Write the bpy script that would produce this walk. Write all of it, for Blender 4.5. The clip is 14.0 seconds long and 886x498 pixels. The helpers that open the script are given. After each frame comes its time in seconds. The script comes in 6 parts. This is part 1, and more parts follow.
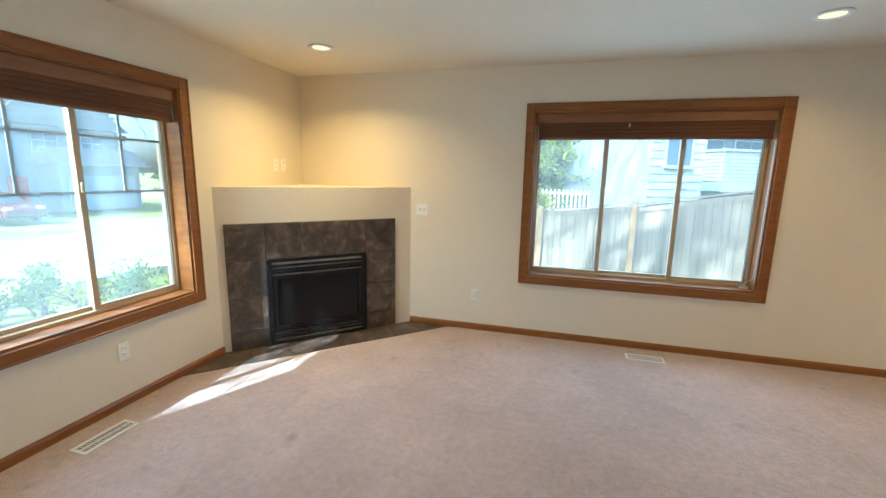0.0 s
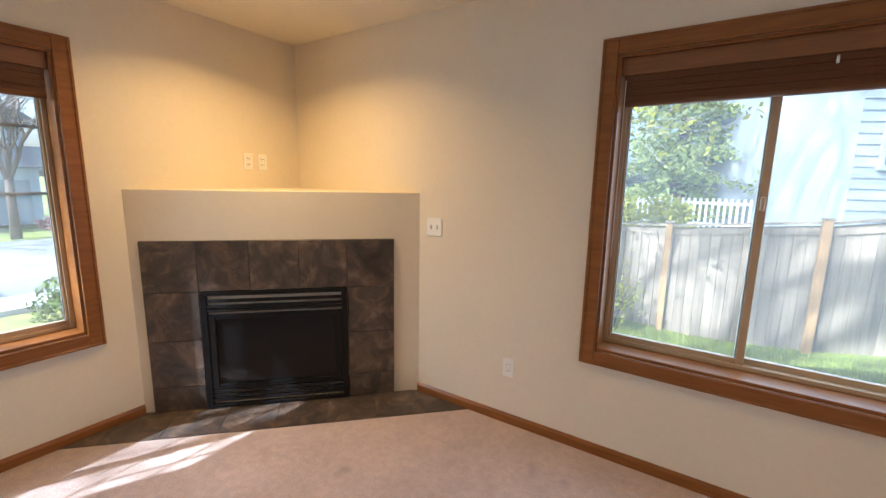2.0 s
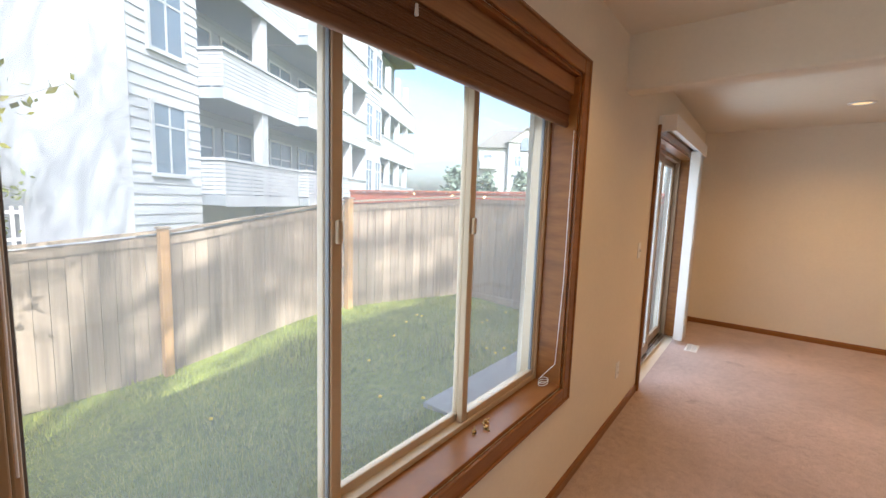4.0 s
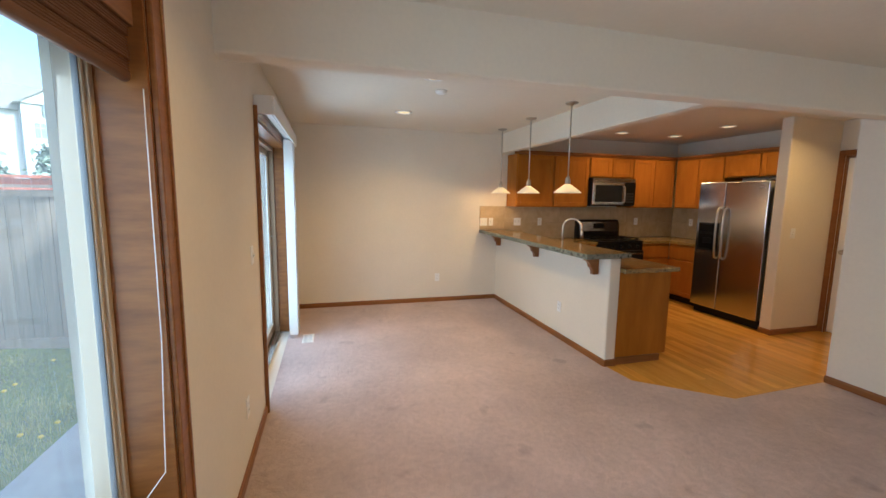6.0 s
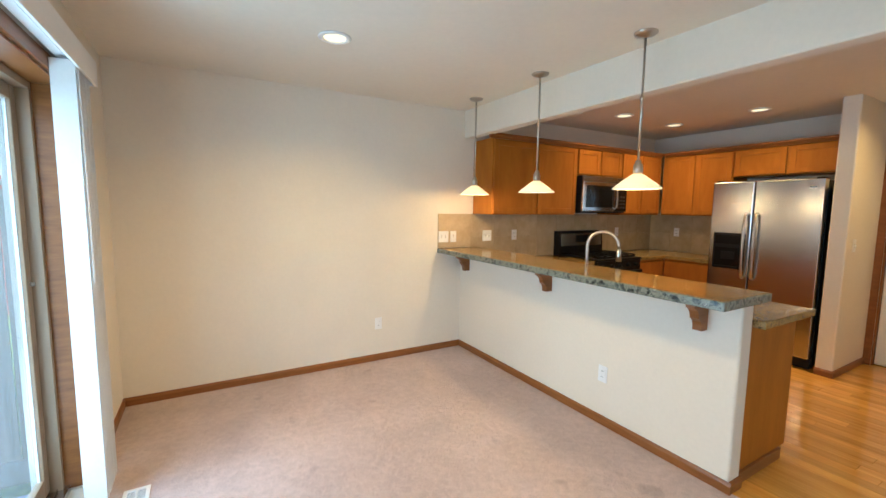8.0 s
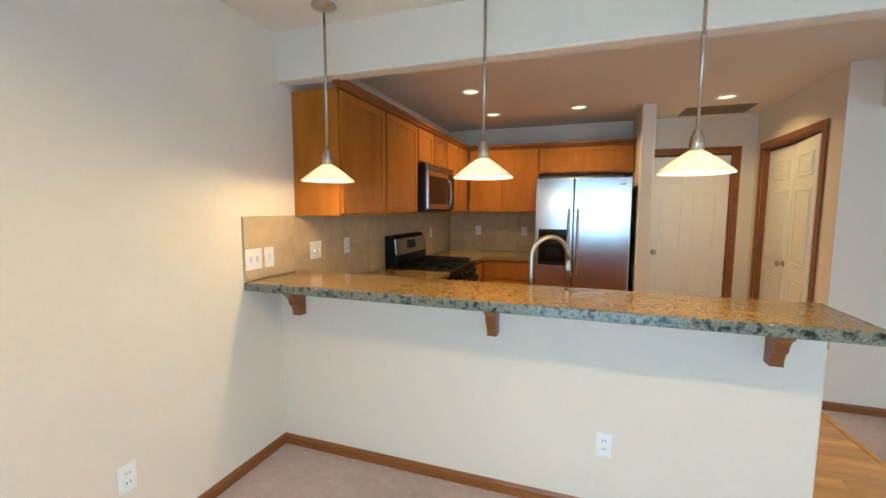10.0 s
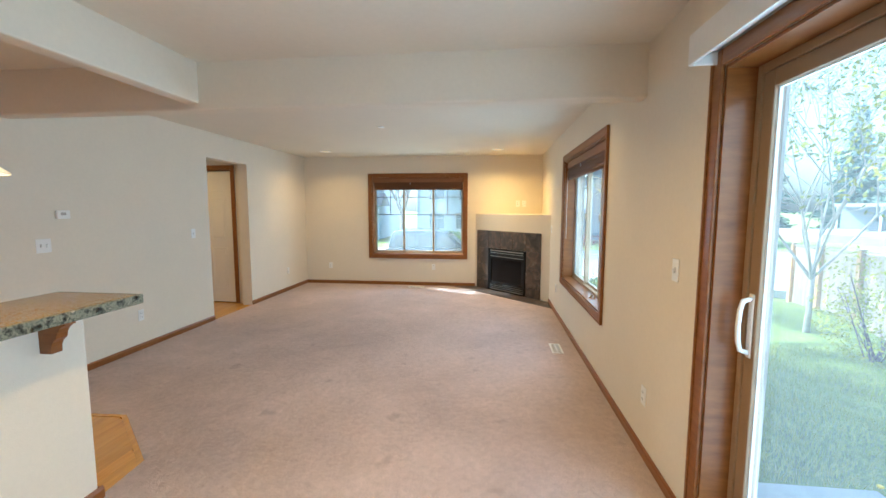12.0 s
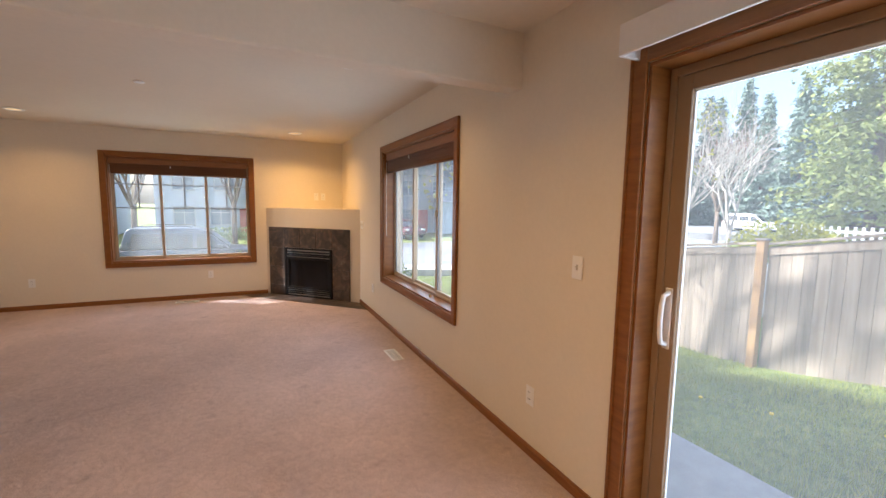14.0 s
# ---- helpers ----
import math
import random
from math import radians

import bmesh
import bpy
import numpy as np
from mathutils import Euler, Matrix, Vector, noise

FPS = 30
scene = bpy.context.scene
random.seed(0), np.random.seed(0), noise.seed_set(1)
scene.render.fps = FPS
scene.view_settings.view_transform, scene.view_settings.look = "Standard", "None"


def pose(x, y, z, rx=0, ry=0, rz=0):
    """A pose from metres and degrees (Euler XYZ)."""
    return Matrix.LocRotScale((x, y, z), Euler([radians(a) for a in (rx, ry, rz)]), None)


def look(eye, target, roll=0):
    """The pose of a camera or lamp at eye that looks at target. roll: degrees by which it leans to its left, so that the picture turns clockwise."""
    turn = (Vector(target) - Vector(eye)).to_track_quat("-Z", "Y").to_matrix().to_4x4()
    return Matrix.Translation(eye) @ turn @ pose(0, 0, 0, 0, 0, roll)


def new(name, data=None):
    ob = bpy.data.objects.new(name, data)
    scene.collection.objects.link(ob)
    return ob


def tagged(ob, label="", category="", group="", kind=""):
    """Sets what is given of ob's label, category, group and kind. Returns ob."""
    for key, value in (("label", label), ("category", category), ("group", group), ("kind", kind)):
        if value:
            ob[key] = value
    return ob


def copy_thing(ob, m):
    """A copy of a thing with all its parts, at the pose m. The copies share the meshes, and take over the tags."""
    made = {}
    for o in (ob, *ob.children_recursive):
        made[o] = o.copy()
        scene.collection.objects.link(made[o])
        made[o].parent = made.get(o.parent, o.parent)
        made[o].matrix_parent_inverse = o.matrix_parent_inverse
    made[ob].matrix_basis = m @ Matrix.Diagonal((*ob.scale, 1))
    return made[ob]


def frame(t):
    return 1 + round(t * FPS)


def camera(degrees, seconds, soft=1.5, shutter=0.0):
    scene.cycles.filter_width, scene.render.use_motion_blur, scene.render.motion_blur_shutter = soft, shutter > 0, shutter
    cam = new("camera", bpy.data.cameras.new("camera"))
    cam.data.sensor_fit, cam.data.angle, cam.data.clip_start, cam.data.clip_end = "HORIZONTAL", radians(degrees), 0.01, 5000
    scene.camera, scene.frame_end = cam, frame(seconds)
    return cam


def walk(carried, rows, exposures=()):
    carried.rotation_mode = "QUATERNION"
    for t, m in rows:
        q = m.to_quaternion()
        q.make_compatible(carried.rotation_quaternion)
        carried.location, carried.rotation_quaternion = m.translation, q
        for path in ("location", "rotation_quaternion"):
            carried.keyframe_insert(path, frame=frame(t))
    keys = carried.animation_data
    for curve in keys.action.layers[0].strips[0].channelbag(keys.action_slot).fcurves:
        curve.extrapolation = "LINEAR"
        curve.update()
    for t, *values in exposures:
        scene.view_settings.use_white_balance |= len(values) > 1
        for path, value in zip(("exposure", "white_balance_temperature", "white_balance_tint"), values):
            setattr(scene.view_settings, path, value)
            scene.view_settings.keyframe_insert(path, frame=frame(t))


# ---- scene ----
cam = camera(94.5, 14.0)
PATH = [
    (0, (0.348, 0.224, 1.488), (-0.171, 2.123, 1.136), 1.1),
    (0.5, (0.434, 0.577, 1.491), (-0.563, 2.27, 1.119), 0.8),
    (1, (0.561, 0.971, 1.513), (-0.713, 2.466, 1.133), 0.6),
    (1.5, (0.618, 1.387, 1.486), (-0.716, 2.833, 1.125), 0.7),
    (2, (0.556, 1.875, 1.456), (-0.519, 3.529, 1.124), 1.1),
    (2.5, (0.536, 2.371, 1.413), (0.075, 4.296, 1.125), 1.5),
    (2.7, (0.462, 2.468, 1.416), (0.372, 4.451, 1.176), 2.1),
    (4.8, (0.063, 3.631, 1.483), (1.993, 4.087, 1.228), 1.3),
    (5, (0.069, 3.635, 1.486), (2.036, 3.889, 1.23), 1.2),
    (5.5, (0.249, 3.606, 1.501), (2.222, 3.409, 1.24), 1.0),
    (6, (0.639, 3.565, 1.53), (2.552, 3.038, 1.276), 0.8),
    (6.5, (1.098, 3.574, 1.522), (2.94, 2.834, 1.278), 0.7),
    (7, (1.607, 3.509, 1.488), (3.398, 2.648, 1.258), 0.7),
    (7.5, (2.163, 3.484, 1.46), (3.916, 2.546, 1.243), 0.7),
    (7.7, (2.395, 3.48, 1.464), (4.135, 2.516, 1.254), 0.7),
    (9.8, (4.506, 3.155, 1.459), (5.466, 1.412, 1.262), 0.4),
    (10, (4.63, 3.126, 1.445), (5.287, 1.247, 1.249), 0.2),
    (10.5, (4.8, 3.072, 1.453), (4.55, 1.097, 1.259), -0.1),
    (11, (4.995, 3.026, 1.458), (3.778, 1.451, 1.263), -0.0),
    (11.5, (5.251, 3.039, 1.455), (3.463, 2.164, 1.262), 0.1),
    (12, (5.447, 3.113, 1.464), (3.47, 2.882, 1.268), 0.1),
    (12.5, (5.498, 3.159, 1.471), (3.528, 3.44, 1.271), 0.4),
    (13, (5.408, 3.044, 1.454), (3.529, 3.699, 1.25), 0.7),
    (13.5, (5.195, 2.834, 1.44), (3.411, 3.713, 1.234), 0.8),
    (14, (4.825, 2.574, 1.458), (3.03, 3.429, 1.244), 0.9),
]
EXPOSURES = [(0.0, 2.85, 4550, -11), (0.5, 2.75, 4650, -12), (1.0, 2.65, 4950, -3), (1.5, 2.62, 5050, 1), (2.0, 2.62, 5050, 4), (2.5, 2.58, 5000, 0), (5.0, 2.4, 6500, 17), (5.5, 2.5, 5900, 14), (6.0, 2.65, 5000, 0), (7.0, 3.0, 4600, -6), (7.5, 3.15, 4700, -6), (10.0, 3.15, 4450, -8), (10.5, 3.38, 4500, -8), (11.0, 3.42, 4450, -10), (12.0, 3.05, 4750, -7), (12.5, 2.87, 5650, 4), (13.0, 2.62, 5850, 10), (13.5, 2.5, 5800, 11), (14.0, 2.5, 5650, 12)]
walk(cam, [(t, look(eye, target, roll)) for t, eye, target, roll in PATH], EXPOSURES)

# ---- world and sun ----
SUN_AZ, SUN_EL = 206.5, 44.0   # compass-like: degrees clockwise from +y, towards the sun
world = bpy.data.worlds.new("world")
scene.world = world
world.use_nodes = True
wn = world.node_tree.nodes
sky = wn.new("ShaderNodeTexSky")
sky.sky_type = "NISHITA"
sky.sun_disc = False
sky.sun_elevation = radians(SUN_EL)
sky.sun_rotation = radians(SUN_AZ)
sky.air_density, sky.dust_density, sky.ozone_density = 1.0, 5.0, 0.7
wn["Background"].inputs["Strength"].default_value = 0.09
world.node_tree.links.new(sky.outputs[0], wn["Background"].inputs["Color"])
sun_data = bpy.data.lights.new("sun", "SUN")
sun_data.energy, sun_data.angle, sun_data.color = 2.2, radians(0.5), (1.0, 0.95, 0.88)
sun = new("sun", sun_data)
_d = Vector((math.sin(radians(SUN_AZ)) * math.cos(radians(SUN_EL)), math.cos(radians(SUN_AZ)) * math.cos(radians(SUN_EL)), math.sin(radians(SUN_EL))))
sun.matrix_world = look(_d * 50, (0, 0, 0))


CAN_WATTS, PENDANT_WATTS, SKY_SHARE = 1.7, 1.0, 0.3


# the sky's light in the three glazed openings: width, height, place, turn, watts
for _name, _w, _h, _at, _m in (("sky_west", 1.70, 1.18, 11.0, pose(-2.45, 1.73, 1.23, 0, -87, 0)), ("sky_north", 1.78, 1.18, 10.0, pose(1.04, 4.25, 1.23, -87, 0, 0)), ("sky_patio", 1.70, 1.90, 17.5, pose(4.53, 4.25, 1.04, -87, 0, 0))):
    _l = bpy.data.lights.new(_name, "AREA")
    _l.shape, _l.size, _l.size_y, _l.energy, _l.color = "RECTANGLE", _w, _h, _at * SKY_SHARE, (0.82, 0.91, 1.0)
    new(_name, _l).matrix_world = _m


# ---- building helpers ----
def mesh_of(bm, name):
    me = bpy.data.meshes.new(name)
    bm.to_mesh(me)
    bm.free()
    return me


def put(name, bm, material, label="", category="", group="", kind="", smooth=False):
    """Links a bmesh as one top-level object."""
    me = mesh_of(bm, name)
    me.materials.append(material)
    if smooth:
        me.polygons.foreach_set("use_smooth", [True] * len(me.polygons))
    return tagged(new(name, me), label, category, group, kind)


def part(name, bm, material, parent, label="", smooth=False):
    ob = put(name, bm, material, label, smooth=smooth)
    ob.parent = parent
    return ob


def thing(name, at, label, category, group="", rz=0.0):
    """An empty at a thing's base that carries its parts."""
    ob = tagged(new(name), label, category, group)
    ob.empty_display_size = 0.1
    ob.matrix_world = pose(*at, 0, 0, rz)
    return ob


def box(bm, a, b, bevel=0.0, segments=2):
    """Adds a box between two corners, its edges rounded by bevel."""
    lo, hi = [min(p, q) for p, q in zip(a, b)], [max(p, q) for p, q in zip(a, b)]
    m = Matrix.Translation([(p + q) / 2 for p, q in zip(lo, hi)]) @ Matrix.Diagonal([q - p for p, q in zip(lo, hi)] + [1])
    made = bmesh.ops.create_cube(bm, size=1.0, matrix=m)["verts"]
    if bevel > 0:
        edges = list({e for v in made for e in v.link_edges})
        bmesh.ops.bevel(bm, geom=edges, offset=bevel, segments=segments, affect="EDGES", profile=0.5)
    return bm


def boxes(*pairs, bevel=0.0, segments=2):
    bm = bmesh.new()
    for a, b in pairs:
        box(bm, a, b, bevel, segments)
    return bm


def prism(points, z0, z1, axis="z"):
    """A straight prism over a polygon; axis tells which way it is drawn out."""
    bm = bmesh.new()
    def at(p, h):
        return {"z": (p[0], p[1], h), "y": (p[0], h, p[1]), "x": (h, p[0], p[1])}[axis]
    low = [bm.verts.new(at(p, z0)) for p in points]
    high = [bm.verts.new(at(p, z1)) for p in points]
    bm.faces.new(low), bm.faces.new(high)
    for i in range(len(points)):
        j = (i + 1) % len(points)
        bm.faces.new((low[i], low[j], high[j], high[i]))
    bmesh.ops.recalc_face_normals(bm, faces=bm.faces)
    return bm


def lathe(profile, steps=32, at=(0, 0, 0)):
    """A solid of revolution about z from (radius, height) pairs."""
    bm = bmesh.new()
    rings = []
    for r, h in profile:
        if r < 1e-5:
            rings.append([bm.verts.new((at[0], at[1], at[2] + h))])
        else:
            rings.append([bm.verts.new((at[0] + r * math.cos(2 * math.pi * i / steps), at[1] + r * math.sin(2 * math.pi * i / steps), at[2] + h)) for i in range(steps)])
    for lo, hi in zip(rings, rings[1:]):
        for i in range(steps):
            j = (i + 1) % steps
            if len(lo) == 1 and len(hi) == 1:
                continue
            if len(lo) == 1:
                bm.faces.new((lo[0], hi[j], hi[i]))
            elif len(hi) == 1:
                bm.faces.new((lo[i], lo[j], hi[0]))
            else:
                bm.faces.new((lo[i], lo[j], hi[j], hi[i]))
    bmesh.ops.recalc_face_normals(bm, faces=bm.faces)
    return bm


def tube(points, radius, steps=12, caps=True, bm=None):
    """A round tube along a line of points; radius may be a list."""
    bm = bm or bmesh.new()
    pts = [Vector(p) for p in points]
    radii = radius if isinstance(radius, (list, tuple)) else [radius] * len(pts)
    rings, side = [], None
    for i, p in enumerate(pts):
        ahead = (pts[min(i + 1, len(pts) - 1)] - pts[max(i - 1, 0)]).normalized()
        if side is None:
            side = ahead.orthogonal().normalized()
        side = (side - ahead * side.dot(ahead)).normalized()
        up = ahead.cross(side)
        rings.append([bm.verts.new(p + radii[i] * (math.cos(2 * math.pi * k / steps) * side + math.sin(2 * math.pi * k / steps) * up)) for k in range(steps)])
    for lo, hi in zip(rings, rings[1:]):
        for k in range(steps):
            j = (k + 1) % steps
            bm.faces.new((lo[k], lo[j], hi[j], hi[k]))
    if caps:
        bm.faces.new(list(reversed(rings[0]))), bm.faces.new(rings[-1])
    return bm


def moved(bm, m):
    bmesh.ops.transform(bm, matrix=m, verts=bm.verts)
    return bm


# ---- materials ----
def material(name, color, rough=0.6, metal=0.0, vary=0.06, scale=6.0, bump=0.0, bump_scale=80.0, spec=0.5, coat=0.0, stretch=None, rough_vary=0.08, piece=0.0):
    """A plain surface with tone variation at two scales, an uneven gloss and fine relief."""
    mat = bpy.data.materials.new(name)
    mat.use_nodes = True
    n, l = mat.node_tree.nodes, mat.node_tree.links
    b = n["Principled BSDF"]
    tc = n.new("ShaderNodeTexCoord")
    src = tc.outputs["Object"]
    if stretch:
        mp = n.new("ShaderNodeMapping")
        mp.inputs["Scale"].default_value = stretch
        l.new(src, mp.inputs["Vector"])
        src = mp.outputs[0]
    big, fine = n.new("ShaderNodeTexNoise"), n.new("ShaderNodeTexNoise")
    big.inputs["Scale"].default_value, big.inputs["Detail"].default_value = scale, 5
    fine.inputs["Scale"].default_value, fine.inputs["Detail"].default_value = scale * 14, 3
    l.new(src, big.inputs["Vector"]), l.new(src, fine.inputs["Vector"])
    mix = n.new("ShaderNodeMath")
    mix.operation = "ADD"
    l.new(big.outputs["Fac"], mix.inputs[0]), l.new(fine.outputs["Fac"], mix.inputs[1])
    rng = n.new("ShaderNodeMapRange")
    rng.inputs["From Min"].default_value, rng.inputs["From Max"].default_value = 0.6, 1.4
    rng.inputs["To Min"].default_value, rng.inputs["To Max"].default_value = 1 - vary, 1 + vary
    l.new(mix.outputs[0], rng.inputs["Value"])
    val = rng.outputs[0]
    if piece:
        info = n.new("ShaderNodeObjectInfo")
        pr = n.new("ShaderNodeMapRange")
        pr.inputs["To Min"].default_value, pr.inputs["To Max"].default_value = 1 - piece, 1 + piece
        l.new(info.outputs["Random"], pr.inputs["Value"])
        mul = n.new("ShaderNodeMath")
        mul.operation = "MULTIPLY"
        l.new(val, mul.inputs[0]), l.new(pr.outputs[0], mul.inputs[1])
        val = mul.outputs[0]
    tint = n.new("ShaderNodeVectorMath")
    tint.operation = "SCALE"
    tint.inputs[0].default_value = color
    l.new(val, tint.inputs["Scale"])
    l.new(tint.outputs[0], b.inputs["Base Color"])
    b.inputs["Metallic"].default_value = metal
    b.inputs["Specular IOR Level"].default_value = spec
    b.inputs["Coat Weight"].default_value = coat
    rr = n.new("ShaderNodeMapRange")
    rr.inputs["To Min"].default_value, rr.inputs["To Max"].default_value = max(rough - rough_vary, 0.02), min(rough + rough_vary, 1)
    l.new(big.outputs["Fac"], rr.inputs["Value"]), l.new(rr.outputs[0], b.inputs["Roughness"])
    if bump:
        bn = n.new("ShaderNodeTexNoise")
        bn.inputs["Scale"].default_value, bn.inputs["Detail"].default_value = bump_scale, 4
        l.new(src, bn.inputs["Vector"])
        bp = n.new("ShaderNodeBump")
        bp.inputs["Strength"].default_value, bp.inputs["Distance"].default_value = bump, 0.004
        l.new(bn.outputs["Fac"], bp.inputs["Height"]), l.new(bp.outputs[0], b.inputs["Normal"])
    return mat


def ramp_material(name, colors, scale=8.0, detail=8.0, rough=0.5, bump=0.2, kind="noise", stretch=(1, 1, 1), spec=0.5, coat=0.0, distort=0.0, piece=0.0, bump_dist=0.004, fine=0.0):
    """A patterned surface: colors is a list of (place, colour) stops over noise, wave or speckle."""
    mat = bpy.data.materials.new(name)
    mat.use_nodes = True
    n, l = mat.node_tree.nodes, mat.node_tree.links
    b = n["Principled BSDF"]
    tc, mp = n.new("ShaderNodeTexCoord"), n.new("ShaderNodeMapping")
    mp.inputs["Scale"].default_value = stretch
    l.new(tc.outputs["Object"], mp.inputs["Vector"])
    vec = mp.outputs[0]
    if piece:
        info = n.new("ShaderNodeObjectInfo")
        shift = n.new("ShaderNodeVectorMath")
        shift.operation = "MULTIPLY_ADD"
        shift.inputs[1].default_value, = ((37.0, 53.0, 71.0),)
        l.new(info.outputs["Random"], shift.inputs[0]), l.new(vec, shift.inputs[2])
        vec = shift.outputs[0]
    if kind == "wave":
        tex = n.new("ShaderNodeTexWave")
        tex.inputs["Scale"].default_value, tex.inputs["Distortion"].default_value = scale, distort
        tex.inputs["Detail"].default_value = detail
        out = tex.outputs["Fac"]
    elif kind == "cell":
        tex = n.new("ShaderNodeTexVoronoi")
        tex.inputs["Scale"].default_value = scale
        out = tex.outputs["Color"]
    else:
        tex = n.new("ShaderNodeTexNoise")
        tex.inputs["Scale"].default_value, tex.inputs["Detail"].default_value, tex.inputs["Distortion"].default_value = scale, detail, distort
        tex.inputs["Roughness"].default_value = 0.65
        out = tex.outputs["Fac"]
    l.new(vec, tex.inputs["Vector"])
    ramp = n.new("ShaderNodeValToRGB")
    el = ramp.color_ramp.elements
    while len(el) < len(colors):
        el.new(0.5)
    for e, (p, c) in zip(el, colors):
        e.position, e.color = p, (*c, 1)
    l.new(out, ramp.inputs["Fac"])
    col = ramp.outputs["Color"]
    if piece:
        pr = n.new("ShaderNodeMapRange")
        pr.inputs["To Min"].default_value, pr.inputs["To Max"].default_value = 1 - piece, 1 + piece
        l.new(info.outputs["Random"], pr.inputs["Value"])
        sc = n.new("ShaderNodeVectorMath")
        sc.operation = "SCALE"
        l.new(col, sc.inputs[0]), l.new(pr.outputs[0], sc.inputs["Scale"])
        col = sc.outputs[0]
    if fine:
        fn = n.new("ShaderNodeTexNoise")
        fn.inputs["Scale"].default_value, fn.inputs["Detail"].default_value = 1.3, 4
        l.new(tc.outputs["Object"], fn.inputs["Vector"])
        fr = n.new("ShaderNodeMapRange")
        fr.inputs["From Min"].default_value, fr.inputs["From Max"].default_value = 0.3, 0.7
        fr.inputs["To Min"].default_value, fr.inputs["To Max"].default_value = 1 - fine, 1 + fine
        l.new(fn.outputs["Fac"], fr.inputs["Value"])
        sc = n.new("ShaderNodeVectorMath")
        sc.operation = "SCALE"
        l.new(col, sc.inputs[0]), l.new(fr.outputs[0], sc.inputs["Scale"])
        col = sc.outputs[0]
    l.new(col, b.inputs["Base Color"])
    b.inputs["Roughness"].default_value = rough
    b.inputs["Specular IOR Level"].default_value = spec
    b.inputs["Coat Weight"].default_value = coat
    if bump:
        bp = n.new("ShaderNodeBump")
        bp.inputs["Strength"].default_value, bp.inputs["Distance"].default_value = bump, bump_dist
        l.new(tex.outputs["Fac"] if kind != "cell" else tex.outputs["Distance"], bp.inputs["Height"]), l.new(bp.outputs[0], b.inputs["Normal"])
    return mat


def glow(name, color, strength):
    mat = bpy.data.materials.new(name)
    mat.use_nodes = True
    b = mat.node_tree.nodes["Principled BSDF"]
    b.inputs["Base Color"].default_value = (*color, 1)
    b.inputs["Emission Color"].default_value = (*color, 1)
    b.inputs["Emission Strength"].default_value = strength
    return mat


def clear_glass(name, glare_share, tint=(0.97, 0.985, 0.98)):
    """A thin pane with a whitish veil put in for window glare, and a reflection that grows towards grazing angles."""
    mat = bpy.data.materials.new(name)
    mat.use_nodes = True
    n, l = mat.node_tree.nodes, mat.node_tree.links
    n.remove(n["Principled BSDF"])
    tr, gl, mx, lw = n.new("ShaderNodeBsdfTransparent"), n.new("ShaderNodeBsdfGlossy"), n.new("ShaderNodeMixShader"), n.new("ShaderNodeLayerWeight")
    pw, mr = n.new("ShaderNodeMath"), n.new("ShaderNodeMapRange")
    pw.operation = "POWER"
    pw.inputs[1].default_value = 4.0
    mr.inputs["To Min"].default_value, mr.inputs["To Max"].default_value = 0.025, 0.35
    tr.inputs[0].default_value = (*tint, 1)
    gl.inputs["Roughness"].default_value = 0.02
    lw.inputs["Blend"].default_value = 0.5
    l.new(lw.outputs["Facing"], pw.inputs[0]), l.new(pw.outputs[0], mr.inputs["Value"]), l.new(mr.outputs[0], mx.inputs[0])
    # translucent white mixed in as the veil of glare over the view
    glare, veil = n.new("ShaderNodeBsdfTranslucent"), n.new("ShaderNodeMixShader")
    glare.inputs[0].default_value = (0.95, 0.93, 0.89, 1)
    veil.inputs[0].default_value = glare_share
    l.new(tr.outputs[0], veil.inputs[1]), l.new(glare.outputs[0], veil.inputs[2])
    l.new(veil.outputs[0], mx.inputs[1]), l.new(gl.outputs[0], mx.inputs[2])
    l.new(mx.outputs[0], n["Material Output"].inputs["Surface"])
    return mat


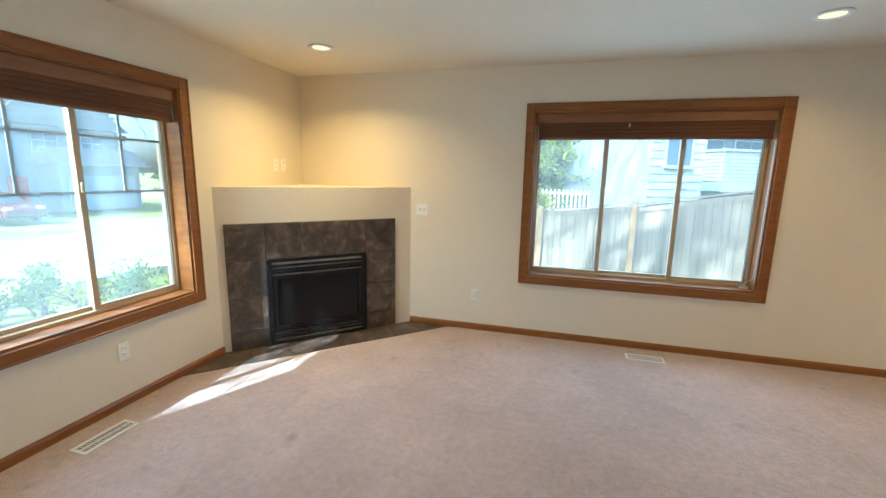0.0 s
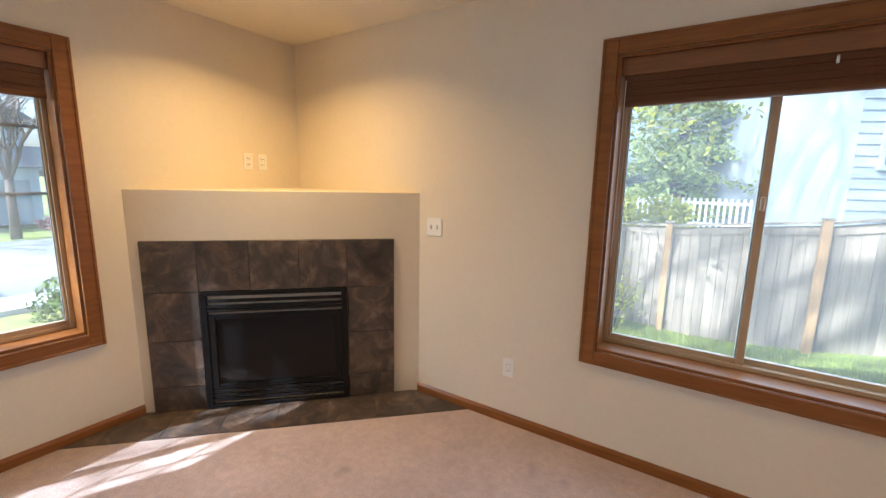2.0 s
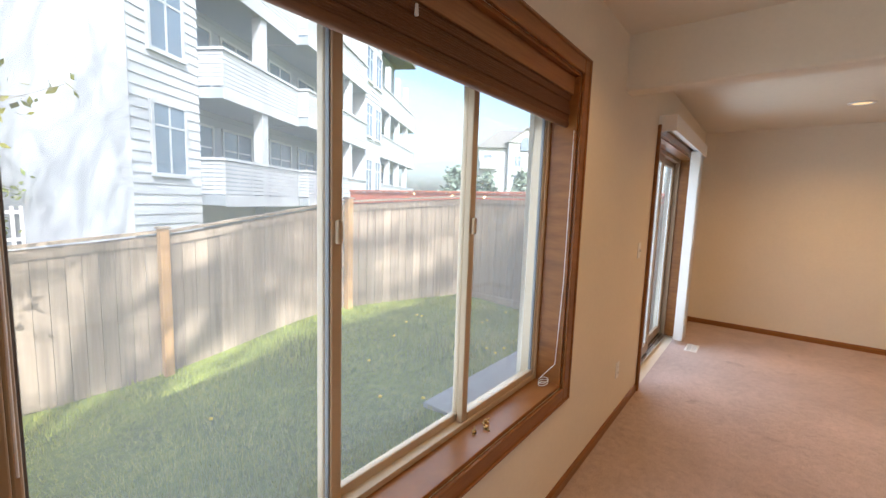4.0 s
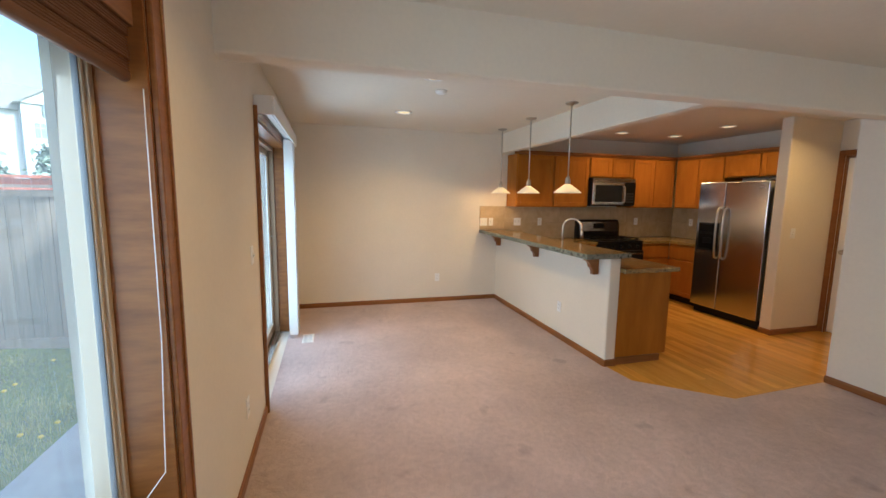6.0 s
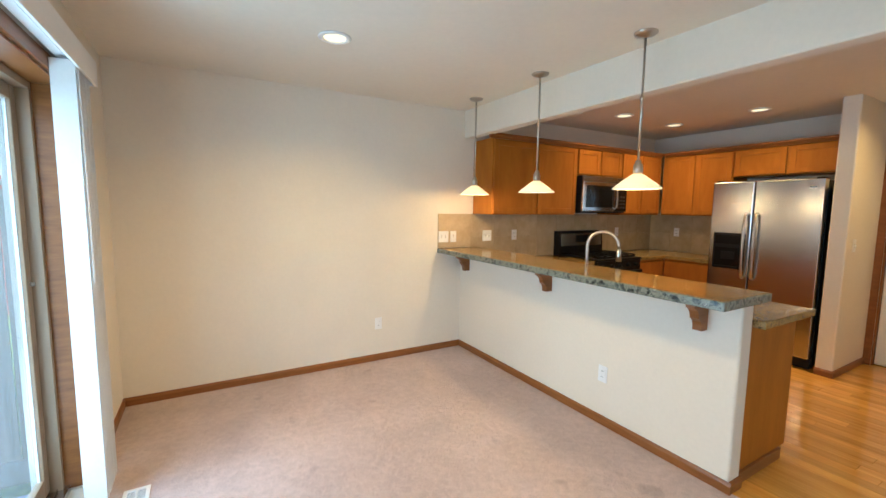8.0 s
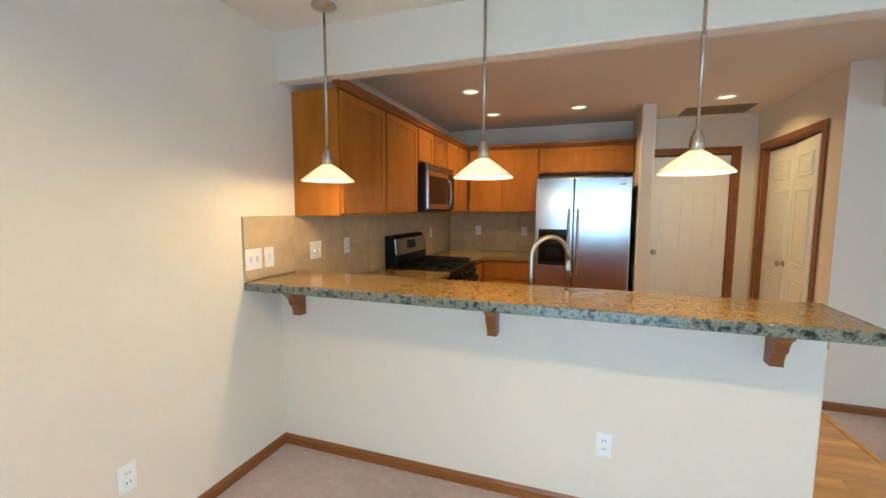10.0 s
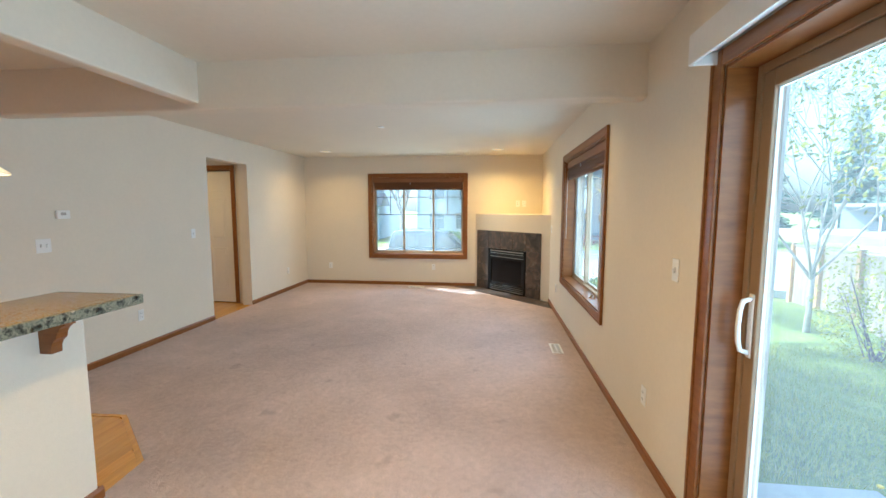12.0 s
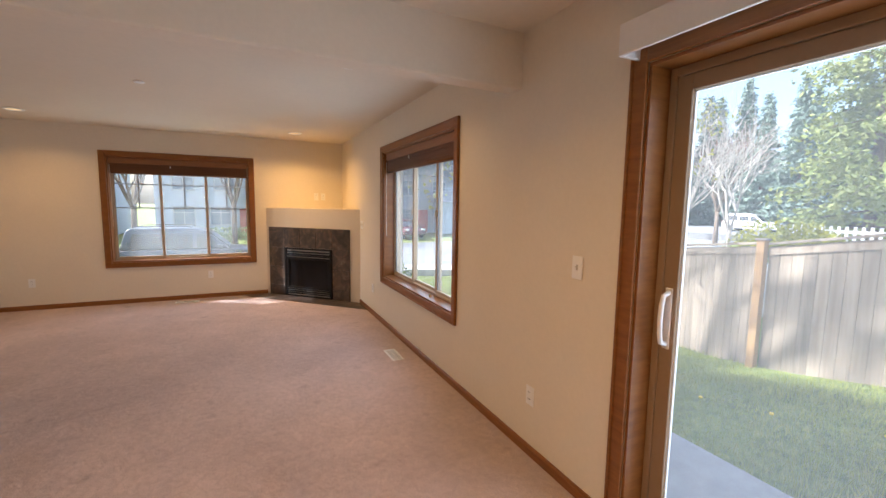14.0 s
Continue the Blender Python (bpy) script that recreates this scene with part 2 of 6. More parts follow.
def carpet_material():
    """Cut pile: fine tufts, brushed patches where the pile lies the other way, and faint soiling."""
    mat = bpy.data.materials.new("carpet")
    mat.use_nodes = True
    n, l = mat.node_tree.nodes, mat.node_tree.links
    b = n["Principled BSDF"]
    tc = n.new("ShaderNodeTexCoord")
    def cloud(scale, detail, low, high, distort=0.0):
        t, m = n.new("ShaderNodeTexNoise"), n.new("ShaderNodeMapRange")
        t.inputs["Scale"].default_value, t.inputs["Detail"].default_value, t.inputs["Distortion"].default_value = scale, detail, distort
        m.inputs["From Min"].default_value, m.inputs["From Max"].default_value = 0.34, 0.66
        m.inputs["To Min"].default_value, m.inputs["To Max"].default_value = low, high
        l.new(tc.outputs["Object"], t.inputs["Vector"]), l.new(t.outputs["Fac"], m.inputs["Value"])
        return t.outputs["Fac"], m.outputs[0]
    tuft, f1 = cloud(190, 3, 0.80, 1.13)
    nap, f2 = cloud(24, 10, 0.90, 1.05, 0.5)
    patch, f3 = cloud(0.9, 7, 0.85, 1.07, 0.4)
    wear, f4 = cloud(4.5, 6, 0.93, 1.03, 0.4)
    spot, _ = cloud(4.2, 2, 1.0, 1.0)
    stain = n.new("ShaderNodeMapRange")
    stain.inputs["From Min"].default_value, stain.inputs["From Max"].default_value = 0.66, 0.76
    stain.inputs["To Min"].default_value, stain.inputs["To Max"].default_value = 1.0, 0.76
    l.new(spot, stain.inputs["Value"])
    val = f1
    for f in (f2, f3, f4, stain.outputs[0]):
        m = n.new("ShaderNodeMath")
        m.operation = "MULTIPLY"
        l.new(val, m.inputs[0]), l.new(f, m.inputs[1])
        val = m.outputs[0]
    sc = n.new("ShaderNodeVectorMath")
    sc.operation = "SCALE"
    sc.inputs[0].default_value = (0.60, 0.475, 0.435)
    l.new(val, sc.inputs["Scale"]), l.new(sc.outputs[0], b.inputs["Base Color"])
    b.inputs["Roughness"].default_value, b.inputs["Specular IOR Level"].default_value = 1.0, 0.05
    b.inputs["Sheen Weight"].default_value, b.inputs["Sheen Roughness"].default_value = 0.15, 0.6
    add = n.new("ShaderNodeMath")
    add.operation = "MULTIPLY_ADD"
    add.inputs[1].default_value = 1.5
    l.new(nap, add.inputs[0]), l.new(tuft, add.inputs[2])
    bp = n.new("ShaderNodeBump")
    bp.inputs["Strength"].default_value, bp.inputs["Distance"].default_value = 0.7, 0.010
    l.new(add.outputs[0], bp.inputs["Height"]), l.new(bp.outputs[0], b.inputs["Normal"])
    return mat


WALL = material("wall_paint", (0.77, 0.705, 0.585), 0.75, vary=0.03, scale=3, bump=0.25, bump_scale=140, spec=0.3)
CEIL = material("ceiling_paint", (0.76, 0.70, 0.585), 0.85, vary=0.03, scale=2, bump=0.35, bump_scale=90, spec=0.2)
OAK = ramp_material("oak_trim", [(0.25, (0.17, 0.059, 0.012)), (0.75, (0.295, 0.118, 0.026))], 5, 6, 0.38, 0.08, stretch=(1, 1, 6), coat=0.1, spec=0.35)
OAKH = ramp_material("oak_trim_level", [(0.25, (0.17, 0.059, 0.012)), (0.75, (0.295, 0.118, 0.026))], 5, 6, 0.38, 0.08, stretch=(0.8, 0.8, 14), coat=0.1, spec=0.35)
CARPET = carpet_material()
VINYL = material("almond_vinyl", (0.46, 0.355, 0.23), 0.4, vary=0.03)
WHITE = material("white_plastic", (0.86, 0.855, 0.83), 0.35, vary=0.02)
WHITE_PAINT = material("white_door_paint", (0.82, 0.81, 0.77), 0.4, vary=0.02, scale=2, bump=0.05)
STREET_GLASS = clear_glass("glare_veiled_street_glass", 0.055)
VEILED_GLASS = clear_glass("glare_veiled_window_glass", 0.045)
TILE = ramp_material("slate_tile", [(0.30, (0.030, 0.026, 0.026)), (0.48, (0.075, 0.060, 0.052)), (0.58, (0.14, 0.095, 0.066)), (0.70, (0.20, 0.175, 0.155))], 7, 9, 0.32, 0.25, piece=0.12, distort=0.9)
GROUT = material("grout", (0.10, 0.085, 0.07), 0.9, bump=0.3)
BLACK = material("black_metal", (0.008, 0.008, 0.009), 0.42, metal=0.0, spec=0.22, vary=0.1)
DARKGLASS = material("dark_glass", (0.01, 0.01, 0.011), 0.06, vary=0.05, spec=0.22)
MAPLE = ramp_material("maple_cabinet", [(0.25, (0.29, 0.100, 0.006)), (0.75, (0.43, 0.165, 0.012))], 3, 7, 0.33, 0.06, stretch=(3, 3, 0.6), coat=0.0, spec=0.14, piece=0.06)
STEEL = material("stainless", (0.58, 0.59, 0.61), 0.20, metal=1.0, vary=0.012, scale=1.0, stretch=(40, 40, 0.6), rough_vary=0.02)
NICKEL = material("brushed_nickel", (0.50, 0.46, 0.40), 0.3, metal=1.0, vary=0.04)
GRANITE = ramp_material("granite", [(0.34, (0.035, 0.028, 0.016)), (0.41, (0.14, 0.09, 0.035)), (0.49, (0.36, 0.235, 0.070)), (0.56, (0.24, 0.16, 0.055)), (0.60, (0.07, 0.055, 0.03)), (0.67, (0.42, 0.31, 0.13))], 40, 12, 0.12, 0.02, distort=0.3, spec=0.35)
def frosted_shade(name):
    """Lit frosted glass: passes on the light of the bulb behind it."""
    mat = bpy.data.materials.new(name)
    mat.use_nodes = True
    n, l = mat.node_tree.nodes, mat.node_tree.links
    b = n["Principled BSDF"]
    b.inputs["Base Color"].default_value, b.inputs["Roughness"].default_value = (0.84, 0.80, 0.70, 1), 0.35
    b.inputs["Emission Color"].default_value, b.inputs["Emission Strength"].default_value = (1.0, 0.78, 0.48, 1), 0.025
    tl, mx = n.new("ShaderNodeBsdfTranslucent"), n.new("ShaderNodeMixShader")
    tl.inputs[0].default_value = (0.95, 0.88, 0.72, 1)
    mx.inputs[0].default_value = 0.22
    l.new(b.outputs[0], mx.inputs[1]), l.new(tl.outputs[0], mx.inputs[2]), l.new(mx.outputs[0], n["Material Output"].inputs["Surface"])
    return mat


# same stone: daylight put into the edge's grey-green, lamplight into the top's gold
GRANITE_DAYLIT = ramp_material("granite_daylit", [(0.36, (0.012, 0.016, 0.014)), (0.44, (0.10, 0.11, 0.09)), (0.52, (0.24, 0.25, 0.19)), (0.60, (0.08, 0.09, 0.075)), (0.68, (0.36, 0.36, 0.30))], 34, 12, 0.2, 0.05, distort=0.15)
SHADE = frosted_shade("lamp_glass")
BULB = glow("lamp_lens", (1.0, 0.74, 0.38), 0.15)
PLANK = ramp_material("oak_plank", [(0.3, (0.54, 0.255, 0.032)), (0.7, (0.76, 0.42, 0.068))], 2.2, 7, 0.22, 0.04, stretch=(0.9, 12, 4), piece=0.18, coat=0.4)
BACKSPLASH = ramp_material("stone_tile", [(0.3, (0.42, 0.32, 0.18)), (0.7, (0.56, 0.45, 0.28))], 7, 7, 0.5, 0.1, piece=0.06)
CONCRETE = ramp_material("concrete", [(0.3, (0.36, 0.35, 0.33)), (0.7, (0.48, 0.47, 0.445))], 5, 9, 0.9, 0.3)
FENCEWOOD = ramp_material("cedar_board", [(0.25, (0.23, 0.175, 0.125)), (0.75, (0.42, 0.34, 0.255))], 3, 8, 0.85, 0.3, stretch=(6, 6, 0.5), piece=0.16)
POSTWOOD = ramp_material("cedar_post", [(0.25, (0.42, 0.24, 0.10)), (0.75, (0.60, 0.38, 0.18))], 3, 8, 0.8, 0.3, stretch=(6, 6, 0.5), piece=0.1)
LAWN = ramp_material("lawn_soil", [(0.3, (0.09, 0.12, 0.018)), (0.7, (0.22, 0.25, 0.04))], 14, 8, 0.95, 0.8, bump_dist=0.03, fine=0.25)

# ---- plan ----
N, S, W, E, TOP = 4.03, -0.49, -2.23, 6.345, 2.44
PONY = 1.165
KS = -2.05            # kitchen's south wall
HALLX = 2.985         # east end of the living room's south wall

T = 0.15
TX = 0.24   # outer walls


def wall_with_holes(name, axis, face, out, a0, a1, z0, z1, holes, label, mat=None):
    """A wall along one axis; face is the room side, out the thickness outwards (signed), holes are (start, end, low, high)."""
    bm = bmesh.new()
    cuts = sorted({a0, a1, *[h[0] for h in holes], *[h[1] for h in holes]})
    def add(p, q, lo, hi):
        if q - p < 1e-4 or hi - lo < 1e-4:
            return
        if axis == "x":
            box(bm, (p, face, lo), (q, face + out, hi))
        else:
            box(bm, (face, p, lo), (face + out, q, hi))
    for p, q in zip(cuts, cuts[1:]):
        inside = [h for h in holes if h[0] <= p + 1e-5 and h[1] >= q - 1e-5]
        if inside:
            add(p, q, z0, inside[0][2]), add(p, q, inside[0][3], z1)
        else:
            add(p, q, z0, z1)
    bmesh.ops.remove_doubles(bm, verts=bm.verts, dist=1e-5)
    return put(name, bm, mat or WALL, label, "wall", kind="structure")


WA = (0.85, 2.605, 0.585, 2.05)      # west window: y from, to, z from, to
WB = (0.12, 1.965, 0.585, 2.05)      # north window: x from, to, z from, to
SL = (3.645, 5.42, -0.02, 2.03)      # patio door: x from, to, z from, to
HALL = (-0.32, 0.548, -0.02, 2.11)   # opening in the south wall

wall_with_holes("wall_north", "x", N, TX, W - TX, E + T, -0.3, TOP + 0.1, [WB, SL], "cream painted drywall wall with window and patio door")
wall_with_holes("wall_west", "y", W, -TX, S - T, N, -0.3, TOP + 0.1, [WA], "cream painted drywall wall with street window")
wall_with_holes("wall_east", "y", E, T, KS - T, N, -0.3, TOP + 0.1, [], "cream painted drywall wall of dining area")
wall_with_holes("wall_south", "x", S, -T, W, HALLX, -0.3, TOP + 0.1, [HALL], "cream painted drywall wall with hall opening")
CLOSET = (-1.86, -0.74, -0.02, 2.05)
wall_with_holes("wall_kitchen_passage", "y", HALLX, -T, KS, S - T, -0.3, TOP + 0.1, [CLOSET], "cream painted wall with closet opening")
PANTRY = (3.18, 3.985, -0.02, 2.05)
wall_with_holes("wall_kitchen_south", "x", KS, -T, HALLX - T, E, -0.3, TOP + 0.1, [PANTRY], "cream painted kitchen wall with pantry door")
put("wall_fridge_stub", boxes(((4.04, KS, 0), (4.165, -1.285, TOP + 0.03)), bevel=0.012), WALL, "narrow cream drywall partition beside the refrigerator", "wall", kind="structure")
# hall beyond the opening
put("wall_hall", boxes(((-0.55, -2.2, -0.1), (-0.40, -1.66, TOP)), ((-0.55, -1.66, 2.05), (-0.40, S - T, TOP)), ((-0.55, -0.80, -0.1), (-0.40, S - T, 2.05)), ((-0.55, -2.35, -0.1), (1.5, -2.2, TOP)), ((1.35, -2.2, -0.1), (1.5, S - T, TOP))), WALL, "cream walls of small entry hall", "wall", kind="structure")
put("wall_closet_back", boxes(((2.0, KS - T, -0.1), (2.1, S - T, TOP)), ((2.1, KS - T, -0.1), (HALLX - T, KS, TOP)), ((3.0, -3.0, -0.1), (4.2, -2.9, TOP)), ((2.9, -3.0, -0.1), (3.0, KS - T, TOP)), ((4.2, -3.0, -0.1), (4.3, KS - T, TOP))), WALL, "plain closet walls behind the doors", "wall", kind="structure")

# floors
FZ = -0.02
carpet_edge = [(W, S), (HALLX, S), (2.94, 0.555), (3.405, 1.12), (3.72, 1.15), (3.735, PONY), (E, PONY), (E, N), (W, N)]
put("floor_carpet", prism(carpet_edge, -0.12, 0.0), CARPET, "worn beige-pink cut-pile carpet", "carpet", kind="structure")
put("subfloor", boxes(((W - TX, -3.0, -0.3), (E + T, N + TX, -0.125))), CONCRETE, "hidden floor slab", "floor", kind="structure")
put("wall_hall_end", boxes(((-0.78, -2.4, -0.12), (-0.56, S - T, TOP))), WALL, "cream drywall behind the hall door", "wall", kind="structure")
put("floor_hall", boxes(((-0.55, -2.2, -0.12), (1.4, S, -0.004))), PLANK, "honey wood floor of entry hall", "floor", kind="structure")
wood = put("floor_wood", boxes(((2.05, -3.0, -0.124), (E, PONY, -0.02))), GROUT, "honey oak strip floor of kitchen", "floor", kind="structure")

# ceiling, beam and header
put("ceiling", boxes(((W - TX, -3.05, TOP), (E + T, N + TX, TOP + 0.1))), CEIL, "cream textured drywall ceiling", "ceiling", kind="structure")
put("beam", boxes(((2.67, S - 0.02, 2.13), (2.80, N + 0.02, TOP + 0.03)), bevel=0.012), WALL, "cream drywall ceiling beam between living and dining areas", "beam", kind="structure")
put("beam_header", boxes(((2.78, 1.03, 2.17), (E + 0.02, 1.135, TOP + 0.03)), bevel=0.010), WALL, "cream drywall header above the breakfast bar", "beam", kind="structure")
put("wall_pony", boxes(((3.72, 1.05, -0.1), (E + 0.03, PONY, 1.008)), bevel=0.016, segments=3), WALL, "cream half wall with rounded corner under the bar", "wall", kind="structure")
# roof and eave
put("roof", boxes(((W - TX - 0.02, -3.4, TOP + 0.1), (E + 0.5, N + 0.50, 3.25))), WHITE_PAINT, "house roof with shallow eaves", "roof", kind="structure")

# baseboards
BH, BT = 0.062, 0.013


def baseboard(name, x0, y0, x1, y1, side):
    """A board along a wall; side is the direction into the room."""
    dx, dy = x1 - x0, y1 - y0
    length = math.hypot(dx, dy)
    prof = [(0, 0), (BT, 0), (BT, BH * 0.72), (BT * 0.55, BH * 0.93), (BT * 0.35, BH), (0, BH)]
    bm = prism(prof, 0, length, "y")
    a = math.atan2(dy, dx) - math.pi / 2
    right = Vector((math.cos(a), math.sin(a)))
    if right.dot(Vector(side)) < 0:
        moved(bm, Matrix.Diagonal((-1, 1, 1, 1)))
        bmesh.ops.reverse_faces(bm, faces=bm.faces)
    moved(bm, Matrix.Translation((x0, y0, 0)) @ Matrix.Rotation(a, 4, "Z"))
    return put(name, bm, OAKH, "brown stained oak baseboard", "baseboard", kind="structure")


FPC = -5.06   # x - y along the chimney breast's face
for x0, y0, x1, y1, side in [
    (W, S, W, -5.04 + 7.66 + 0.21, (1, 0)), (N + FPC, N, SL[0] - 0.06, N, (0, -1)), (SL[1] + 0.06, N, E, N, (0, -1)), (E, N, E, PONY, (-1, 0)),
    (E, PONY, 3.705, PONY, (0, 1)), (W, S, HALL[0], S, (0, 1)), (HALL[1], S, HALLX, S, (0, 1)), (HALLX, S, HALLX, -0.68, (1, 0)),
    (4.04, -2.05, 4.04, -1.285, (-1, 0)), (4.03, -1.285, 4.165, -1.285, (0, 1)), (3.72, PONY, 3.72, 1.05, (-1, 0)),
]:
    baseboard("baseboard", x0, y0, x1, y1, side)


# ---- windows ----
def shade_unit(x0, x1, top, parent_label):
    """A woven wood shade drawn up: flat valance over a stack of folds with thin slats, local x along the wall, -y to the room."""
    sh = thing("woven_shade", (0, 0, 0), parent_label, "window shade")
    part("valance", boxes(((x0, -0.014, top - 0.078), (x1, 0.0, top)), bevel=0.003), VALANCE, sh, "smooth stained wood valance board")
    z = top - 0.078
    # solid board added to stop light leaking through the gaps between folds
    part("backing", boxes(((x0 + 0.014, 0.006, z - 0.118), (x1 - 0.014, 0.026, top - 0.004)), bevel=0.004, segments=1), SHADEWOOD_DARK, sh, "solid board that stops light between the folds")
    for k in range(4):
        dy = 0.004 * (k % 2)
        part("fold", boxes(((x0 + 0.012, -0.004 + dy, z - 0.0295), (x1 - 0.012, 0.012 + dy, z + 0.0005)), bevel=0.004), SHADEWOOD, sh)
        for j in range(4):
            part("slat", boxes(((x0 + 0.011, -0.0062 + dy, z - 0.0065 - 0.007 * j), (x1 - 0.011, -0.0035 + dy, z - 0.0025 - 0.007 * j)), bevel=0.001, segments=1), SHADEWOOD_DARK, sh)
        z -= 0.030
    part("bottom_roll", moved(tube([(x0 + 0.012, 0.012, 0), (x1 - 0.012, 0.012, 0)], 0.016), Matrix.Translation((0, 0, z - 0.006))), SHADEWOOD, sh, smooth=True)
    part("cord", tube([(x0 + 0.02, -0.012, top - 0.10), (x0 + 0.021, -0.013, top - 0.6), (x0 + 0.02, -0.012, top - 0.95)], 0.0018, 6), WHITE, sh, "thin lift cord")
    part("cord_tassel", lathe([(0.0, 0), (0.006, 0.003), (0.004, 0.03), (0.0, 0.032)], 10, ((x0 + x1) * 0.42, -0.016, top - 0.12)), WHITE, sh, smooth=True)
    return sh


VALANCE = ramp_material("shade_valance_wood", [(0.25, (0.17, 0.068, 0.022)), (0.75, (0.28, 0.125, 0.045))], 5, 6, 0.5, 0.1, stretch=(0.8, 0.8, 18))
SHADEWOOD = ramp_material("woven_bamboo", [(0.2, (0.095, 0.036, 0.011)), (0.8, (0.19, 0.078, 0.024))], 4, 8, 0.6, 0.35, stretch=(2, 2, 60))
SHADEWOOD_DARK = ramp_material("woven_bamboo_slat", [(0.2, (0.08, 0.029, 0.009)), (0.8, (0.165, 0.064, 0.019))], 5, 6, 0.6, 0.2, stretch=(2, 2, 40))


def picture_window(name, width, z0, z1, grid, m, label):
    """A three-lite slider in a deep wood-cased opening. Local x along the wall from 0, -y into the room, y outwards."""
    root = tagged(new(name), label, "window", kind="structure")
    c, depth = 0.066, 0.135
    def add(nm, bm, mat, parent=root, lab="", smooth=False):
        return part(nm, bm, mat, parent, lab, smooth)
    # casing with a raised outer bead
    def casing(nm, a, b, vertical):
        bm = boxes((a, b), bevel=0.004)
        return add(nm, bm, OAK if vertical else OAKH)
    casing("casing_side", (-c, -0.018, z0 - c), (0.0, -0.001, z1 + c), True)
    casing("casing_side", (width, -0.018, z0 - c), (width + c, -0.001, z1 + c), True)
    casing("casing_top", (0, -0.0175, z1), (width, -0.001, z1 + c), False)
    casing("casing_bottom", (0, -0.0175, z0 - c), (width, -0.001, z0), False)
    add("casing_bead", boxes(((-c - 0.006, -0.024, z0 - c - 0.006), (-c + 0.008, -0.001, z1 + c + 0.006)), ((width + c - 0.008, -0.024, z0 - c - 0.006), (width + c + 0.006, -0.001, z1 + c + 0.006)),
                              ((-c + 0.008, -0.024, z1 + c - 0.008), (width + c - 0.008, -0.001, z1 + c + 0.006)), ((-c + 0.008, -0.024, z0 - c - 0.006), (width + c - 0.008, -0.001, z0 - c + 0.008)), bevel=0.003, segments=1), OAK)
    add("jamb_side", boxes(((0.0, -0.001, z0), (0.014, depth, z1))), OAK)
    add("jamb_side", boxes(((width - 0.014, -0.001, z0), (width, depth, z1))), OAK)
    add("jamb_top", boxes(((0.014, -0.001, z1 - 0.014), (width - 0.014, depth, z1))), OAKH)
    add("sill", boxes(((0.014, -0.001, z0), (width - 0.014, depth, z0 + 0.018)), bevel=0.003), OAKH, lab="sunlit stained oak sill")
    x0, x1, b0, b1 = 0.014, width - 0.014, z0 + 0.018, z1 - 0.014
    f, y0, y1 = 0.022, 0.122, 0.20
    fr = add("window_frame", boxes(((x0, y0, b0), (x0 + f, y1, b1)), ((x1 - f, y0, b0), (x1, y1, b1)), ((x0 + f, y0, b0), (x1 - f, y1, b0 + f)), ((x0 + f, y0, b1 - f), (x1 - f, y1, b1)), bevel=0.003), VINYL, lab="almond vinyl frame")
    third = (x1 - x0) / 3
    for k in range(3):
        a, b = x0 + third * k + (f if k == 0 else -0.02), x0 + third * (k + 1) - (f if k == 2 else -0.02)
        yy = y0 + (0.008 if k != 1 else 0.036)
        s = 0.034
        sl, sr = (0.014 if k == 0 else s), (0.014 if k == 2 else s)
        lo, hi = b0 + f - 0.006, b1 - f + 0.006
        sash = add("sash", boxes(((a, yy, lo), (a + sl, yy + 0.026, hi)), ((b - sr, yy, lo), (b, yy + 0.026, hi)), ((a + sl, yy, lo), (b - sr, yy + 0.026, lo + s)), ((a + sl, yy, hi - s), (b - sr, yy + 0.026, hi)), bevel=0.004), VINYL, lab="almond vinyl sliding sash")
        if k != 1:
            add("gasket", boxes(((a + sl - 0.001, yy + 0.006, lo + s), (a + sl + 0.004, yy + 0.020, hi - s)), ((b - sr - 0.004, yy + 0.006, lo + s), (b - sr + 0.001, yy + 0.020, hi - s))), GREYSEAL, sash, "grey glazing gasket")
        g = add("pane", boxes(((a + sl - 0.004, yy + 0.011, lo + s - 0.004), (b - sr + 0.004, yy + 0.015, hi - s + 0.004))), STREET_GLASS if grid else VEILED_GLASS, sash)
        g.visible_shadow = False
        if grid:
            mid, low, q = (a + b) / 2, lo + (hi - lo) * 0.52, lo + (hi - lo) * 0.76
            for p0, p1 in (((mid - 0.008, yy + 0.016, low), (mid + 0.008, yy + 0.022, hi - s)), ((a + sl, yy + 0.0165, low - 0.008), (b - sr, yy + 0.0225, low + 0.008)), ((a + sl, yy + 0.017, q - 0.008), (b - sr, yy + 0.023, q + 0.008))):
                add("muntin", boxes((p0, p1)), MUNTIN, sash)
        if k != 1:
            hx = b - s / 2 if k == 0 else a + s / 2
            add("latch", boxes(((hx - 0.009, yy - 0.016, lo + (hi - lo) * 0.52), (hx + 0.009, yy, lo + (hi - lo) * 0.52 + 0.062)), bevel=0.006), VINYL, sash)
    root.matrix_world = m
    return root


GREYSEAL = material("grey_gasket", (0.16, 0.16, 0.165), 0.6)
MUNTIN = material("muntin_grey", (0.30, 0.30, 0.31), 0.5)
picture_window("window_1", WA[1] - WA[0], WA[2], WA[3], True, Matrix.Translation((W, WA[0], 0)) @ Matrix.Rotation(radians(90), 4, "Z"), "stained oak cased three-lite sliding window facing the street")
picture_window("window_2", WB[1] - WB[0], WB[2], WB[3], False, Matrix.Translation((WB[0], N, 0)), "stained oak cased three-lite sliding window facing the lawn")
s1 = shade_unit(0.016, WA[1] - WA[0] - 0.016, 2.036, "drawn-up dark woven bamboo shade in the street window")
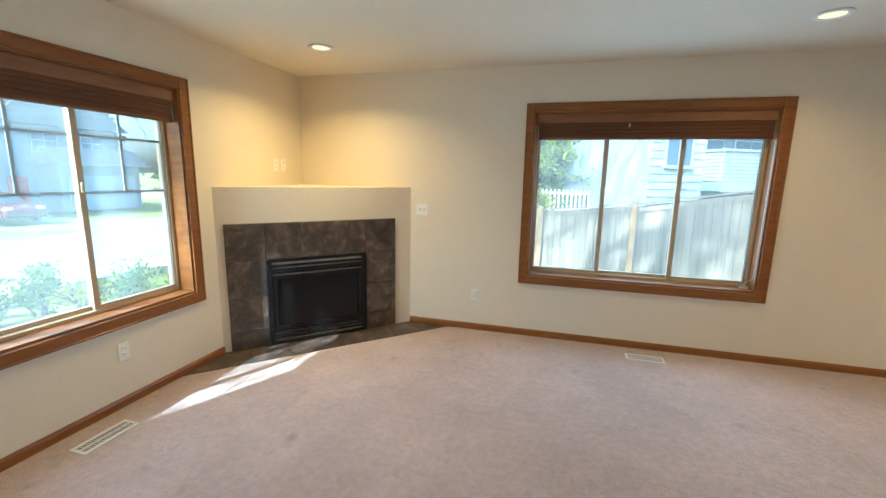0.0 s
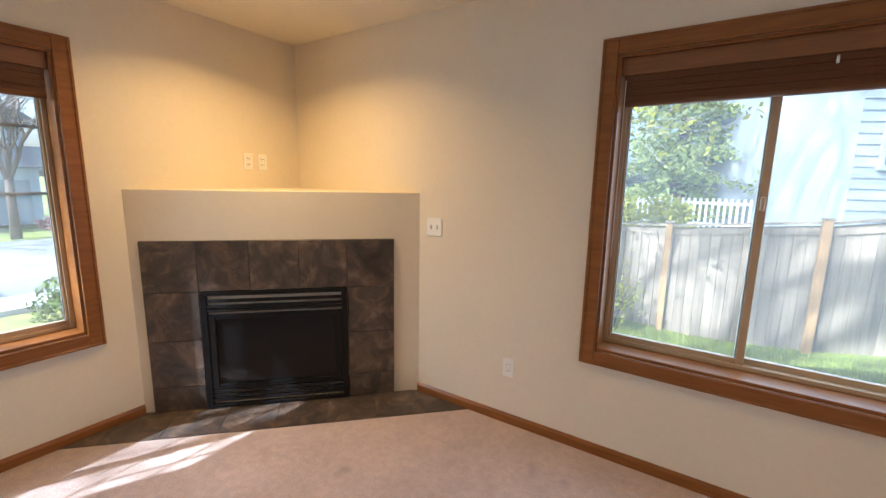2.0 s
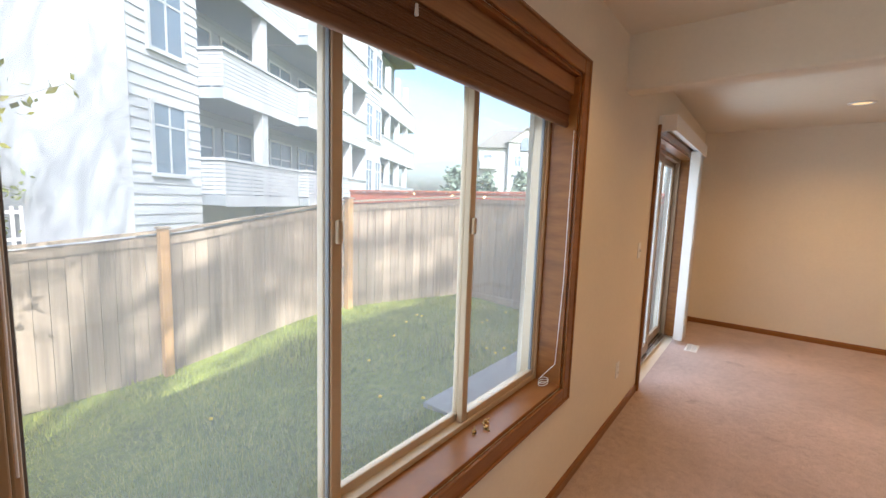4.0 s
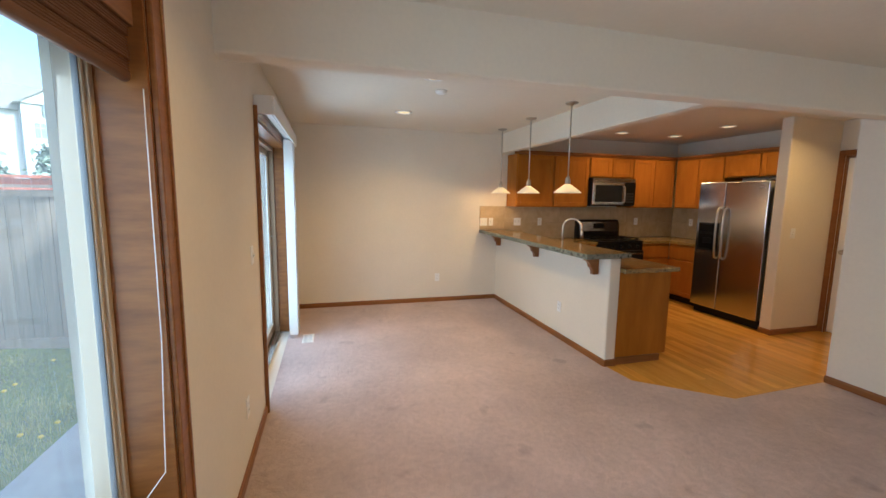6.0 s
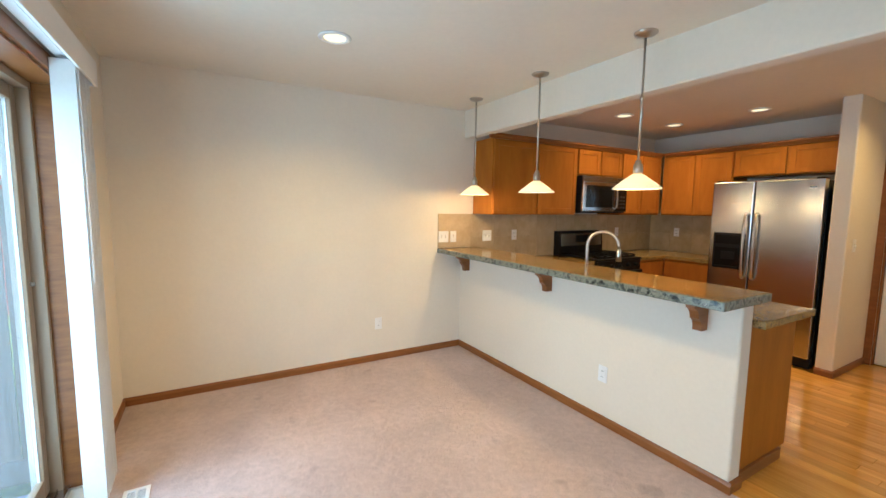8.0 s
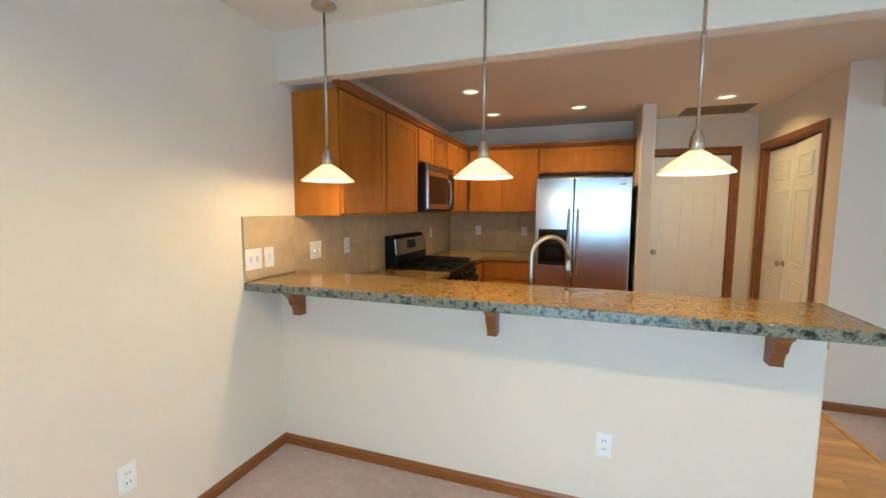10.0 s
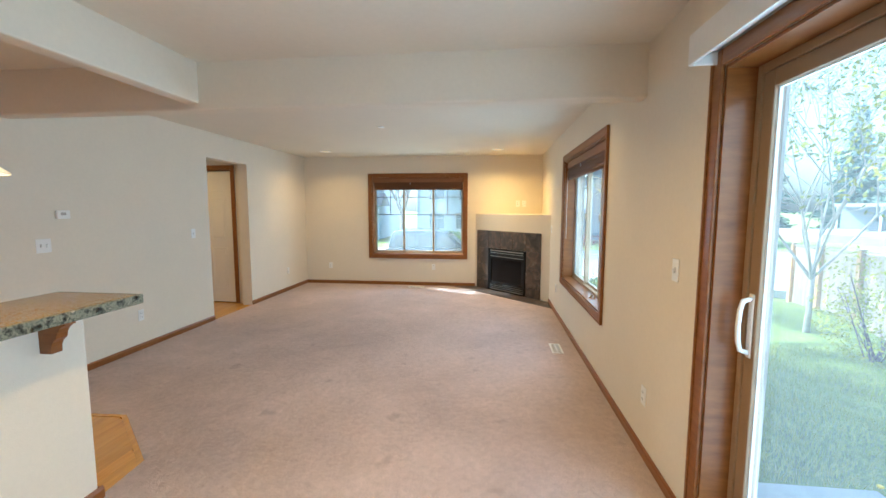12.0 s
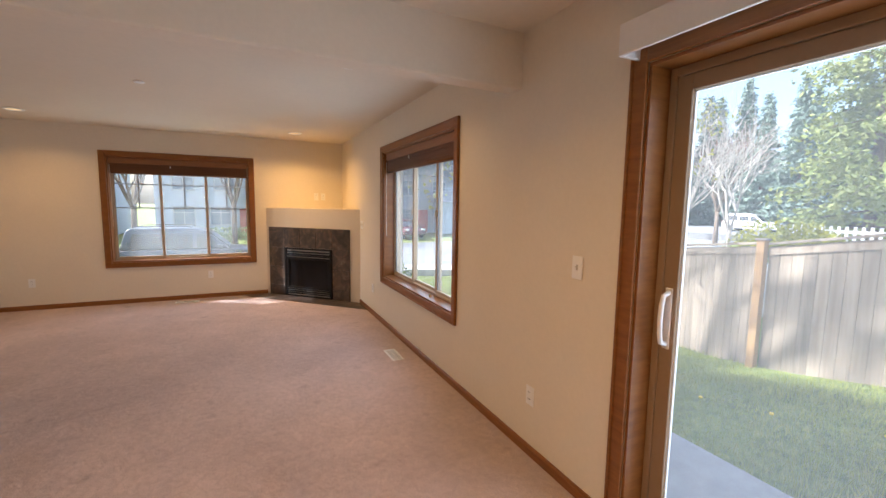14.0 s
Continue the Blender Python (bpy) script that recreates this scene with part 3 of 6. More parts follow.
s1.matrix_world = Matrix.Translation((W - 0.035, WA[0], 0)) @ Matrix.Rotation(radians(90), 4, "Z")
s2 = shade_unit(0.016, WB[1] - WB[0] - 0.016, 2.036, "drawn-up dark woven bamboo shade in the lawn window")
s2.matrix_world = Matrix.Translation((WB[0], N + 0.035, 0))


# ---- patio door ----
def patio_door():
    root = tagged(new("door_patio"), "sliding glass patio door in stained oak casing", "patio door", kind="structure")
    x0, x1, z1 = SL[0], SL[1], SL[3]
    c = 0.066
    part("casing_side", boxes(((x0 - c, N - 0.018, 0), (x0, N - 0.001, z1 + c)), bevel=0.004), OAK, root)
    part("casing_side", boxes(((x1, N - 0.018, 0), (x1 + c, N - 0.001, z1 + c)), bevel=0.004), OAK, root)
    part("casing_top", boxes(((x0, N - 0.0175, z1), (x1, N - 0.001, z1 + c)), bevel=0.004), OAKH, root)
    part("casing_bead", boxes(((x0 - c - 0.006, N - 0.026, 0), (x0 - c + 0.008, N - 0.001, z1 + c)), bevel=0.004), OAK, root)
    part("jamb_side", boxes(((x0, N - 0.001, 0), (x0 + 0.014, N + 0.125, z1))), OAK, root)
    part("jamb_side", boxes(((x1 - 0.014, N - 0.001, 0), (x1, N + 0.125, z1))), OAK, root)
    part("jamb_top", boxes(((x0 + 0.014, N - 0.001, z1 - 0.014), (x1 - 0.014, N + 0.125, z1))), OAKH, root)
    a, b, top = x0 + 0.014, x1 - 0.014, z1 - 0.014
    y0 = N + 0.11
    part("door_frame", boxes(((a, y0, 0.0), (a + 0.03, y0 + 0.09, top)), ((b - 0.03, y0, 0.0), (b, y0 + 0.09, top)), ((a + 0.03, y0, top - 0.035), (b - 0.03, y0 + 0.09, top)), bevel=0.003), DOORTAN, root, "tan vinyl frame")
    part("track", boxes(((a, y0 - 0.02, -0.015), (b, y0 + 0.09, 0.018)), ((a + 0.03, y0 + 0.02, 0.018), (b - 0.03, y0 + 0.024, 0.030)), ((a + 0.03, y0 + 0.058, 0.018), (b - 0.03, y0 + 0.062, 0.030))), STEEL, root, "aluminium threshold track")
    mid = (a + b) / 2
    for k, (p, q, yy) in enumerate(((a + 0.03, mid + 0.045, y0 + 0.008), (mid - 0.045, b - 0.03, y0 + 0.048))):
        s = 0.062
        lo, hi = 0.032, top - 0.036
        panel = part("door_panel", boxes(((p, yy, lo), (p + s, yy + 0.032, hi)), ((q - s, yy, lo), (q, yy + 0.032, hi)), ((p + s, yy, lo), (q - s, yy + 0.032, lo + 0.09)), ((p + s, yy, hi - s), (q - s, yy + 0.032, hi)), bevel=0.004), DOORTAN, root, "tan sliding door panel frame")
        part("weather_strip", boxes(((p + s, yy + 0.016, lo + 0.09), (p + s + 0.006, yy + 0.026, hi - s)), ((q - s - 0.006, yy + 0.016, lo + 0.09), (q - s, yy + 0.026, hi - s)), ((p + s + 0.006, yy + 0.016, hi - s - 0.006), (q - s - 0.006, yy + 0.026, hi - s))), WHITE, panel, "white glazing strip")
        g = part("pane", boxes(((p + s - 0.004, yy + 0.011, lo + 0.086), (q - s + 0.004, yy + 0.015, hi - s + 0.004))), VEILED_GLASS, panel)
        g.visible_shadow = False
        if k == 0:
            hz, hx = 1.0, p + 0.030
            part("handle", tube([(hx, yy - 0.004, hz - 0.11), (hx, yy - 0.035, hz - 0.10), (hx, yy - 0.045, hz - 0.06), (hx, yy - 0.048, hz), (hx, yy - 0.045, hz + 0.06), (hx, yy - 0.035, hz + 0.10), (hx, yy - 0.004, hz + 0.11)], 0.010, 10), WHITE, panel, "white curved pull handle", smooth=True)
            part("lock_plate", boxes(((hx - 0.016, yy - 0.006, hz - 0.13), (hx + 0.016, yy, hz + 0.13)), bevel=0.004), WHITE, panel)
        else:
            part("lock_button", lathe([(0, 0), (0.010, 0), (0.010, 0.014), (0, 0.016)], 14), NICKEL, panel, smooth=True).matrix_local = Matrix.Translation((q - 0.02, yy, 1.08)) @ Matrix.Rotation(radians(90), 4, "X")
    return root


DOORTAN = material("tan_door_vinyl", (0.31, 0.21, 0.12), 0.4, vary=0.04)
patio_door()
FABRIC = material("blind_vane", (0.80, 0.78, 0.74), 0.6, vary=0.03, scale=4, bump=0.1)
blind = thing("vertical_blind", (SL[0], N, 0), "off-white vertical blind stacked open beside the patio door", "vertical blind")


def local(bm, ob):
    return moved(bm, ob.matrix_world.inverted())


part("valance", local(boxes(((3.60, 3.905, 2.045), (5.47, 3.918, 2.165)), ((3.60, 3.918, 2.045), (3.613, N, 2.165)), ((5.457, 3.918, 2.045), (5.47, N, 2.165)), ((3.613, 3.918, 2.152), (5.457, N, 2.165)), bevel=0.002, segments=1), blind), FABRIC, blind, "cream fabric-faced valance")
part("headrail", local(boxes(((3.63, 3.955, 2.09), (5.44, 3.995, 2.125)), bevel=0.003), blind), WHITE, blind)
vane = boxes(((-0.0012, -0.044, 0), (0.0012, 0.044, 2.03)), bevel=0.0)
vane_me = mesh_of(vane, "vane")
vane_me.materials.append(FABRIC)
for k in range(16):
    v = new("vane", vane_me)
    v.parent = blind
    v.matrix_local = Matrix.Translation((5.13 + 0.0165 * k - SL[0], 3.965 - N + 0.002 * math.sin(k * 2.3), 0.045)) @ Matrix.Rotation(radians(-8 + 5 * math.sin(k * 1.7)), 4, "Z")
part("wand", local(tube([(5.135, 3.915, 2.05), (5.137, 3.912, 1.1)], 0.004, 8), blind), WHITE, blind)


# ---- corner fireplace ----
put("chimney_breast", prism([(W, W - FPC), (N + FPC, N), (W, N)], 0.0, 1.37), WALL, "cream drywall corner chimney breast with open ledge", "wall", kind="structure")
FW, FH, OW, OH = 1.47, 1.075, 0.87, 0.768
fp = thing("fireplace", (-1.655 + 0.011, 3.377 + 0.011 - 0.022, 0), "black gas fireplace in dark slate tile surround", "fireplace", rz=45.0)
# sits on the face of the breast: local -y looks into the room
base = Vector((-1.655, 3.377))
off = (FPC - (base.x - base.y)) / 2
fp.matrix_world = pose(base.x + off, base.y - off, 0, 0, 0, 45)
part("backing", boxes(((-FW / 2, -0.008, 0.004), (-OW / 2, 0, FH)), ((OW / 2, -0.008, 0.004), (FW / 2, 0, FH)), ((-OW / 2, -0.008, OH), (OW / 2, 0, FH))), GROUT, fp, "dark grout bed")
col = (FW - OW) / 2


def tile(x0, z0, x1, z1):
    g = 0.0022
    bm = boxes(((x0 + g, -0.017, z0 + g), (x1 - g, -0.006, z1 - g)), bevel=0.0018, segments=1)
    return part("tile", bm, TILE, fp)


for sx in (-FW / 2, OW / 2):
    for z0, z1 in ((0.006, 0.165), (0.165, 0.462), (0.462, 0.765)):
        tile(sx, z0, sx + col, z1)
    tile(sx, 0.765, sx + col, FH)
for k in range(3):
    tile(-OW / 2 + OW / 3 * k, OH, -OW / 2 + OW / 3 * (k + 1), FH)
a = OW / 2 - 0.004
part("firebox_frame", boxes(((-a, -0.030, 0.012), (-a + 0.035, 0.02, OH - 0.004)), ((a - 0.035, -0.030, 0.012), (a, 0.02, OH - 0.004)), ((-a + 0.035, -0.030, OH - 0.03), (a - 0.035, 0.02, OH - 0.004)), ((-a + 0.035, -0.030, 0.012), (a - 0.035, 0.02, 0.03)), bevel=0.003), BLACK, fp, "black painted steel frame")
for z in (0.700, 0.665, 0.640):
    part("louver", moved(boxes(((-a + 0.035, -0.028, -0.011), (a - 0.035, -0.006, 0.011)), bevel=0.004), Matrix.Translation((0, 0, z)) @ Matrix.Rotation(radians(-16), 4, "X")), BLACK, fp)
for z in (0.056, 0.086, 0.116):
    part("louver", moved(boxes(((-a + 0.035, -0.028, -0.010), (a - 0.035, -0.006, 0.010)), bevel=0.004), Matrix.Translation((0, 0, z)) @ Matrix.Rotation(radians(-12), 4, "X")), BLACK, fp)
part("glass_frame", boxes(((-a + 0.035, -0.026, 0.135), (-a + 0.075, -0.004, 0.62)), ((a - 0.075, -0.026, 0.135), (a - 0.035, -0.004, 0.62)), ((-a + 0.075, -0.026, 0.59), (a - 0.075, -0.004, 0.62)), ((-a + 0.075, -0.026, 0.135), (a - 0.075, -0.004, 0.165)), bevel=0.003), BLACK, fp)
part("glass_door", boxes(((-a + 0.075, -0.012, 0.165), (a - 0.075, -0.008, 0.59))), DARKGLASS, fp, "dark reflective glass door")
# hearth tiles on the floor
hearth = tagged(new("hearth"), "dark slate tile hearth set flush in the carpet", "hearth", kind="structure")
HC = -4.64
put_h = prism([(W + 0.001, W - FPC + 0.001), (W + 0.001, W - HC), (N + HC, N - 0.001), (N + FPC, N - 0.001)], -0.02, 0.002)
part("grout_bed", put_h, GROUT, hearth)
hm = pose(base.x + off, base.y - off, 0, 0, 0, 45)
depth = (HC - FPC) / math.sqrt(2)
for k in range(8):
    x0, x1 = -1.2 + 0.30 * k, -0.9 + 0.30 * k
    def edge(x, y):
        # keep within the two walls
        return max(-0.866 - y, min(0.866 + y, x))
    p = [(edge(x0, 0) + 0.002, -0.002), (edge(x0, depth) + 0.002, -depth), (edge(x1, depth) - 0.002, -depth), (edge(x1, 0) - 0.002, -0.002)]
    if p[2][0] - p[1][0] < 0.02:
        continue
    if p[3][0] - p[0][0] < 0.01:
        p = p[:3] if k < 4 else [p[0], p[1], p[2]]
    part("tile", moved(prism(list(reversed(p)), 0.0, 0.006), hm), TILE, hearth)


# ---- ceiling lights ----
# the last spot, in the hall, is unseen: added to light the hall door
CAN_SPOTS = [(-1.47, 3.21), (-1.43, 0.27), (1.80, 3.26), (3.83, 2.77), (5.22, 2.77), (5.6, -0.35), (4.74, -1.20), (5.6, -1.24), (3.5, -1.22), (0.35, -1.35)]


def can_light(x, y):
    c = thing("recessed_light", (x, y, TOP), "lit white recessed ceiling downlight", "ceiling light", "recessed downlights")
    part("trim_ring", lathe([(0.066, -0.001), (0.093, -0.001), (0.095, -0.005), (0.088, -0.009), (0.070, -0.010), (0.064, -0.006), (0.066, -0.001)], 36), WHITE, c, smooth=True)
    part("lens", lathe([(0, -0.004), (0.05, -0.0045), (0.0655, -0.003)], 32), BULB, c, "glowing warm lens", smooth=True)
    return c


first = can_light(*CAN_SPOTS[0])
for x, y in CAN_SPOTS[1:]:
    copy_thing(first, pose(x, y, TOP))


def lamp(name, at, watts, color, size, spread=150):
    d = bpy.data.lights.new(name, "AREA")
    d.shape, d.size, d.energy, d.color, d.spread = "DISK", size, watts, color, radians(spread)
    o = new(name, d)
    o.matrix_world = pose(*at)
    return o


WARM = (1.0, 0.53, 0.155)
for i, (x, y) in enumerate(CAN_SPOTS):
    lamp("downlight", (x, y, TOP - 0.014), CAN_WATTS * (1.7 if i == 0 else 0.6 if y < 0 else 0.65 if x < 3 else 0.95), WARM, 0.12, 140)


# ---- pendants over the bar ----
def pendant(x, y):
    p = thing("pendant_lamp", (x, y, TOP), "brushed nickel pendant with white glass cone shade, lit", "pendant lamp", "pendants over the bar")
    part("canopy", lathe([(0, 0), (0.062, 0), (0.062, -0.006), (0.050, -0.016), (0.022, -0.024), (0.010, -0.030), (0, -0.03)], 28), NICKEL, p, smooth=True)
    part("rod", tube([(0, 0, -0.028), (0, 0, -0.70)], 0.0065, 10), NICKEL, p, smooth=True)
    part("rod_joint", tube([(0, 0, -0.34), (0, 0, -0.37)], 0.0085, 12), NICKEL, p, smooth=True)
    part("socket_cap", lathe([(0, -0.695), (0.012, -0.695), (0.016, -0.702), (0.016, -0.712), (0.023, -0.718), (0.026, -0.745), (0.025, -0.775), (0.0, -0.775)], 24), NICKEL, p, smooth=True)
    part("shade", lathe([(0.022, -0.770), (0.036, -0.778), (0.085, -0.814), (0.130, -0.850), (0.133, -0.858), (0.128, -0.858), (0.083, -0.819), (0.034, -0.784), (0.022, -0.776)], 40), SHADE, p, "frosted white glass cone shade", smooth=True)
    part("bulb", lathe([(0, -0.775), (0.013, -0.777), (0.015, -0.79), (0.024, -0.808), (0.022, -0.826), (0, -0.835)], 18), BULB, p, smooth=True)
    return p


PENDANTS = [(5.893, 1.31), (5.075, 1.31), (4.245, 1.31)]
pen = pendant(*PENDANTS[0])
for x, y in PENDANTS[1:]:
    copy_thing(pen, pose(x, y, TOP))
for x, y in PENDANTS:
    d = bpy.data.lights.new("pendant_bulb", "POINT")
    d.energy, d.color, d.shadow_soft_size = PENDANT_WATTS, (1.0, 0.53, 0.19), 0.03
    new("pendant_bulb", d).matrix_world = pose(x, y, TOP - 0.86)


# ---- wall plates, detectors, vents ----
def plate(at, rz, kind, gangs=1, mat=None):
    """A wall plate; local -y looks into the room."""
    names = {"outlet": ("wall_outlet", "white duplex wall outlet plate", "outlet"), "switch": ("light_switch", "white wall switch plate", "light switch")}
    nm, lab, cat = names[kind]
    if gangs > 1:
        lab = "white double wall switch plate"
    p = thing(nm, at, lab, cat, "wall plates")
    w = 0.035 + 0.023 * (gangs - 1)
    part("cover_plate", boxes(((-w, -0.006, -0.057), (w, 0.0, 0.057)), bevel=0.003), WHITE, p)
    for g in range(gangs):
        cx = (g - (gangs - 1) / 2) * 0.046
        if kind == "outlet":
            for dz in (-0.02, 0.02):
                part("socket", boxes(((cx - 0.016, -0.0085, dz - 0.014), (cx + 0.016, -0.005, dz + 0.014)), bevel=0.003), WHITE, p)
                part("slot", boxes(((cx - 0.008, -0.0092, dz - 0.002), (cx - 0.005, -0.008, dz + 0.007)), ((cx + 0.005, -0.0092, dz - 0.002), (cx + 0.008, -0.008, dz + 0.006))), BLACK, p)
        else:
            part("toggle", moved(boxes(((-0.005, -0.014, -0.010), (0.005, 0.0, 0.010)), bevel=0.002), Matrix.Translation((cx, -0.004, 0)) @ Matrix.Rotation(radians(18), 4, "X")), WHITE, p)
            part("slot", boxes(((cx - 0.007, -0.0064, -0.014), (cx + 0.007, -0.0055, 0.014))), GREYP, p)
    p.matrix_world = pose(*at, 0, 0, rz)
    return p


GREYP = material("grey_plastic", (0.45, 0.43, 0.40), 0.5)
for at, rz, kind, gangs in [
    ((-0.36, N, 0.355), 0, "outlet", 1), ((-0.912, N, 1.159), 0, "switch", 2), ((2.985, N, 0.359), 0, "outlet", 1), ((3.312, N, 1.162), 0, "switch", 1),
    ((W, 2.037, 0.357), 90, "outlet", 1), ((W, -0.002, 0.356), 90, "outlet", 1), ((W, 3.60, 1.558), 90, "outlet", 1), ((W, 3.71, 1.558), 90, "outlet", 1),
    ((E, 2.078, 0.359), -90, "outlet", 1), ((4.517, PONY, 0.352), 180, "outlet", 1), ((2.539, S, 1.158), 180, "switch", 2), ((0.85, S, 1.158), 180, "switch", 1),
    ((1.67, S, 0.357), 180, "outlet", 1), ((-1.46, S, 0.357), 180, "outlet", 1), ((4.04, -1.46, 1.173), 90 + 180, "switch", 1),
]:
    plate(at, rz, kind, gangs)
thermo = thing("thermostat", (2.375, S, 1.409), "white digital wall thermostat with small grey display", "thermostat")
part("case", boxes(((-0.055, -0.024, -0.036), (0.055, 0, 0.036)), bevel=0.006), WHITE, thermo)
part("display", boxes(((-0.025, -0.0252, -0.006), (0.018, -0.0235, 0.018))), GREYP, thermo, "grey liquid crystal display")
thermo.matrix_world = pose(2.375, S, 1.409, 0, 0, 180)
sprinkler = thing("sprinkler_cover", (0.546, 1.79, TOP), "small flat off-white ceiling sprinkler cover", "sprinkler cover")
part("cover_disc", lathe([(0, -0.010), (0.040, -0.010), (0.042, -0.007), (0.040, -0.004), (0, -0.004)], 28), WHITE, sprinkler, smooth=True)
part("collar", lathe([(0, 0), (0.030, 0), (0.030, -0.005), (0, -0.005)], 24), GREYP, sprinkler, smooth=True)
detector = thing("smoke_detector", (4.211, 2.617, TOP), "white round ceiling smoke detector", "smoke detector")
part("base", lathe([(0, 0), (0.052, 0), (0.052, -0.010), (0.048, -0.014), (0, -0.014)], 30), WHITE, detector, smooth=True)
part("dome", lathe([(0.046, -0.014), (0.043, -0.022), (0.034, -0.027), (0, -0.028)], 30), WHITE, detector, smooth=True)


def register(at, rz, length=0.30, width=0.115):
    r = thing("floor_vent", at, "white painted steel floor register", "floor vent", "floor registers")
    w, l = width / 2, length / 2
    part("rim", boxes(((-l, -w, 0), (l, -w + 0.018, 0.005)), ((-l, w - 0.018, 0), (l, w, 0.005)), ((-l, -w + 0.018, 0), (-l + 0.018, w - 0.018, 0.005)), ((l - 0.018, -w + 0.018, 0), (l, w - 0.018, 0.005)), bevel=0.0015, segments=1), WHITE, r)
    # black sheet stands in for the shade down the opening
    part("duct_shade", boxes(((-l + 0.018, -w + 0.018, 0.0005), (l - 0.018, w - 0.018, 0.0012))), BLACK, r, "black sheet for the shade inside the duct")
    n = int((length - 0.036) / 0.013)
    for k in range(n):
        x = -l + 0.018 + 0.013 * (k + 0.5)
        part("slat", boxes(((x - 0.002, -w + 0.018, 0.001), (x + 0.002, w - 0.018, 0.0045))), WHITE, r)
    part("bar", boxes(((-l + 0.018, -0.004, 0.0012), (l - 0.018, 0.004, 0.0048))), WHITE, r)
    r.matrix_world = pose(*at, 0, 0, rz)
    return r


register((1.15, 3.81, 0.001), 0)
register((-2.02, 1.74, 0.001), 90)
register((5.10, 3.82, 0.001), 0, 0.27)


# ---- small things on the lawn window's sill ----
BRASS = material("old_brass", (0.45, 0.30, 0.12), 0.35, metal=1.0)
for k, (x, y, a) in enumerate(((1.33, 4.105, 20), (1.385, 4.085, 75), (1.42, 4.112, -30))):
    b = thing("sash_lock", (x, y, 0.603), "small loose brass window lock on the sill", "window lock", "loose locks", a)
    part("base", boxes(((-0.016, -0.006, 0), (0.016, 0.006, 0.005)), bevel=0.002, segments=1), BRASS, b)
    part("cam", lathe([(0, 0.005), (0.008, 0.005), (0.009, 0.010), (0.005, 0.016), (0, 0.016)], 14), BRASS, b, smooth=True)
    part("lever", tube([(0.004, 0, 0.012), (0.020, 0.004, 0.016)], [0.004, 0.003], 8), BRASS, b, smooth=True)
coil = thing("shade_cord", (1.93, 4.09, 0.603), "white shade cord coiled on the sill", "cord")
part("cord", tube([(-0.03 + 0.035 * math.cos(k * 0.5), 0.02 * math.sin(k * 0.5), 0.003 + 0.0009 * k) for k in range(30)] + [(0.012, -0.035, 0.10), (0.014, -0.05, 0.5), (0.014, -0.052, 1.2)], 0.0017, 6), WHITE, coil, smooth=True)


GRILLE = material("brown_grille_paint", (0.20, 0.14, 0.09), 0.5)


def ceiling_vent(x0, x1, y0, y1):
    """A return-air grille: rim, slanted slats and a black sheet for the shade behind."""
    v = thing("ceiling_vent", ((x0 + x1) / 2, (y0 + y1) / 2, TOP), "painted steel return-air grille in the kitchen ceiling", "vent")
    part("frame", local(boxes(((x0, y0, TOP - 0.008), (x0 + 0.025, y1, TOP - 0.0005)), ((x1 - 0.025, y0, TOP - 0.008), (x1, y1, TOP - 0.0005)), ((x0 + 0.025, y0, TOP - 0.008), (x1 - 0.025, y0 + 0.025, TOP - 0.0005)), ((x0 + 0.025, y1 - 0.025, TOP - 0.008), (x1 - 0.025, y1, TOP - 0.0005)), bevel=0.002, segments=1), v), GRILLE, v)
    part("backing", local(boxes(((x0 + 0.02, y0 + 0.02, TOP - 0.0016), (x1 - 0.02, y1 - 0.02, TOP - 0.0008))), v), BLACK, v, "black sheet for the shade behind the slats")
    n = 15
    for k in range(n):
        y = y0 + 0.035 + (y1 - y0 - 0.07) * k / (n - 1)
        part("slat", local(moved(boxes(((x0 + 0.026, -0.007, -0.0007), (x1 - 0.026, 0.007, 0.0007))), Matrix.Translation((0, y, TOP - 0.0055)) @ Matrix.Rotation(radians(50), 4, "X")), v), GRILLE, v)


ceiling_vent(3.15, 3.75, -1.94, -1.57)



# ---- doors ----
def panel_door(name, width, height, m, label, knob_side=1, knob=True, kind="structure", leaf_panels=2):
    """A moulded panel door. Local x across from 0, -y to the viewer, z up."""
    d = tagged(new(name), label, "door", kind=kind)
    t = 0.035
    part("slab", boxes(((0, 0.0, 0.008), (width, t, height)), bevel=0.002, segments=1), WHITE_PAINT, d)
    st = 0.11 if leaf_panels == 2 else 0.08
    cols = [(st, width / 2 - 0.05), (width / 2 + 0.05, width - st)] if leaf_panels == 2 else [(st, width - st)]
    for a, b in cols:
        for z0, z1 in ((0.22, 0.86), (0.98, 1.62), (1.72, height - 0.11)):
            part("panel_moulding", boxes(((a, -0.006, z0), (a + 0.016, 0.001, z1)), ((b - 0.016, -0.006, z0), (b, 0.001, z1)), ((a + 0.016, -0.006, z0), (b - 0.016, 0.001, z0 + 0.016)), ((a + 0.016, -0.006, z1 - 0.016), (b - 0.016, 0.001, z1)), bevel=0.003, segments=1), WHITE_PAINT, d)
            part("raised_panel", boxes(((a + 0.035, -0.005, z0 + 0.035), (b - 0.035, 0.001, z1 - 0.035)), bevel=0.0045, segments=1), WHITE_PAINT, d)
    if knob:
        kx = width - 0.07 if knob_side > 0 else 0.07
        part("door_knob", lathe([(0, 0), (0.030, 0), (0.030, 0.006), (0.012, 0.010), (0.011, 0.028), (0.024, 0.036), (0.028, 0.048), (0.022, 0.060), (0, 0.064)], 22), NICKEL, d, "satin nickel knob", smooth=True).matrix_local = Matrix.Translation((kx, 0, 0.96)) @ Matrix.Rotation(radians(90), 4, "X")
    d.matrix_world = m
    return d


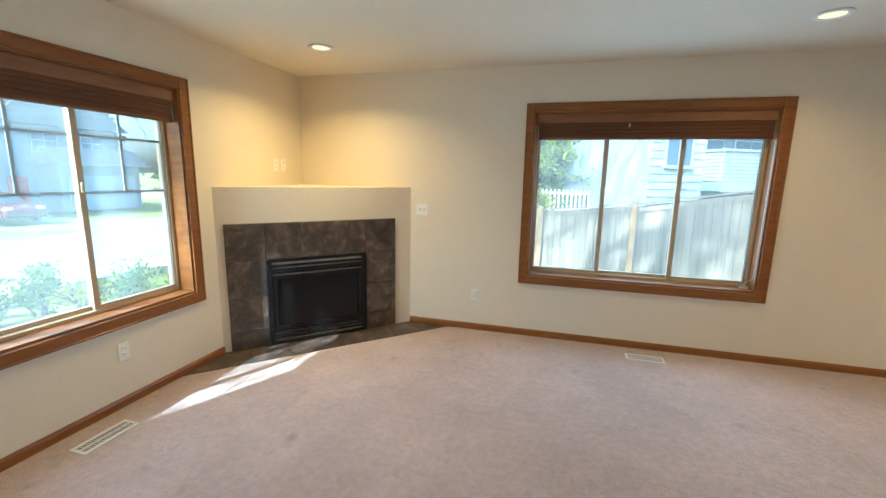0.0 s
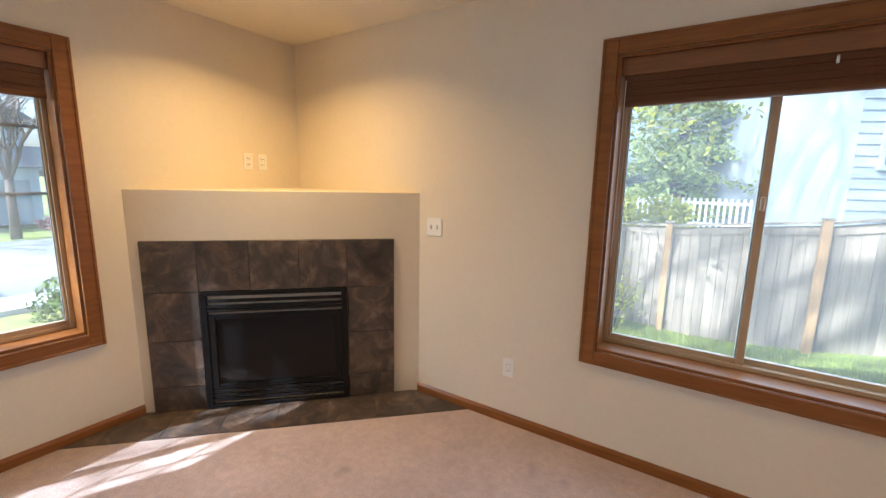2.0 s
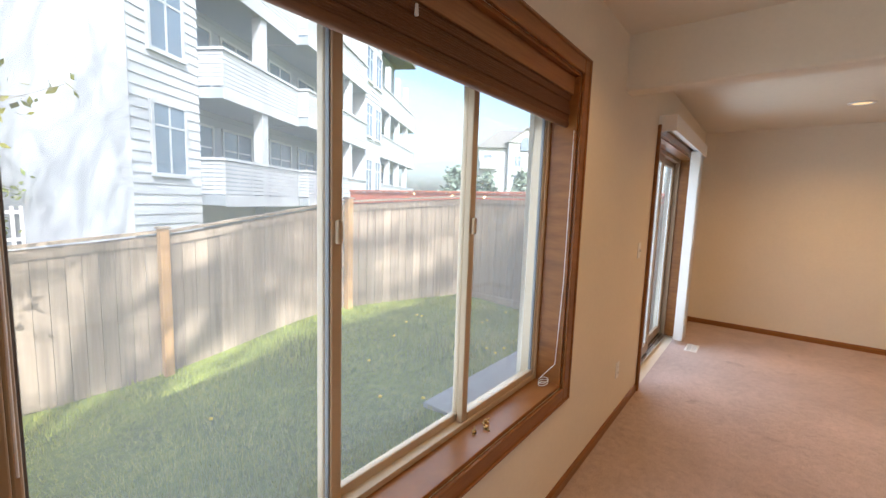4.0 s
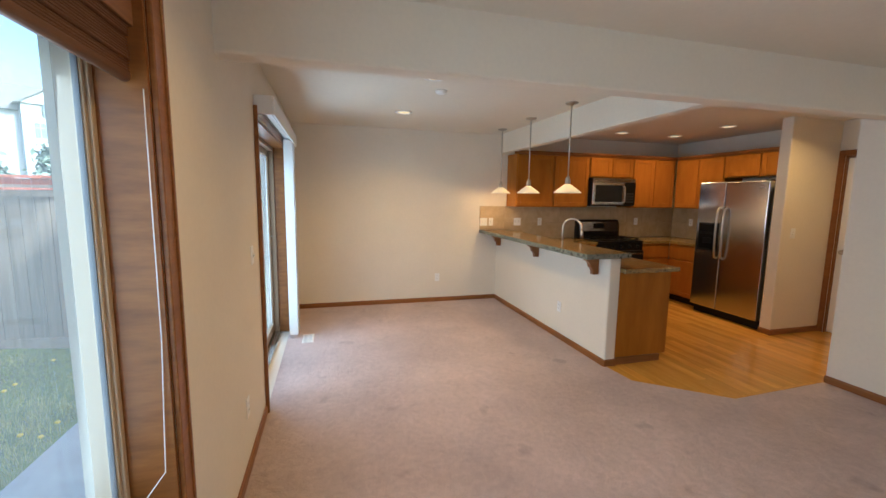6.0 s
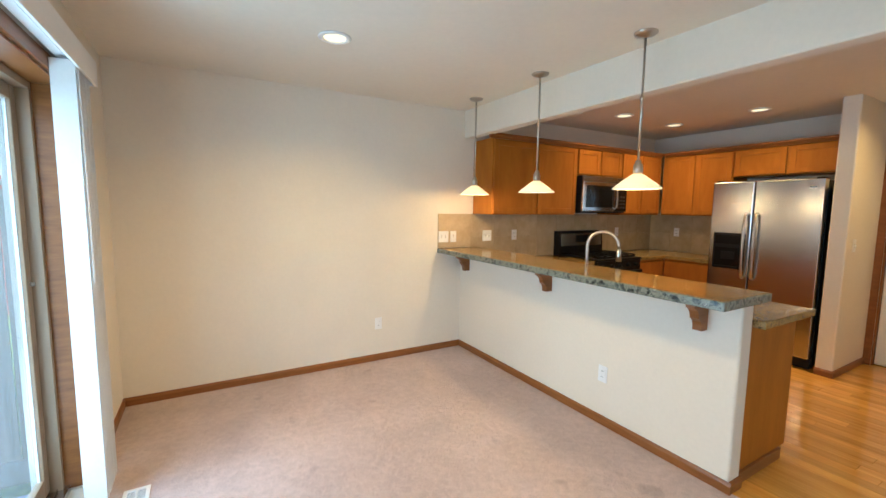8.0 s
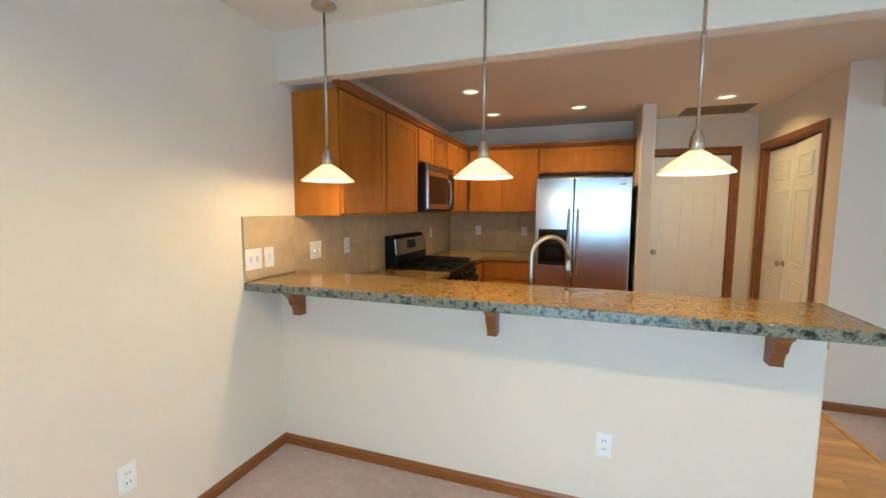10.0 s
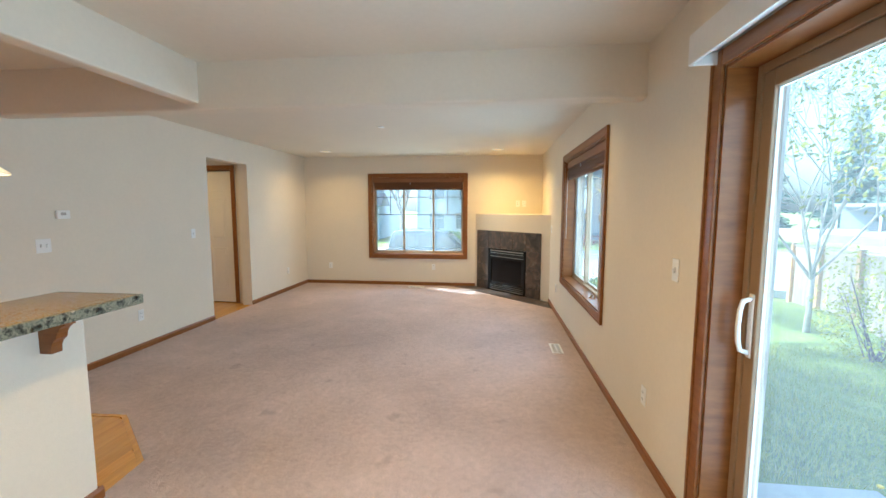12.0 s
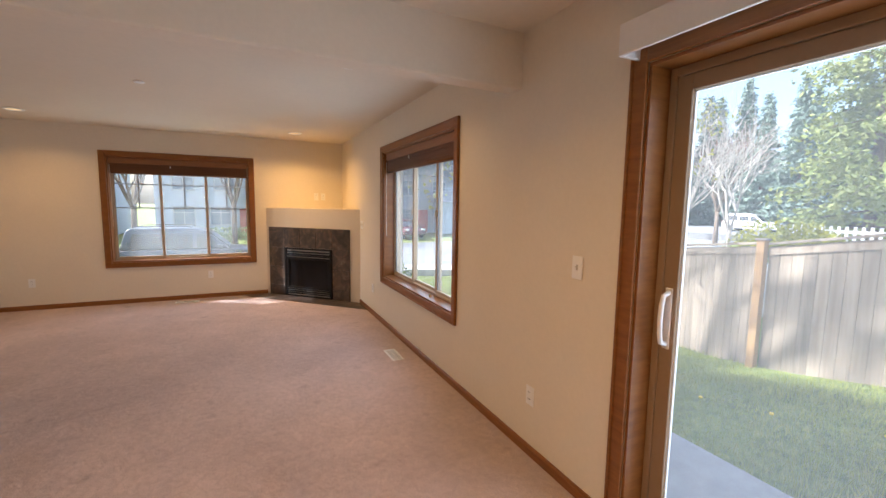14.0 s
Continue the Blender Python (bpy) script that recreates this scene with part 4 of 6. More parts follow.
def door_casing(axis, face, a0, a1, top, side, depth=T):
    """Oak casing round a door opening; side is the sign of the way into the room."""
    c, y0, y1 = 0.06, 0.0, 0.016 * side
    bm = bmesh.new()
    def b(p0, p1, lo, hi, f0, f1):
        if axis == "x":
            box(bm, (p0, face + f0, lo), (p1, face + f1, hi), 0.003, 1)
        else:
            box(bm, (face + f0, p0, lo), (face + f1, p1, hi), 0.003, 1)
    b(a0 - c, a0, 0, top + c, 0.001 * side, y1), b(a1, a1 + c, 0, top + c, 0.001 * side, y1), b(a0, a1, top, top + c, 0.001 * side, y1)
    b(a0, a0 + 0.014, 0, top, 0.0, -depth * side), b(a1 - 0.014, a1, 0, top, 0.0, -depth * side), b(a0 + 0.014, a1 - 0.014, top - 0.014, top, 0.0, -depth * side)
    return put("trim_door", bm, OAK, "brown stained oak door casing", "trim", kind="structure")


door_casing("x", KS, PANTRY[0], PANTRY[1], 2.05, 1)
panel_door("door_pantry", PANTRY[1] - PANTRY[0] - 0.036, 2.025, Matrix.Translation((PANTRY[1] - 0.018, KS - 0.03, 0)) @ Matrix.Rotation(radians(180), 4, "Z"), "closed white six-panel door with satin knob", -1)
door_casing("y", HALLX, CLOSET[0], CLOSET[1], 2.05, 1)
cw = (CLOSET[1] - CLOSET[0] - 0.03) / 2
panel_door("door_closet_far", cw, 2.02, Matrix.Translation((HALLX - 0.05, CLOSET[0] + 0.015, 0)) @ Matrix.Rotation(radians(90), 4, "Z"), "white narrow panel closet door, slightly folded", 1, True, leaf_panels=1)
panel_door("door_closet_near", cw, 2.02, Matrix.Translation((HALLX - 0.05, CLOSET[0] + 0.02 + cw, 0)) @ Matrix.Rotation(radians(83), 4, "Z"), "white narrow panel closet door leaf standing ajar", 1, False, leaf_panels=1)
door_casing("y", -0.40, -1.66, -0.80, 2.05, 1)
panel_door("door_hall", 0.83, 2.02, Matrix.Translation((-0.43, -1.645, 0)) @ Matrix.Rotation(radians(90), 4, "Z"), "closed white panel door in entry hall", -1)


# ---- kitchen cabinets ----
def cabinet_door(parent, w, h, at, rz, knob=False, drawer=False):
    """A shaker door; local x across, -y to the front; at is its lower left front corner."""
    m = pose(*at, 0, 0, rz)
    d = part("drawer_front" if drawer else "door", moved(boxes(((0.002, -0.019, 0.002), (w - 0.002, -0.006, h - 0.002)), bevel=0.0015, segments=1), m), MAPLE, parent)
    r = 0.055
    if not drawer:
        part("rail", moved(boxes(((0.002, -0.026, 0.002), (r, -0.018, h - 0.002)), ((w - r, -0.026, 0.002), (w - 0.002, -0.018, h - 0.002)), ((r, -0.026, 0.002), (w - r, -0.018, r)), ((r, -0.026, h - r), (w - r, -0.018, h - 0.002)), bevel=0.002, segments=1), m), MAPLE, d)
    return d


def wall_cabinet(along, c0, c1, z0, z1, depth, doors, label):
    """A wall cabinet on the east wall (along y) or the kitchen's south wall (along x)."""
    if along == "y":
        root = thing("wall_cabinet", (E, (c0 + c1) / 2, z0), label, "kitchen cabinet", "wall cabinets")
        body = boxes(((E - depth, c0 + 0.001, z0), (E - 0.002, c1 - 0.001, z1)), bevel=0.002, segments=1)
    else:
        root = thing("wall_cabinet", ((c0 + c1) / 2, KS, z0), label, "kitchen cabinet", "wall cabinets")
        body = boxes(((c0 + 0.001, KS + 0.002, z0), (c1 - 0.001, KS + depth, z1)), bevel=0.002, segments=1)
    part("body", local(body, root), MAPLE, root)
    step = (c1 - c0) / doors
    inv = root.matrix_world.inverted()
    for k in range(doors):
        if along == "y":
            at, rz = inv @ Vector((E - depth + 0.006, c1 - 0.012 - step * k + 0.0, z0 + 0.015)), -90
        else:
            at, rz = inv @ Vector((c1 - 0.012 - step * k, KS + depth - 0.006, z0 + 0.015)), 180
        cabinet_door(root, step - 0.024, z1 - z0 - 0.03, at, rz)
    return root


UZ0, UZ1, UD = 1.40, 2.145, 0.325
wall_cabinet("y", 0.44, 1.02, UZ0, UZ1, UD, 1, "honey maple wall cabinet with shaker door")
wall_cabinet("y", -0.15, 0.44, UZ0, UZ1, UD, 1, "honey maple wall cabinet with shaker door")
wall_cabinet("y", -0.915, -0.15, 1.84, UZ1, UD, 2, "short honey maple cabinet above the microwave")
wall_cabinet("y", -1.70, -0.915, UZ0, UZ1, UD, 2, "honey maple wall cabinet with two shaker doors")
wall_cabinet("x", 5.165, 5.995, UZ0, UZ1, UD, 2, "honey maple wall cabinet with two shaker doors")
wall_cabinet("x", 4.167, 5.165, 1.84, UZ1, UD, 2, "short honey maple cabinet above the refrigerator")
crown = [(0.0, 0.0), (0.020, 0.0), (0.030, 0.018), (0.045, 0.030), (0.045, 0.048), (0.0, 0.048)]
bm = prism([(E - UD - p, UZ1 - 0.006 + q) for p, q in crown], KS + UD + 0.02, 1.065, "y")
put("crown_moulding", bm, OAKH, "stained crown moulding over the east cabinets", "trim", kind="structure")
bm = prism([(KS + UD + p, UZ1 - 0.006 + q) for p, q in crown], 4.167, E - UD - 0.046, "x")
put("crown_moulding", bm, OAKH, "stained crown moulding over the south cabinets", "trim", kind="structure")


def base_cabinet(along, c0, c1, depth, layout, label, facing=1, wall=None):
    z0, z1 = 0.10, 0.868
    if along == "y":
        root = thing("base_cabinet", (E, (c0 + c1) / 2, 0), label, "kitchen cabinet", "base cabinets")
        part("body", local(boxes(((E - depth, c0 + 0.001, z0), (E - 0.002, c1 - 0.001, z1)), bevel=0.002, segments=1), root), MAPLE, root)
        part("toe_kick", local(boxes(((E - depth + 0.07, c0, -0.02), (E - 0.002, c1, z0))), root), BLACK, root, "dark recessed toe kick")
    elif facing > 0:
        root = thing("base_cabinet", ((c0 + c1) / 2, KS, 0), label, "kitchen cabinet", "base cabinets")
        part("body", local(boxes(((c0 + 0.001, KS + 0.002, z0), (c1 - 0.001, KS + depth, z1)), bevel=0.002, segments=1), root), MAPLE, root)
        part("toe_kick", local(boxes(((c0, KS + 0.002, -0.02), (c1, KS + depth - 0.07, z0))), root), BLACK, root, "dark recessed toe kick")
    else:
        root = thing("base_cabinet", ((c0 + c1) / 2, 1.05, 0), label, "kitchen cabinet", "base cabinets")
        part("body", local(boxes(((c0 + 0.001, 1.049 - depth, z0), (c1 - 0.001, 1.049, z1)), bevel=0.002, segments=1), root), MAPLE, root)
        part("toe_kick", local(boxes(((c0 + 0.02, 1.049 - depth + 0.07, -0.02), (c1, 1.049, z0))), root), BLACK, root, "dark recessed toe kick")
    inv = root.matrix_world.inverted()
    n = layout
    step = (c1 - c0) / n
    for k in range(n):
        if along == "y":
            at, rz = Vector((E - depth + 0.006, c1 - 0.01 - step * k, 0)), -90
        elif facing > 0:
            at, rz = Vector((c1 - 0.01 - step * k, KS + depth - 0.006, 0)), 180
        else:
            at, rz = Vector((c0 + 0.01 + step * k, 1.049 - depth + 0.006, 0)), 0
        cabinet_door(root, step - 0.02, 0.52, inv @ (at + Vector((0, 0, 0.115))), rz)
        cabinet_door(root, step - 0.02, 0.19, inv @ (at + Vector((0, 0, 0.655))), rz, drawer=True)
    return root


base_cabinet("y", -0.15, 0.48, 0.60, 1, "honey maple base cabinet with drawer")
base_cabinet("y", -1.45, -0.915, 0.60, 1, "honey maple base cabinet with drawer")
base_cabinet("x", 5.165, 5.74, 0.60, 1, "honey maple base cabinet with drawer", 1)
base_cabinet("x", 3.765, 4.45, 0.575, 1, "honey maple base cabinet under the peninsula", -1)
base_cabinet("x", 4.45, 5.25, 0.575, 2, "honey maple sink base cabinet", -1)
base_cabinet("x", 5.25, 5.74, 0.575, 1, "honey maple base cabinet under the peninsula", -1)
# oak end panel of the peninsula
ep = thing("end_panel", (3.75, 0.76, 0), "flat honey maple end panel of the peninsula", "cabinet panel")
part("panel", local(boxes(((3.742, 0.468, 0.062), (3.763, 1.049, 0.868)), bevel=0.002, segments=1), ep), MAPLE, ep)
part("foot", local(boxes(((3.730, 0.54, -0.02), (3.766, 1.049, 0.062)), bevel=0.003, segments=1), ep), OAKH, ep, "oak plinth strip")

# worktops
ct = thing("worktop", (6.0, -0.5, 0.868), "speckled brown-green granite worktop", "worktop", "granite tops")
part("peninsula_slab", local(boxes(((3.665, 0.445, 0.869), (E - 0.002, 1.048, 0.909)), bevel=0.005), ct), GRANITE, ct)
part("range_side_slab", local(boxes(((E - 0.635, -0.148, 0.869), (E - 0.002, 0.444, 0.909)), bevel=0.005), ct), GRANITE, ct)
part("corner_slab", local(boxes(((E - 0.635, KS + 0.002, 0.869), (E - 0.002, -0.917, 0.909)), ((5.163, KS + 0.002, 0.869), (E - 0.636, KS + 0.635, 0.909)), bevel=0.005), ct), GRANITE, ct)
bar = thing("bar_top", (5.0, 1.2, 1.009), "polished speckled granite breakfast bar top", "bar counter", "granite tops")
part("slab", local(boxes(((3.695, 0.985, 1.010), (E - 0.002, 1.425, 1.052)), bevel=0.003), bar), GRANITE, bar)
part("front_edge", local(boxes(((3.675, 1.4252, 1.006), (E - 0.002, 1.445, 1.0515)), bevel=0.005), bar), GRANITE_DAYLIT, bar, "laminated granite edge, daylight put into its grey-green tone")
part("end_edge", local(boxes(((3.675, 0.985, 1.006), (3.6948, 1.425, 1.0515)), bevel=0.005), bar), GRANITE_DAYLIT, bar, "laminated granite edge, daylight put into its grey-green tone")


def corbel(x):
    c = thing("corbel", (x, PONY, 0.83), "stained oak corbel bracket under the bar", "bracket", "bar corbels")
    prof = [(0, 0.178), (0.135, 0.178), (0.135, 0.130), (0.122, 0.126), (0.105, 0.112), (0.092, 0.092), (0.088, 0.070), (0.078, 0.062), (0.066, 0.050), (0.058, 0.030), (0.056, 0.0), (0, 0.0)]
    part("bracket", prism(prof, -0.024, 0.024, "x"), OAK, c)
    return c


first = corbel(6.19)
for x in (5.044, 3.905):
    copy_thing(first, pose(x, PONY, 0.83))

# faucet
fa = thing("faucet", (4.90, 0.93, 0.909), "brushed nickel gooseneck pull-down kitchen faucet", "faucet")
part("base", lathe([(0, 0), (0.027, 0), (0.027, 0.008), (0.021, 0.014), (0.018, 0.06), (0.016, 0.07), (0, 0.07)], 24), NICKEL, fa, smooth=True)
d = Vector((-0.81, -0.58, 0))
arc = [Vector((0, 0, 0.06)), Vector((0, 0, 0.18)), Vector((0, 0, 0.275))]
R = 0.112
for k in range(1, 13):
    a = math.pi * k / 13 * 1.12
    arc.append(d * (R - R * math.cos(a)) + Vector((0, 0, 0.275 + R * math.sin(a))))
part("spout", tube(arc, 0.0125, 14), NICKEL, fa, smooth=True)
tip, way = arc[-1], (arc[-1] - arc[-2]).normalized()
part("spray_head", tube([tip, tip + way * 0.02, tip + way * 0.05, tip + way * 0.095], [0.013, 0.016, 0.018, 0.021], 16), NICKEL, fa, smooth=True)
part("lever", tube([(0.018, 0, 0.05), (0.05, 0.01, 0.065), (0.085, 0.015, 0.10)], [0.009, 0.007, 0.006], 10), NICKEL, fa, smooth=True)

# backsplash tiles on both walls
bs = tagged(new("backsplash"), "tan tumbled stone tile backsplash", "backsplash", kind="structure")
bs_bed = boxes(((E - 0.006, KS, 0.91), (E, 1.045, 1.40)), ((E - 0.006, 1.045, 1.055), (E, 1.44, 1.40)), ((5.16, KS, 0.91), (E - 0.006, KS + 0.006, 1.40)))
part("grout_bed", bs_bed, material("tan_grout", (0.40, 0.33, 0.22), 0.9), bs)


def splash_tiles(y0, y1, z0, z1, south=False):
    n = max(1, round((y1 - y0) / 0.305))
    rows = max(1, round((z1 - z0) / 0.25))
    for i in range(n):
        for j in range(rows):
            a, b = y0 + (y1 - y0) * i / n + 0.0012, y0 + (y1 - y0) * (i + 1) / n - 0.0012
            p, q = z0 + (z1 - z0) * j / rows + 0.0012, z0 + (z1 - z0) * (j + 1) / rows - 0.0012
            bm = boxes(((a, KS + 0.004, p), (b, KS + 0.0125, q)), bevel=0.001, segments=1) if south else boxes(((E - 0.0125, a, p), (E - 0.004, b, q)), bevel=0.001, segments=1)
            part("tile", bm, BACKSPLASH, bs)


splash_tiles(KS + 0.013, 1.045, 0.91, 1.40)
splash_tiles(1.045, 1.44, 1.055, 1.40)
splash_tiles(5.165, E - 0.013, 0.91, 1.40, True)
for y, kind, gangs in ((1.38, "switch", 2), (1.265, "switch", 1), (0.838, "switch", 2), (0.462, "outlet", 1), (-1.30, "outlet", 1)):
    plate((E - 0.0126, y, 1.168), -90, kind, gangs)
plate((5.95, KS + 0.0126, 1.17), 180, "outlet", 1)
plate((5.36, KS + 0.0126, 1.17), 180, "outlet", 1)


# ---- appliances ----
def fridge():
    x0, x1, yb, yf, h = 4.215, 5.150, KS + 0.03, -1.335, 1.765
    f = thing("refrigerator", ((x0 + x1) / 2, (yb + yf) / 2, -0.004), "stainless side-by-side refrigerator with black water dispenser", "refrigerator")
    part("cabinet", local(boxes(((x0, yb, 0.02), (x1, yf - 0.035, h - 0.012)), bevel=0.006), f), BLACK, f, "black textured cabinet")
    part("kick_grille", local(boxes(((x0 + 0.01, yf - 0.10, -0.004), (x1 - 0.01, yf - 0.025, 0.10)), bevel=0.004), f), BLACK, f)
    split = x0 + 0.545     # wide fresh-food door is on the west side
    d1 = part("door", local(boxes(((x0 + 0.003, yf - 0.032, 0.105), (split - 0.003, yf + 0.045, h)), bevel=0.010, segments=3), f), STEEL, f, "brushed stainless door")
    d2 = part("door", local(boxes(((split + 0.003, yf - 0.032, 0.105), (x1 - 0.003, yf + 0.045, h)), bevel=0.010, segments=3), f), STEEL, f, "brushed stainless freezer door")
    for hx, dd in ((split - 0.045, d1), (split + 0.045, d2)):
        pts = [(hx, yf + 0.042, 0.78), (hx, yf + 0.085, 0.80), (hx, yf + 0.098, 0.90), (hx, yf + 0.105, 1.10), (hx, yf + 0.098, 1.32), (hx, yf + 0.085, 1.42), (hx, yf + 0.042, 1.44)]
        part("handle", local(tube(pts, 0.013, 12), f), NICKEL, dd, "curved bar handle", True)
    cx0, cx1 = x1 - 0.345, x1 - 0.045
    disp = part("dispenser", local(boxes(((cx0, yf + 0.043, 0.86), (cx1, yf + 0.050, 1.235)), bevel=0.004), f), BLACK, f, "black water and ice dispenser")
    part("recess", local(boxes(((cx0 + 0.02, yf + 0.050, 0.89), (cx1 - 0.02, yf + 0.0515, 1.08))), f), DARKGLASS, disp)
    part("control_panel", local(boxes(((cx0 + 0.02, yf + 0.050, 1.12), (cx1 - 0.02, yf + 0.053, 1.21)), bevel=0.002), f), DARKGLASS, disp)
    part("paddle", local(boxes(((cx0 + 0.085, yf + 0.051, 0.96), (cx1 - 0.085, yf + 0.060, 1.04)), bevel=0.003), f), BLACK, disp)
    part("drip_tray", local(boxes(((cx0 + 0.02, yf + 0.050, 0.868), (cx1 - 0.02, yf + 0.066, 0.888)), bevel=0.003), f), BLACK, disp)
    part("badge", local(boxes(((x0 + 0.06, yf + 0.0445, 1.685), (x0 + 0.115, yf + 0.0465, 1.70)), bevel=0.001), f), NICKEL, f)
    for hx in (x0 + 0.05, x1 - 0.05):
        part("hinge_cap", local(boxes(((hx - 0.03, yf - 0.09, h - 0.012), (hx + 0.03, yf + 0.02, h + 0.014)), bevel=0.006), f), BLACK, f)
    return f


fridge()


BUTTON = material("dark_key", (0.016, 0.016, 0.017), 0.5)


def microwave():
    y0, y1, z0, z1 = -0.908, -0.157, 1.42, 1.836
    xf = E - 0.40
    m = thing("microwave", (E, (y0 + y1) / 2, z0), "stainless over-range microwave with dark window", "microwave")
    part("case", local(boxes(((xf, y0, z0), (E - 0.014, y1, z1)), bevel=0.004), m), BLACK, m)
    part("door", local(boxes(((xf - 0.028, y0 + 0.20, z0 + 0.02), (xf - 0.001, y1 - 0.004, z1 - 0.065)), bevel=0.006), m), STEEL, m, "stainless door frame")
    part("window", local(boxes(((xf - 0.031, y0 + 0.235, z0 + 0.065), (xf - 0.0275, y1 - 0.05, z1 - 0.105)), bevel=0.001), m), DARKGLASS, m, "dark glass window")
    part("control_panel", local(boxes(((xf - 0.027, y0 + 0.004, z0 + 0.02), (xf - 0.001, y0 + 0.197, z1 - 0.065)), bevel=0.004), m), DARKGLASS, m, "black touch panel")
    part("display", local(boxes(((xf - 0.029, y0 + 0.03, z1 - 0.15), (xf - 0.0265, y0 + 0.17, z1 - 0.095))), m), DARKGLASS, m)
    for i in range(4):
        for j in range(3):
            part("button", local(boxes(((xf - 0.029, y0 + 0.035 + 0.048 * j, z0 + 0.055 + 0.04 * i), (xf - 0.0265, y0 + 0.07 + 0.048 * j, z0 + 0.08 + 0.04 * i))), m), BUTTON, m)
    for k in range(4):
        part("vent_slat", local(boxes(((xf - 0.024, y0 + 0.006, z1 - 0.060 + 0.015 * k), (xf - 0.001, y1 - 0.006, z1 - 0.050 + 0.015 * k)), bevel=0.002, segments=1), m), STEEL, m)
    hy = y0 + 0.215
    part("handle", local(tube([(xf - 0.028, hy, z0 + 0.05), (xf - 0.055, hy, z0 + 0.07), (xf - 0.062, hy, z0 + 0.17), (xf - 0.055, hy, z0 + 0.28), (xf - 0.028, hy, z0 + 0.30)], 0.009, 10), m), NICKEL, m, "curved bar handle", True)


microwave()


def stove():
    y0, y1, xf = -0.910, -0.155, E - 0.655
    r = thing("range", (E - 0.33, (y0 + y1) / 2, -0.004), "black gas range with stainless back panel", "stove")
    part("body", local(boxes(((xf, y0, 0.05), (E - 0.016, y1, 0.895)), bevel=0.004), r), BLACK, r)
    part("cooktop", local(boxes(((xf - 0.01, y0, 0.896), (E - 0.016, y1, 0.920)), bevel=0.006), r), BLACK, r, "black enamel cooktop")
    bp = part("back_panel", local(prism([(E - 0.016, 0.92), (E - 0.11, 0.92), (E - 0.11, 1.06), (E - 0.095, 1.15), (E - 0.06, 1.195), (E - 0.016, 1.20)], y0, y1, "y"), r), BLACK, r, "black curved back panel")
    part("panel_face", local(moved(boxes(((-0.004, y0 + 0.03, 0.0), (0.002, y1 - 0.03, 0.15)), bevel=0.002), Matrix.Translation((E - 0.113, 0, 1.02)) @ Matrix.Rotation(radians(6), 4, "Y")), r), STEEL, bp, "stainless control face")
    part("clock", local(moved(boxes(((-0.007, y0 + 0.28, 0.045), (-0.003, y1 - 0.28, 0.125)), bevel=0.001), Matrix.Translation((E - 0.113, 0, 1.02)) @ Matrix.Rotation(radians(6), 4, "Y")), r), DARKGLASS, bp)
    for cy in (y0 + 0.19, y1 - 0.19):
        for cx in (xf + 0.16, xf + 0.42):
            part("burner", local(lathe([(0, 0.922), (0.055, 0.922), (0.05, 0.934), (0.03, 0.938), (0, 0.938)], 20, (cx, cy, 0)), r), BLACK, r, smooth=True)
    for k, cy in enumerate((y0 + 0.06, y0 + 0.19, y0 + 0.32, y1 - 0.32, y1 - 0.19, y1 - 0.06)):
        part("grate_bar", local(boxes(((xf + 0.03, cy - 0.006, 0.942), (E - 0.13, cy + 0.006, 0.956)), bevel=0.003, segments=1), r), BLACK, r)
    for cx in (xf + 0.05, xf + 0.29, xf + 0.52):
        part("grate_bar", local(boxes(((cx - 0.006, y0 + 0.05, 0.920), (cx + 0.006, y1 - 0.05, 0.9415)), bevel=0.003, segments=1), r), BLACK, r)
    part("oven_door", local(boxes(((xf - 0.035, y0 + 0.005, 0.22), (xf - 0.001, y1 - 0.005, 0.78)), bevel=0.006), r), BLACK, r)
    part("oven_handle", local(tube([(xf - 0.07, y0 + 0.05, 0.74), (xf - 0.07, y1 - 0.05, 0.74)], 0.012, 12), r), STEEL, r, smooth=True)
    for k in range(5):
        part("knob", local(tube([(xf - 0.001, y0 + 0.1 + 0.14 * k, 0.84), (xf - 0.035, y0 + 0.1 + 0.14 * k, 0.84)], [0.021, 0.017], 16), r), BLACK, r, smooth=True)


stove()



# ---- outside: ground ----
ASPHALT = ramp_material("asphalt", [(0.3, (0.15, 0.15, 0.155)), (0.7, (0.24, 0.24, 0.24))], 30, 8, 0.9, 0.3, fine=0.15)
MOSS = ramp_material("mossy_bed", [(0.25, (0.10, 0.07, 0.03)), (0.5, (0.19, 0.19, 0.035)), (0.8, (0.30, 0.29, 0.05))], 6, 9, 0.95, 0.6, bump_dist=0.03, fine=0.2)
BARK_PALE = ramp_material("pale_bark", [(0.3, (0.30, 0.27, 0.23)), (0.7, (0.48, 0.44, 0.39))], 9, 8, 0.9, 0.4, stretch=(1, 1, 0.3))
BARK_DARK = ramp_material("dark_bark", [(0.3, (0.07, 0.05, 0.035)), (0.7, (0.16, 0.12, 0.09))], 9, 8, 0.95, 0.5, stretch=(1, 1, 0.3))


def leaf_material(name, dark, light):
    return ramp_material(name, [(0.3, dark), (0.7, light)], 3.0, 4, 0.7, 0, spec=0.2)


LEAF_CEDAR = leaf_material("cedar_foliage", (0.15, 0.20, 0.055), (0.34, 0.36, 0.12))
# pale and bluish to hold the flare that veils the far firs
LEAF_FIR_HAZED = leaf_material("fir_foliage_hazed", (0.10, 0.145, 0.115), (0.20, 0.255, 0.20))
LEAF_SHRUB = leaf_material("shrub_foliage", (0.07, 0.12, 0.02), (0.22, 0.29, 0.06))
LEAF_YELLOW = leaf_material("spring_foliage", (0.22, 0.24, 0.03), (0.42, 0.38, 0.06))
